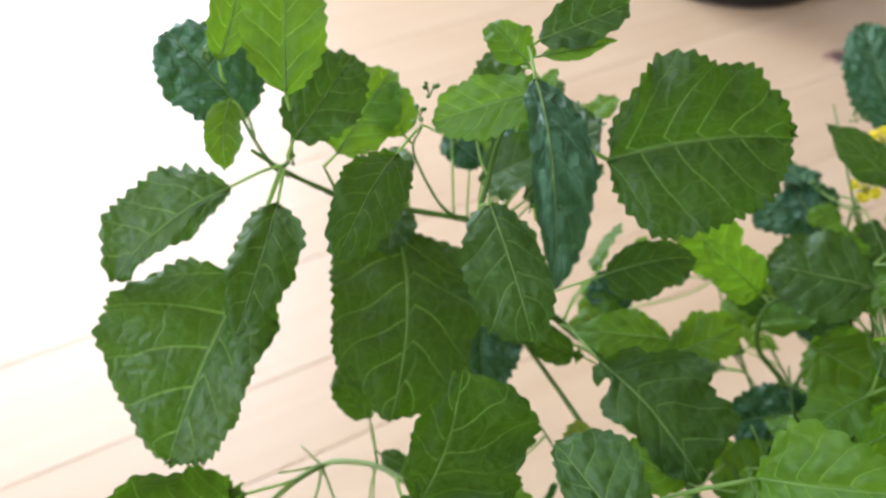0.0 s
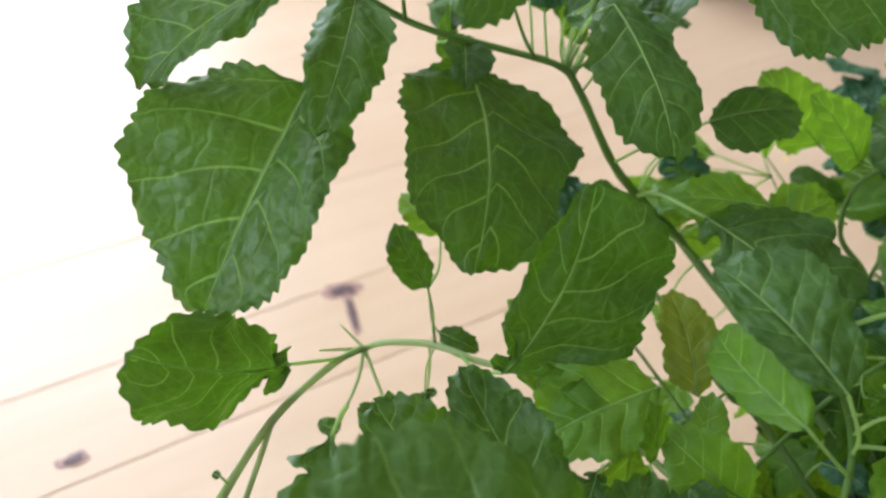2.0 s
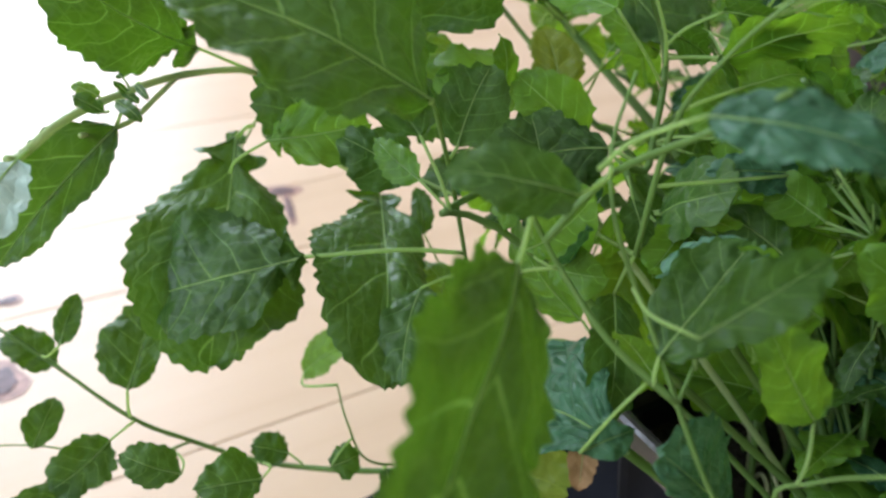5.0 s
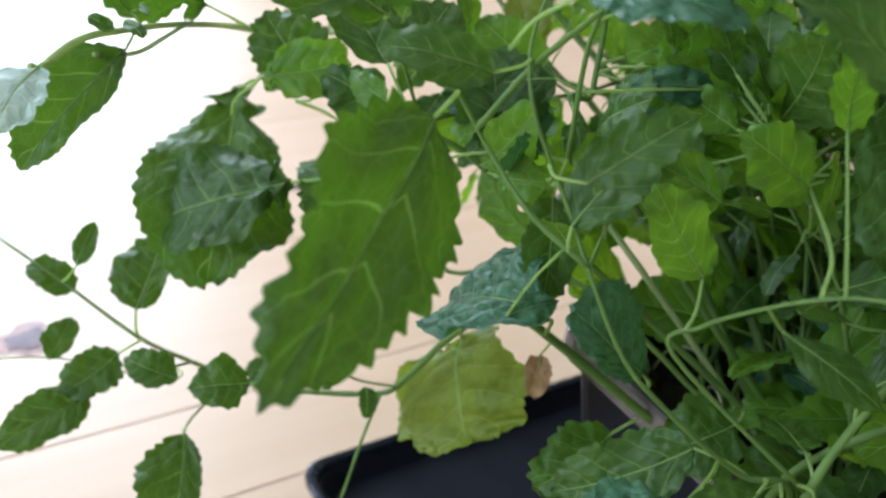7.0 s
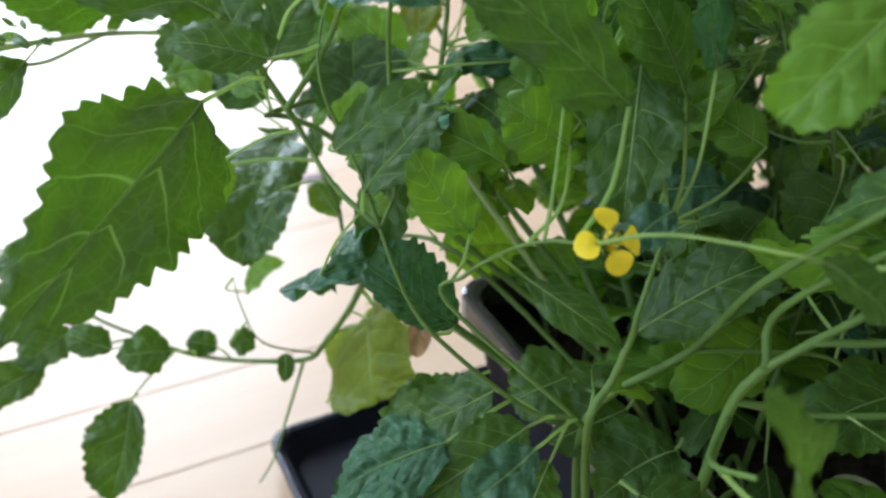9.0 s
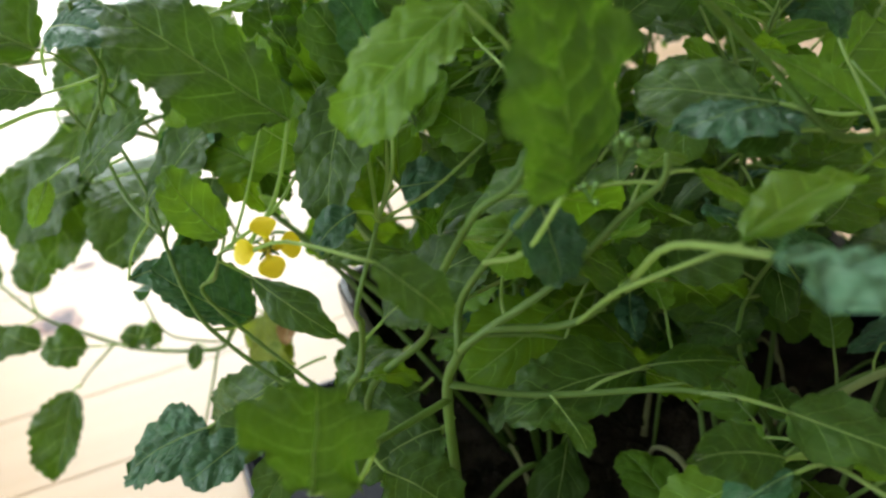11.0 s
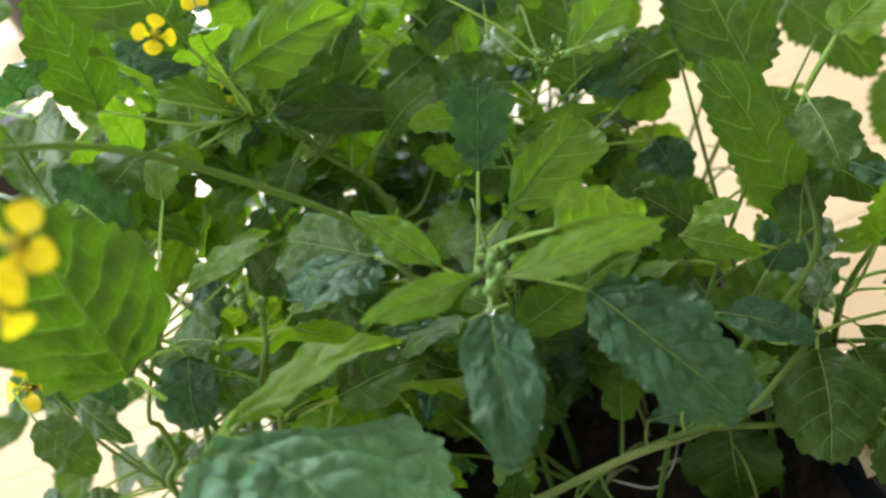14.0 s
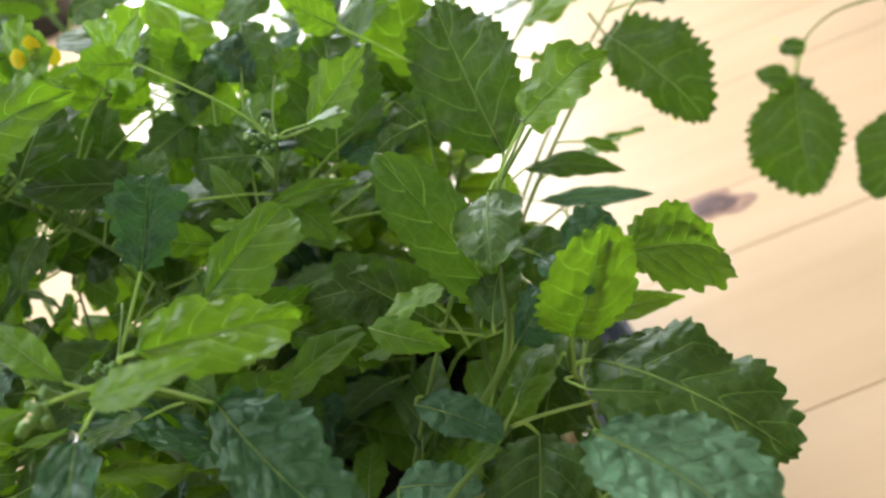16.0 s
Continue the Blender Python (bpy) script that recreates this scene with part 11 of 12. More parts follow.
leaf(plant_c, (.091,.14,.251), (.104,.157,.24), 0.016, (.821,-.312,.477), (.093,.135,.244), 'jag', YOUNG, 0.21, 0.07)
leaf(plant_h, (.214,.078,.263), (.205,.063,.272), 0.011, (.746,-.056,.664), (.227,.099,.249), 'broad', YOUNG, 0.21, 0.08)
leaf(plant_h, (.23,.1,.244), (.244,.094,.234), 0.011, (.301,-.559,.773), (.225,.097,.245), 'jag', YOUNG, -0.08, 0.03)
leaf(plant_b, (.087,.15,.178), (.087,.131,.168), 0.016, (.487,-.415,.769), (.085,.152,.163), 'lance', YOUNG, -0.12, 0.00)
leaf(plant_a, (.201,.095,.233), (.202,.079,.238), 0.009, (-.823,.141,.55), (.198,.099,.228), 'jag', YOUNG, 0.23, 0.00)
leaf(plant_c, (.12,.188,.191), (.102,.185,.177), 0.018, (-.078,-.962,.261), (.123,.193,.19), 'lyr', YOUNG, 0.07, 0.02)
leaf(plant_h, (.128,.05,.28), (.131,.027,.283), 0.017, (.634,.165,.755), (.148,.076,.274), 'lyr', GREEN, -0.10, 0.09)
leaf(plant_b, (.117,.152,.235), (.112,.172,.223), 0.018, (-.086,.487,.869), (.114,.15,.236), 'jag', GREEN, 0.16, 0.00)
leaf(plant_h, (.234,.053,.242), (.25,.074,.229), 0.015, (.724,-.665,-.185), (.219,.075,.221), 'jag', GREEN, -0.02, 0.01)
leaf(plant_e, (.131,.026,.23), (.133,.038,.216), 0.010, (.992,-.111,.062), (.122,.019,.233), 'lyr', GREEN, 0.06, 0.00)
leaf(plant_b, (.202,.195,.189), (.194,.184,.208), 0.013, (.845,-.534,.031), (.194,.193,.188), 'lance', YOUNG, 0.02, 0.01)
leaf(plant_c, (.285,.17,.174), (.301,.151,.162), 0.019, (.51,-.15,.847), (.266,.181,.171), 'broad', YOUNG, 0.08, 0.00)
leaf(plant_c, (.274,.142,.144), (.284,.127,.141), 0.014, (-.287,-.369,.884), (.257,.167,.154), 'jag', GREEN, 0.10, 0.05)
leaf(plant_d, (.005,.056,.225), (.002,.045,.214), 0.008, (.176,-.706,.687), (.026,.058,.234), 'broad', YOUNG, -0.10, 0.09)
leaf(plant_d, (.066,.054,.23), (.076,.055,.214), 0.013, (.859,-.004,.512), (.058,.047,.234), 'jag', YOUNG, -0.10, 0.05)
leaf(plant_f, (.232,.027,.227), (.244,.051,.222), 0.018, (.429,-.047,.902), (.229,.03,.225), 'lance', YOUNG, 0.03, 0.04)
leaf(plant_h, (.264,.118,.173), (.274,.108,.18), 0.008, (-.781,-.592,.196), (.244,.117,.177), 'broad', YOUNG, 0.14, 0.01)
leaf(plant_h, (.221,.108,.258), (.191,.112,.257), 0.021, (-.129,-.865,.485), (.229,.101,.253), 'broad', GREEN, 0.01, 0.05)
leaf(plant_a, (.088,.203,.185), (.1,.19,.173), 0.013, (.544,-.247,.802), (.093,.19,.206), 'jag', YOUNG, -0.03, 0.07)
leaf(plant_a, (.127,.051,.245), (.122,.041,.261), 0.014, (.825,.32,.466), (.107,.064,.234), 'jag', GREEN, 0.04, 0.07)
leaf(plant_a, (.13,.084,.213), (.146,.067,.229), 0.022, (-.711,-.028,.703), (.129,.087,.202), 'lyr', YOUNG, 0.07, 0.06)
leaf(plant_a, (.066,.191,.225), (.08,.201,.249), 0.016, (.813,-.516,-.271), (.06,.198,.213), 'lance', YOUNG, 0.23, 0.08)
leaf(plant_a, (.108,.049,.267), (.107,.043,.29), 0.018, (.998,-.067,-.009), (.101,.066,.242), 'jag', YOUNG, 0.20, 0.07)
leaf(plant_g, (.284,.071,.179), (.291,.114,.179), 0.026, (.169,-.027,.985), (.284,.082,.183), 'jag', YOUNG, 0.04, 0.02)
leaf(plant_a, (.024,.128,.165), (.01,.149,.17), 0.014, (-.331,-.403,.853), (.024,.13,.166), 'lance', YOUNG, 0.20, 0.04)
leaf(plant_c, (.233,.137,.157), (.259,.13,.163), 0.016, (-.331,-.709,.622), (.228,.146,.156), 'lyr', YOUNG, 0.16, 0.03)
leaf(plant_e, (.128,.027,.269), (.119,.024,.292), 0.014, (.736,-.64,.222), (.122,.019,.233), 'broad', BLUISH, 0.04, 0.04)
leaf(plant_c, (.205,.166,.133), (.214,.18,.139), 0.009, (.217,-.513,.831), (.203,.169,.132), 'lyr', YOUNG, 0.19, 0.03)
leaf(plant_a, (.104,.068,.247), (.105,.086,.26), 0.015, (.488,-.523,.699), (.101,.066,.242), 'jag', GREEN, 0.19, 0.00)
leaf(plant_a, (.088,.16,.207), (.096,.147,.211), 0.010, (-.463,-.016,.886), (.085,.159,.199), 'broad', BLUISH, 0.02, 0.07)
leaf(plant_b, (.127,.198,.159), (.135,.207,.139), 0.017, (.692,.496,.524), (.131,.199,.157), 'jag', YOUNG, -0.08, 0.01)
leaf(plant_b, (.13,.196,.157), (.106,.184,.166), 0.020, (.522,-.544,.658), (.131,.191,.155), 'jag', YOUNG, -0.05, 0.08)
leaf(plant_c, (.118,.203,.2), (.111,.181,.206), 0.019, (-.036,.308,.951), (.116,.202,.197), 'broad', YOUNG, 0.23, 0.05)
leaf(plant_b, (.134,.142,.213), (.127,.154,.206), 0.012, (-.604,.073,.794), (.127,.139,.217), 'jag', GREEN, 0.24, 0.04)
leaf(plant_b, (.112,.16,.25), (.123,.175,.256), 0.013, (-.043,-.37,.928), (.105,.161,.25), 'jag', GREEN, -0.08, 0.02)
leaf(plant_c, (.163,.219,.139), (.147,.226,.14), 0.013, (-.393,-.92,-.009), (.17,.215,.154), 'broad', YOUNG, -0.03, 0.07)
leaf(plant_c, (.169,.24,.228), (.178,.238,.245), 0.013, (-.731,.519,.444), (.169,.244,.228), 'broad', YOUNG, 0.01, 0.06)
leaf(plant_a, (.104,.182,.187), (.092,.182,.168), 0.017, (-.809,-.217,.546), (.1,.176,.202), 'lyr', YOUNG, 0.22, 0.03)
leaf(plant_c, (.181,.194,.165), (.195,.211,.16), 0.015, (.388,-.07,.919), (.18,.195,.165), 'jag', YOUNG, -0.09, 0.02)
leaf(plant_b, (.08,.185,.149), (.071,.197,.13), 0.019, (-.924,-.301,.236), (.075,.168,.176), 'lyr', GREEN, 0.02, 0.03)
leaf(plant_a, (.119,.101,.217), (.117,.12,.21), 0.012, (-.728,.184,.661), (.118,.105,.219), 'jag', YOUNG, -0.07, 0.01)
leaf(plant_b, (.123,.212,.141), (.121,.23,.133), 0.013, (.43,.428,.795), (.131,.214,.16), 'jag', YOUNG, 0.02, 0.09)
leaf(plant_b, (.137,.205,.221), (.146,.226,.224), 0.013, (-.383,.035,.923), (.132,.214,.218), 'lyr', YOUNG, 0.21, 0.04)
leaf(plant_b, (.082,.184,.166), (.072,.191,.14), 0.020, (-.604,.682,.413), (.075,.168,.176), 'lance', GREEN, -0.01, 0.08)
leaf(plant_c, (.118,.182,.212), (.136,.187,.24), 0.024, (-.504,-.734,.455), (.116,.181,.219), 'jag', YOUNG, -0.03, 0.08)
leaf(plant_b, (.061,.151,.208), (.061,.158,.182), 0.018, (.423,-.873,-.243), (.059,.149,.215), 'lance', YOUNG, 0.22, 0.09)
leaf(plant_b, (.09,.162,.264), (.093,.144,.261), 0.010, (-.285,-.214,.934), (.103,.162,.26), 'lyr', YOUNG, 0.04, 0.03)
leaf(plant_a, (.023,.286,.29), (.044,.31,.3), 0.023, (.023,-.428,.904), (.016,.258,.28), 'lyr', YOUNG, 0.11, 0.04)
leaf(plant_a, (-.02,.282,.28), (-.018,.307,.283), 0.016, (-.045,-.117,.992), (-.016,.258,.288), 'jag', GREEN, -0.03, 0.08)
leaf(plant_a, (.036,.286,.312), (.041,.29,.327), 0.012, (-.823,-.374,.428), (.015,.258,.28), 'lance', YOUNG, 0.21, 0.00)
leaf(plant_a, (.003,.301,.304), (.01,.318,.299), 0.012, (.709,-.075,.702), (.004,.258,.284), 'jag', YOUNG, 0.16, 0.07)
leaf(plant_a, (-.018,.261,.288), (-.019,.236,.283), 0.015, (.179,-.22,.959), (-.019,.258,.289), 'jag', GREEN, 0.18, 0.02)
leaf(plant_a, (.03,.302,.272), (.022,.316,.289), 0.015, (-.155,-.791,.591), (.015,.258,.28), 'lyr', GREEN, 0.03, 0.06)
leaf(plant_a, (.031,.269,.283), (.049,.256,.324), 0.036, (-.92,-.203,.336), (.017,.257,.279), 'lyr', GREEN, 0.02, 0.02)
leaf(plant_a, (.019,.286,.279), (.033,.305,.275), 0.014, (.606,-.27,.749), (.016,.258,.28), 'jag', YOUNG, 0.03, 0.05)
leaf(plant_a, (.035,.308,.305), (.049,.327,.302), 0.014, (.235,-.029,.972), (.015,.258,.28), 'jag', GREEN, 0.18, 0.01)
leaf(plant_a, (-.026,.266,.283), (-.013,.297,.264), 0.023, (.93,-.182,.319), (-.016,.258,.288), 'broad', GREEN, 0.23, 0.02)
leaf(plant_a, (.01,.278,.29), (.015,.304,.305), 0.016, (-.094,-.486,.869), (.009,.258,.282), 'jag', YOUNG, 0.15, 0.05)
leaf(plant_a, (.046,.278,.289), (.062,.288,.286), 0.014, (.179,-.025,.983), (.021,.255,.273), 'jag', GREEN, 0.22, 0.05)
leaf(plant_a, (.014,.265,.294), (.038,.26,.313), 0.022, (-.616,-.419,.667), (.015,.258,.28), 'broad', GREEN, 0.25, 0.07)
leaf(plant_a, (.056,.302,.297), (.069,.315,.301), 0.015, (-.275,-.005,.961), (.017,.257,.278), 'broad', YOUNG, 0.20, 0.02)
leaf(plant_d, (0.1102, 0.0511, 0.1586), (0.0898, 0.0452, 0.1510), 0.0240, (-0.1454, -0.5467, 0.8246), (0.1148, 0.0572, 0.1584), 'broad', GREEN, 0.1, 0.06)
leaf(plant_d, (0.1231, 0.0309, 0.1632), (0.1008, 0.0221, 0.1570), 0.0260, (-0.0502, -0.4919, 0.8692), (0.1260, 0.0367, 0.1627), 'jag', GREEN, 0.1, 0.06)
leaf(plant_e, (0.1332, 0.0105, 0.1679), (0.1132, -0.0007, 0.1613), 0.0260, (-0.0362, -0.4533, 0.8906), (0.1361, 0.0160, 0.1669), 'broad', GREEN, 0.1, 0.06)
leaf(plant_d, (0.0740, 0.0506, 0.1514), (0.0512, 0.0349, 0.1438), 0.0200, (0.0494, -0.4942, 0.8680), (0.0836, 0.0575, 0.1520), 'broad', GREEN, 0.1, 0.06)
leaf(plant_e, (0.1893, 0.0102, 0.1925), (0.1551, -0.0088, 0.1938), 0.0220, (0.2551, -0.3969, 0.8817), (0.1916, 0.0117, 0.1933), 'broad', GREEN, 0.1, 0.06)
leaf(plant_d, (0.1325, 0.0121, 0.1634), (0.1108, -0.0043, 0.1615), 0.0260, (0.2277, -0.4048, 0.8856), (0.1331, 0.0180, 0.1622), 'jag', GREEN, 0.1, 0.06)
leaf(plant_d, (0.1207, -0.0076, 0.1694), (0.1404, -0.0129, 0.1600), 0.0240, (0.3010, -0.4109, 0.8606), (0.1167, -0.0030, 0.1689), 'broad', GREEN, 0.1, 0.06)
leaf(plant_a, (-0.0775, 0.1030, 0.2375), (-0.0845, 0.1031, 0.2413), 0.0042, (0.3720, -0.6140, 0.6962), (-0.0765, 0.1032, 0.2380), 'broad', GREEN, 0.1, 0.06)
leaf(plant_a, (-0.0710, 0.0986, 0.2453), (-0.0737, 0.0975, 0.2483), 0.0020, (0.7174, -0.5565, 0.4191), (-0.0700, 0.0989, 0.2458), 'broad', GREEN, 0.1, 0.06)
leaf(plant_a, (-0.0750, 0.1043, 0.2400), (-0.0684, 0.0987, 0.2388), 0.0040, (-0.1615, -0.3905, 0.9063), (-0.0740, 0.1045, 0.2406), 'broad', GREEN, 0.1, 0.06)
leaf(plant_a, (-0.0694, 0.1005, 0.2467), (-0.0657, 0.0955, 0.2455), 0.0020, (-0.1298, -0.3125, 0.9410), (-0.0684, 0.1008, 0.2472), 'broad', GREEN, 0.1, 0.06)
leaf(plant_g, (0.3142, 0.0743, 0.1735), (0.3299, 0.0521, 0.1512), 0.0300, (0.1521, -0.6469, 0.7472), (0.3117, 0.0789, 0.1724), 'broad', GREEN, 0.1, 0.06)
leaf(plant_g, (0.3212, 0.0509, 0.1649), (0.3342, 0.0418, 0.1525), 0.0260, (0.2626, -0.6228, 0.7370), (0.3153, 0.0603, 0.1634), 'broad', GREEN, 0.1, 0.06)
leaf(plant_h, (0.1128, 0.1128, 0.3053), (0.1380, 0.1162, 0.3026), 0.0180, (0.1656, -0.6042, 0.7795), (0.1620, 0.0820, 0.2550), 'jag', BLUISH, 0.1, 0.06)
leaf(plant_h, (0.1361, 0.1123, 0.2880), (0.1311, 0.1134, 0.3038), 0.0180, (0.6496, -0.7166, 0.2542), (0.1620, 0.0820, 0.2550), 'lyr', YOUNG, 0.1, 0.06)
leaf(plant_h, (0.1604, 0.1058, 0.2621), (0.1690, 0.1172, 0.2816), 0.0180, (0.1598, -0.8827, 0.4419), (0.1620, 0.0820, 0.2550), 'jag', GREEN, 0.1, 0.06)
leaf(plant_h, (0.1719, 0.1345, 0.2916), (0.1939, 0.1298, 0.2804), 0.0180, (0.2597, -0.5908, 0.7639), (0.1620, 0.0820, 0.2550), 'broad', YOUNG, 0.1, 0.06)
leaf(plant_h, (0.1849, 0.1242, 0.2687), (0.2014, 0.1322, 0.2782), 0.0180, (-0.0091, -0.7567, 0.6537), (0.1620, 0.0820, 0.2550), 'broad', GREEN, 0.1, 0.06)
leaf(plant_h, (0.1954, 0.1403, 0.2823), (0.2129, 0.1339, 0.2723), 0.0180, (0.2258, -0.5969, 0.7699), (0.2210, 0.0890, 0.2310), 'jag', BLUISH, 0.1, 0.06)
leaf(plant_h, (0.2062, 0.1486, 0.2855), (0.2161, 0.1321, 0.2675), 0.0180, (0.2452, -0.6433, 0.7253), (0.2210, 0.0890, 0.2310), 'broad', GREEN, 0.1, 0.06)
leaf(plant_h, (0.1401, 0.0955, 0.2630), (0.1238, 0.0782, 0.2627), 0.0180, (0.4381, -0.4264, 0.7913), (0.1620, 0.0820, 0.2550), 'jag', GREEN, 0.1, 0.06)
leaf(plant_h, (0.1333, 0.0799, 0.2473), (0.1188, 0.0789, 0.2672), 0.0180, (0.7029, -0.5180, 0.4875), (0.1620, 0.0820, 0.2550), 'lyr', GREEN, 0.1, 0.06)
leaf(plant_h, (0.1063, 0.1083, 0.3041), (0.1214, 0.0937, 0.2849), 0.0180, (0.4100, -0.5415, 0.7339), (0.1620, 0.0820, 0.2550), 'jag', BLUISH, 0.1, 0.06)
leaf(plant_h, (0.1899, 0.1245, 0.2655), (0.1768, 0.1060, 0.2613), 0.0180, (0.3641, -0.4432, 0.8191), (0.1620, 0.0820, 0.2550), 'jag', GREEN, 0.1, 0.06)
leaf(plant_h, (0.1858, 0.1290, 0.2744), (0.2067, 0.1247, 0.2646), 0.0180, (0.2452, -0.5797, 0.7771), (0.1620, 0.0820, 0.2550), 'broad', YOUNG, 0.1, 0.06)
leaf(plant_h, (0.2445, 0.1365, 0.2423), (0.2614, 0.1270, 0.2285), 0.0180, (0.2433, -0.6334, 0.7346), (0.2210, 0.0890, 0.2310), 'lyr', YOUNG, 0.1, 0.06)
leaf(plant_h, (0.2511, 0.1464, 0.2504), (0.2671, 0.1367, 0.2371), 0.0180, (0.2182, -0.6467, 0.7309), (0.2210, 0.0890, 0.2310), 'jag', GREEN, 0.1, 0.06)
leaf(plant_h, (0.2576, 0.1409, 0.2387), (0.2359, 0.1258, 0.2452), 0.0180, (0.5030, -0.3921, 0.7702), (0.2210, 0.0890, 0.2310), 'jag', BLUISH, 0.1, 0.06)
leaf(plant_h, (0.1309, 0.0831, 0.2533), (0.1477, 0.0924, 0.2643), 0.0180, (0.0117, -0.7722, 0.6353), (0.1620, 0.0820, 0.2550), 'jag', YOUNG, 0.1, 0.06)
leaf(plant_h, (0.2575, 0.1271, 0.2206), (0.2654, 0.1140, 0.2086), 0.0180, (0.1650, -0.6120, 0.7735), (0.2210, 0.0890, 0.2310), 'broad', BLUISH, 0.1, 0.06)
leaf(plant_h, (0.1643, 0.1213, 0.2796), (0.1818, 0.1304, 0.2899), 0.0180, (0.0272, -0.7695, 0.6380), (0.1620, 0.0820, 0.2550), 'jag', GREEN, 0.1, 0.06)
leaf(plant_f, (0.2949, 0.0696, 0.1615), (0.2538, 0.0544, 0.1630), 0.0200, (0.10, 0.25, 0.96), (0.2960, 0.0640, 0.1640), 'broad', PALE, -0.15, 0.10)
stem(plant_f, [(0.2300, 0.0090, 0.1800), (0.2361, 0.0143, 0.1787), (0.2520, 0.0285, 0.1755), (0.2683, 0.0419, 0.1700), (0.2960, 0.0640, 0.1640)], 0.0012, 0.0014, LITSTALK)
# ---- flowers and bud heads ----
flower(plant_e, (0.103, -0.008, 0.243), (0.304, -0.641, 0.705), .0145, 65, 0.15)
flower(plant_f, (0.2125, -0.067, 0.331), (0.274, -0.793, 0.543), .0112, 10, 0.1)
flower(plant_f, (0.2045, -0.072, 0.331), (0.062, -0.949, 0.310), .0112, 40, 0.2)
flower(plant_f, (0.2055, -0.071, 0.325), (0.640, -0.761, -0.107), .0112, 70, 0.25)
flower(plant_h, (0.146, 0.120, 0.298), (0.666, -0.675, 0.317), .015, 30, 0.1)
flower(plant_h, (0.176, 0.017, 0.325), (0.798, -0.425, 0.428), .009, 0, 0.2)
flower(plant_h, (0.173, 0.025, 0.335), (0.860, -0.439, 0.262), .009, 50, 0.3)
flower(plant_h, (0.178, 0.034, 0.326), (0.528, -0.543, 0.653), .008, 20, 0.4)
flower(plant_h, (0.135, 0.081, 0.279), (0.491, -0.513, 0.704), .010, 20, 0.4)
flower(plant_c, (0.184, 0.316, 0.278), (-0.331, -0.569, 0.753), .013, 10, 0.2)
flower(plant_c, (0.183, 0.314, 0.255), (-0.497, -0.501, 0.709), .013, 10, 0.2)
buds(plant_a, (-0.071, 0.243, 0.355), 0.0037, 6)
buds(plant_a, (-0.007, 0.232, 0.343), 0.0031, 6)
buds(plant_a, (-0.004, 0.238, 0.347), 0.0031, 6)
buds(plant_a, (-0.048, 0.239, 0.321), 0.0031, 5)
buds(plant_h, (0.229, 0.107, 0.262), 0.0043, 9)
buds(plant_h, (0.232, 0.114, 0.260), 0.0025, 5)
buds(plant_f, (0.251, -0.017, 0.279), 0.0050, 10)
buds(plant_f, (0.243, 0.004, 0.268), 0.0037, 8)
buds(plant_g, (0.242, 0.088, 0.274), 0.0043, 9)
buds(plant_e, (0.182, -0.004, 0.264), 0.0050, 9)
buds(plant_e, (0.176, -0.012, 0.259), 0.0031, 6)
buds(plant_c, (0.177, 0.329, 0.281), 0.0031, 4)
buds(plant_c, (0.157, 0.304, 0.263), 0.0037, 5)

# ---- shoots and roots lying on the soil ----
STRAW = plain("pale_shoot", (0.26, 0.27, 0.13), 0.6, 0.3, 0.4, 80.0)
rng = random.Random(21)
for k in range(22):
    owner = (plant_d, plant_e, plant_f, plant_g)[k % 4]
    a, b, turn = rng.uniform(U0 + 0.02, U1 - 0.02), rng.uniform(V0 + 0.02, V1 - 0.02), rng.uniform(0, 6.28)
    long, high = rng.uniform(0.018, 0.045), rng.uniform(0.006, 0.022)
    d = Vector((math.cos(turn), math.sin(turn), 0)) * long
    p = POT @ Vector((a, b, GROUND))
    line = [p - d * 0.5, p - d * 0.2 + Vector((0, 0, high)), p + d * 0.3 + Vector((0, 0, high * 0.8)), p + d * 0.55 - Vector((0, 0, 0.002))]
    v, f = tube([q - owner.location for q in spline(line, 6)], rng.uniform(0.0007, 0.0015), 0.0006, 6, 0.08, rng)
    part_mesh("shoot", mesh_of("shoot", v, f, STRAW if k % 3 else STALK), owner, None, "pale bent shoot on the soil")
STRAWSTALK = plain("dry_stalk", (0.42, 0.33, 0.20), 0.7, 0.3, 0.3, 90.0)
line = [Vector(q) - plant_g.location for q in ((0.3038, 0.0773, 0.1670), (0.3072, 0.0698, 0.1600), (0.3120, 0.0610, 0.1523), (0.3182, 0.0505, 0.1449))]
v, f = tube(spline(line, 6), 0.0022, 0.0030, 7, 0.12, rng)
part_mesh("dry_stalk", mesh_of("dry_stalk", v, f, STRAWSTALK), plant_g, None, "withered pale brown stalk")
ROOT = plain("white_root", (0.55, 0.52, 0.42), 0.6, 0.3, 0.2, 80.0)
v, f = tube([q - plant_f.location for q in spline([Vector(q) for q in ((0.236, 0.056, 0.13), (0.251, 0.051, 0.133), (0.257, 0.057, 0.136), (0.259, 0.064, 0.14))], 6)], 0.0004, 0.0003, 5)
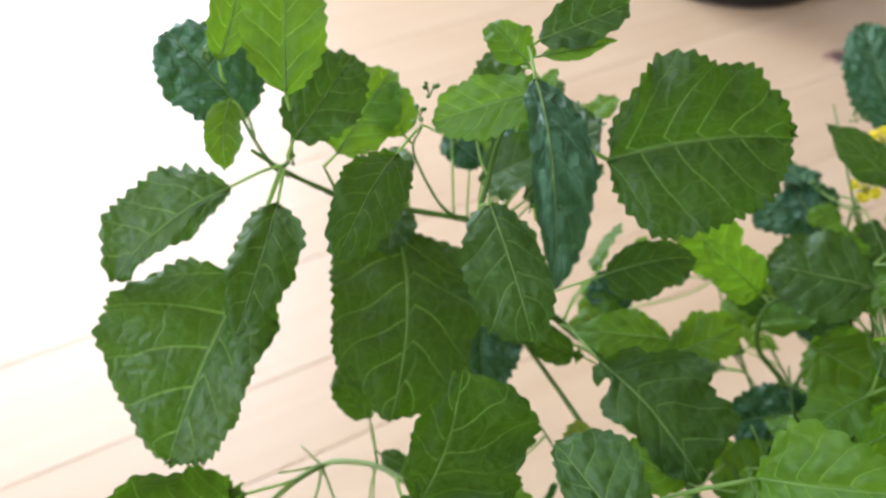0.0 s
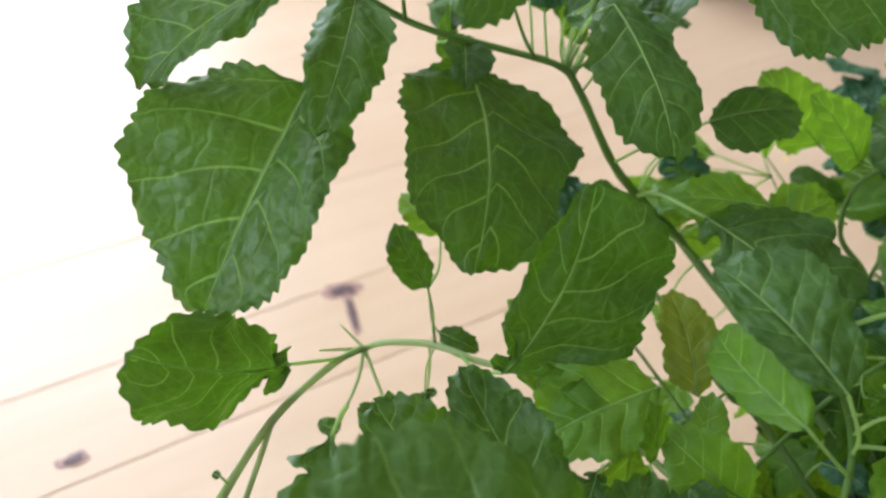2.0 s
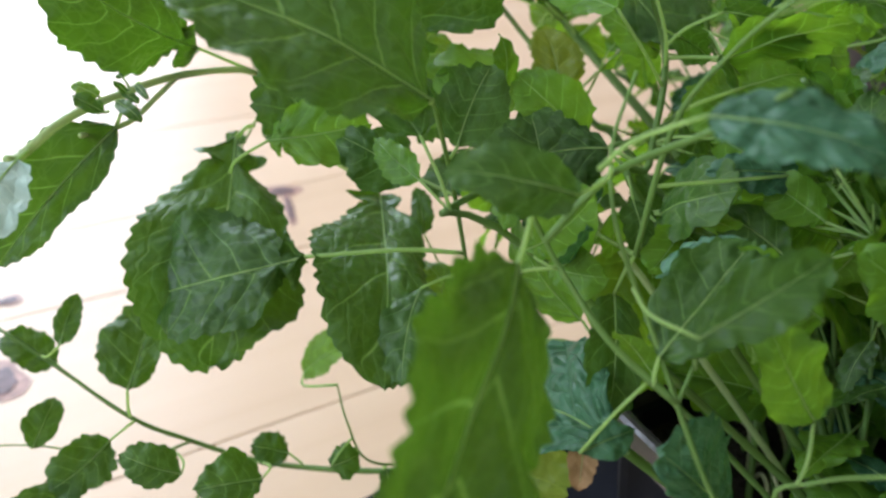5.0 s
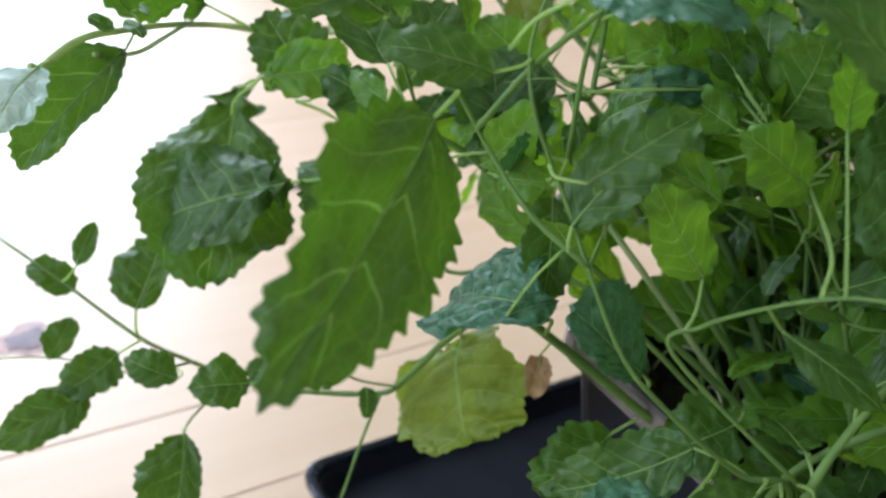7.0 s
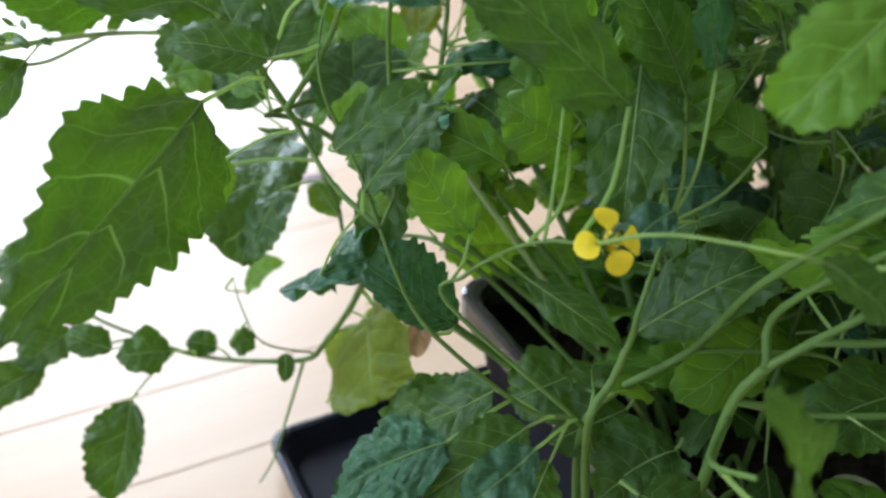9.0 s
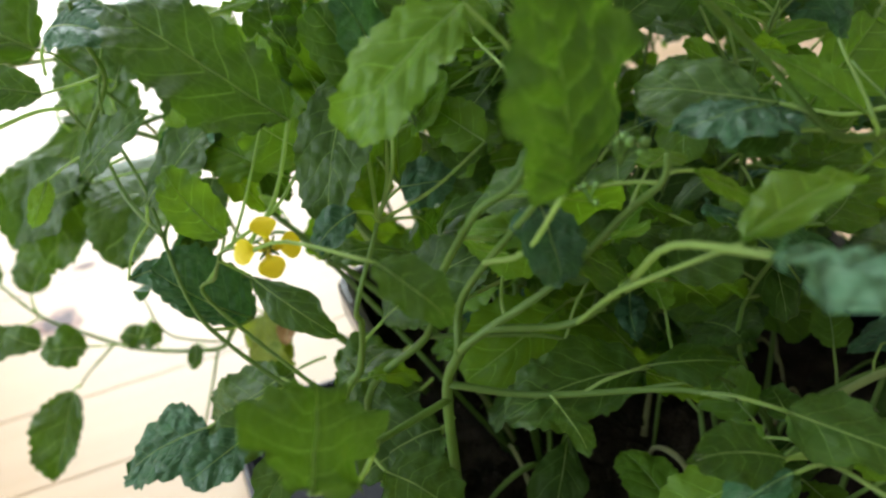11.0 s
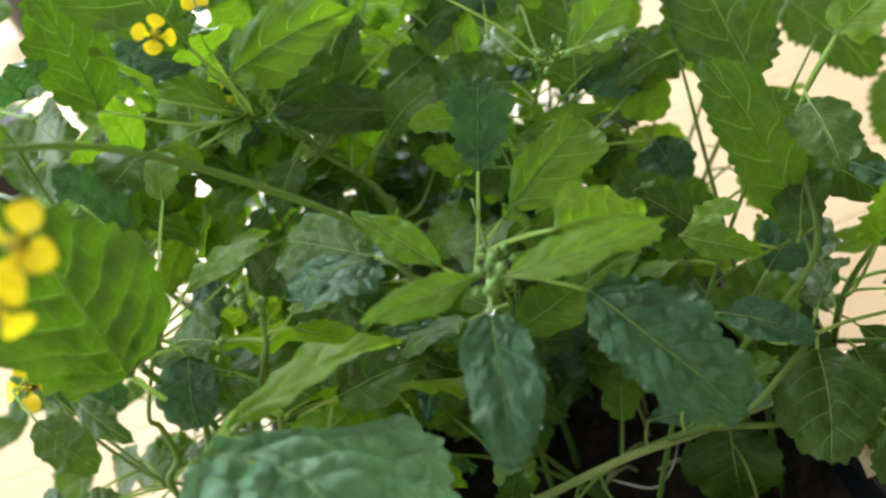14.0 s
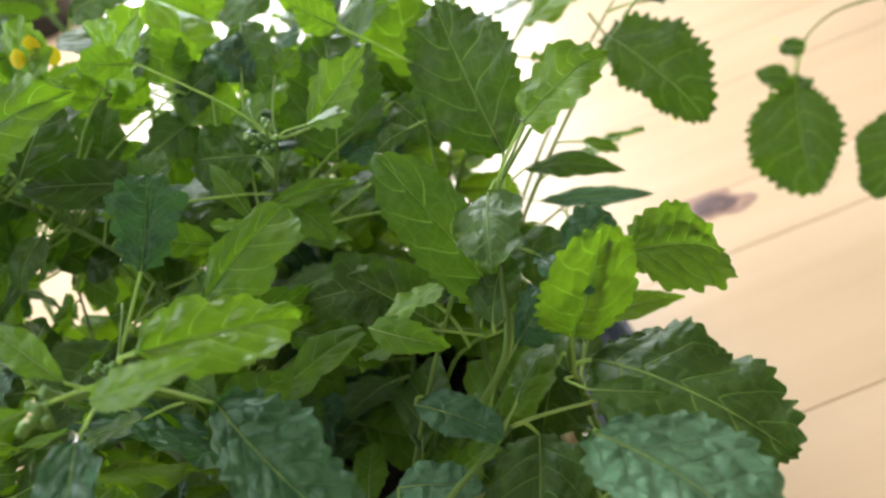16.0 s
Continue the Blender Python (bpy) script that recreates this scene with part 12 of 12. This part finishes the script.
part_mesh("root", mesh_of("root", v, f, ROOT), plant_f, None, "thin white loose root")

# ---- water drops on the leaves ----
WATER, n, l, p = material("water")
p.inputs["Base Color"].default_value = (1, 1, 1, 1)
p.inputs["Roughness"].default_value, p.inputs["IOR"].default_value, p.inputs["Transmission Weight"].default_value = 0.03, 1.33, 1.0
bm = bmesh.new()
bmesh.ops.create_icosphere(bm, subdivisions=2, radius=1.0)
for q in bm.verts:
    q.co.z *= 0.62
drop_mesh = bpy.data.meshes.new("water_drop")
bm.to_mesh(drop_mesh)
bm.free()
drop_mesh.materials.append(WATER)
drop_mesh.polygons.foreach_set("use_smooth", [True] * len(drop_mesh.polygons))
rng = random.Random(8)
wet = [q for q in blades if q[1] in (plant_e, plant_f, plant_g) and q[3] > 0.02]
for k in range(70):
    blade, owner, m, length = wet[rng.randrange(len(wet))]
    vert = blade.data.vertices[rng.randrange(len(blade.data.vertices))]
    at = owner.location + m @ vert.co
    up = (m.to_3x3() @ vert.normal).normalized()
    if up.z < 0:
        up = -up
    r = rng.choice((0.0005, 0.0006, 0.0008, 0.0011))
    drop = new("water_drop", drop_mesh)
    drop.matrix_world = Matrix.Translation(at + up * r * 0.4) @ up.to_track_quat("Z", "Y").to_matrix().to_4x4() @ Matrix.Scale(r, 4)
    tagged(drop, "small clear round water drop on a green leaf", "water drop", "water drops on the leaves")

# ---- scraps of petal on the boards ----
for x, y, r in ((0.338, 0.654, 0.0035), (0.264, 0.541, 0.0025), (0.343, 0.594, 0.002), (0.30, 0.62, 0.0015)):
    verts, faces = [(0, 0, r * 0.5)], []
    for k in range(9):
        w = r * (0.75 + 0.4 * noise.noise((k * 1.3, x * 50, 0)))
        verts.append((w * math.cos(k * 0.698), 0.7 * w * math.sin(k * 0.698), 0.0003))
        faces.append((0, k + 1, (k + 1) % 9 + 1))
    scrap = part_mesh("petal_scrap", mesh_of("petal_scrap", verts, faces, PETAL), None, pose(x, y, 0.0, 0, 0, 900 * x))
    tagged(scrap, "tiny fallen yellow petal scrap on the boards", "petal", "petal scraps on the boards")
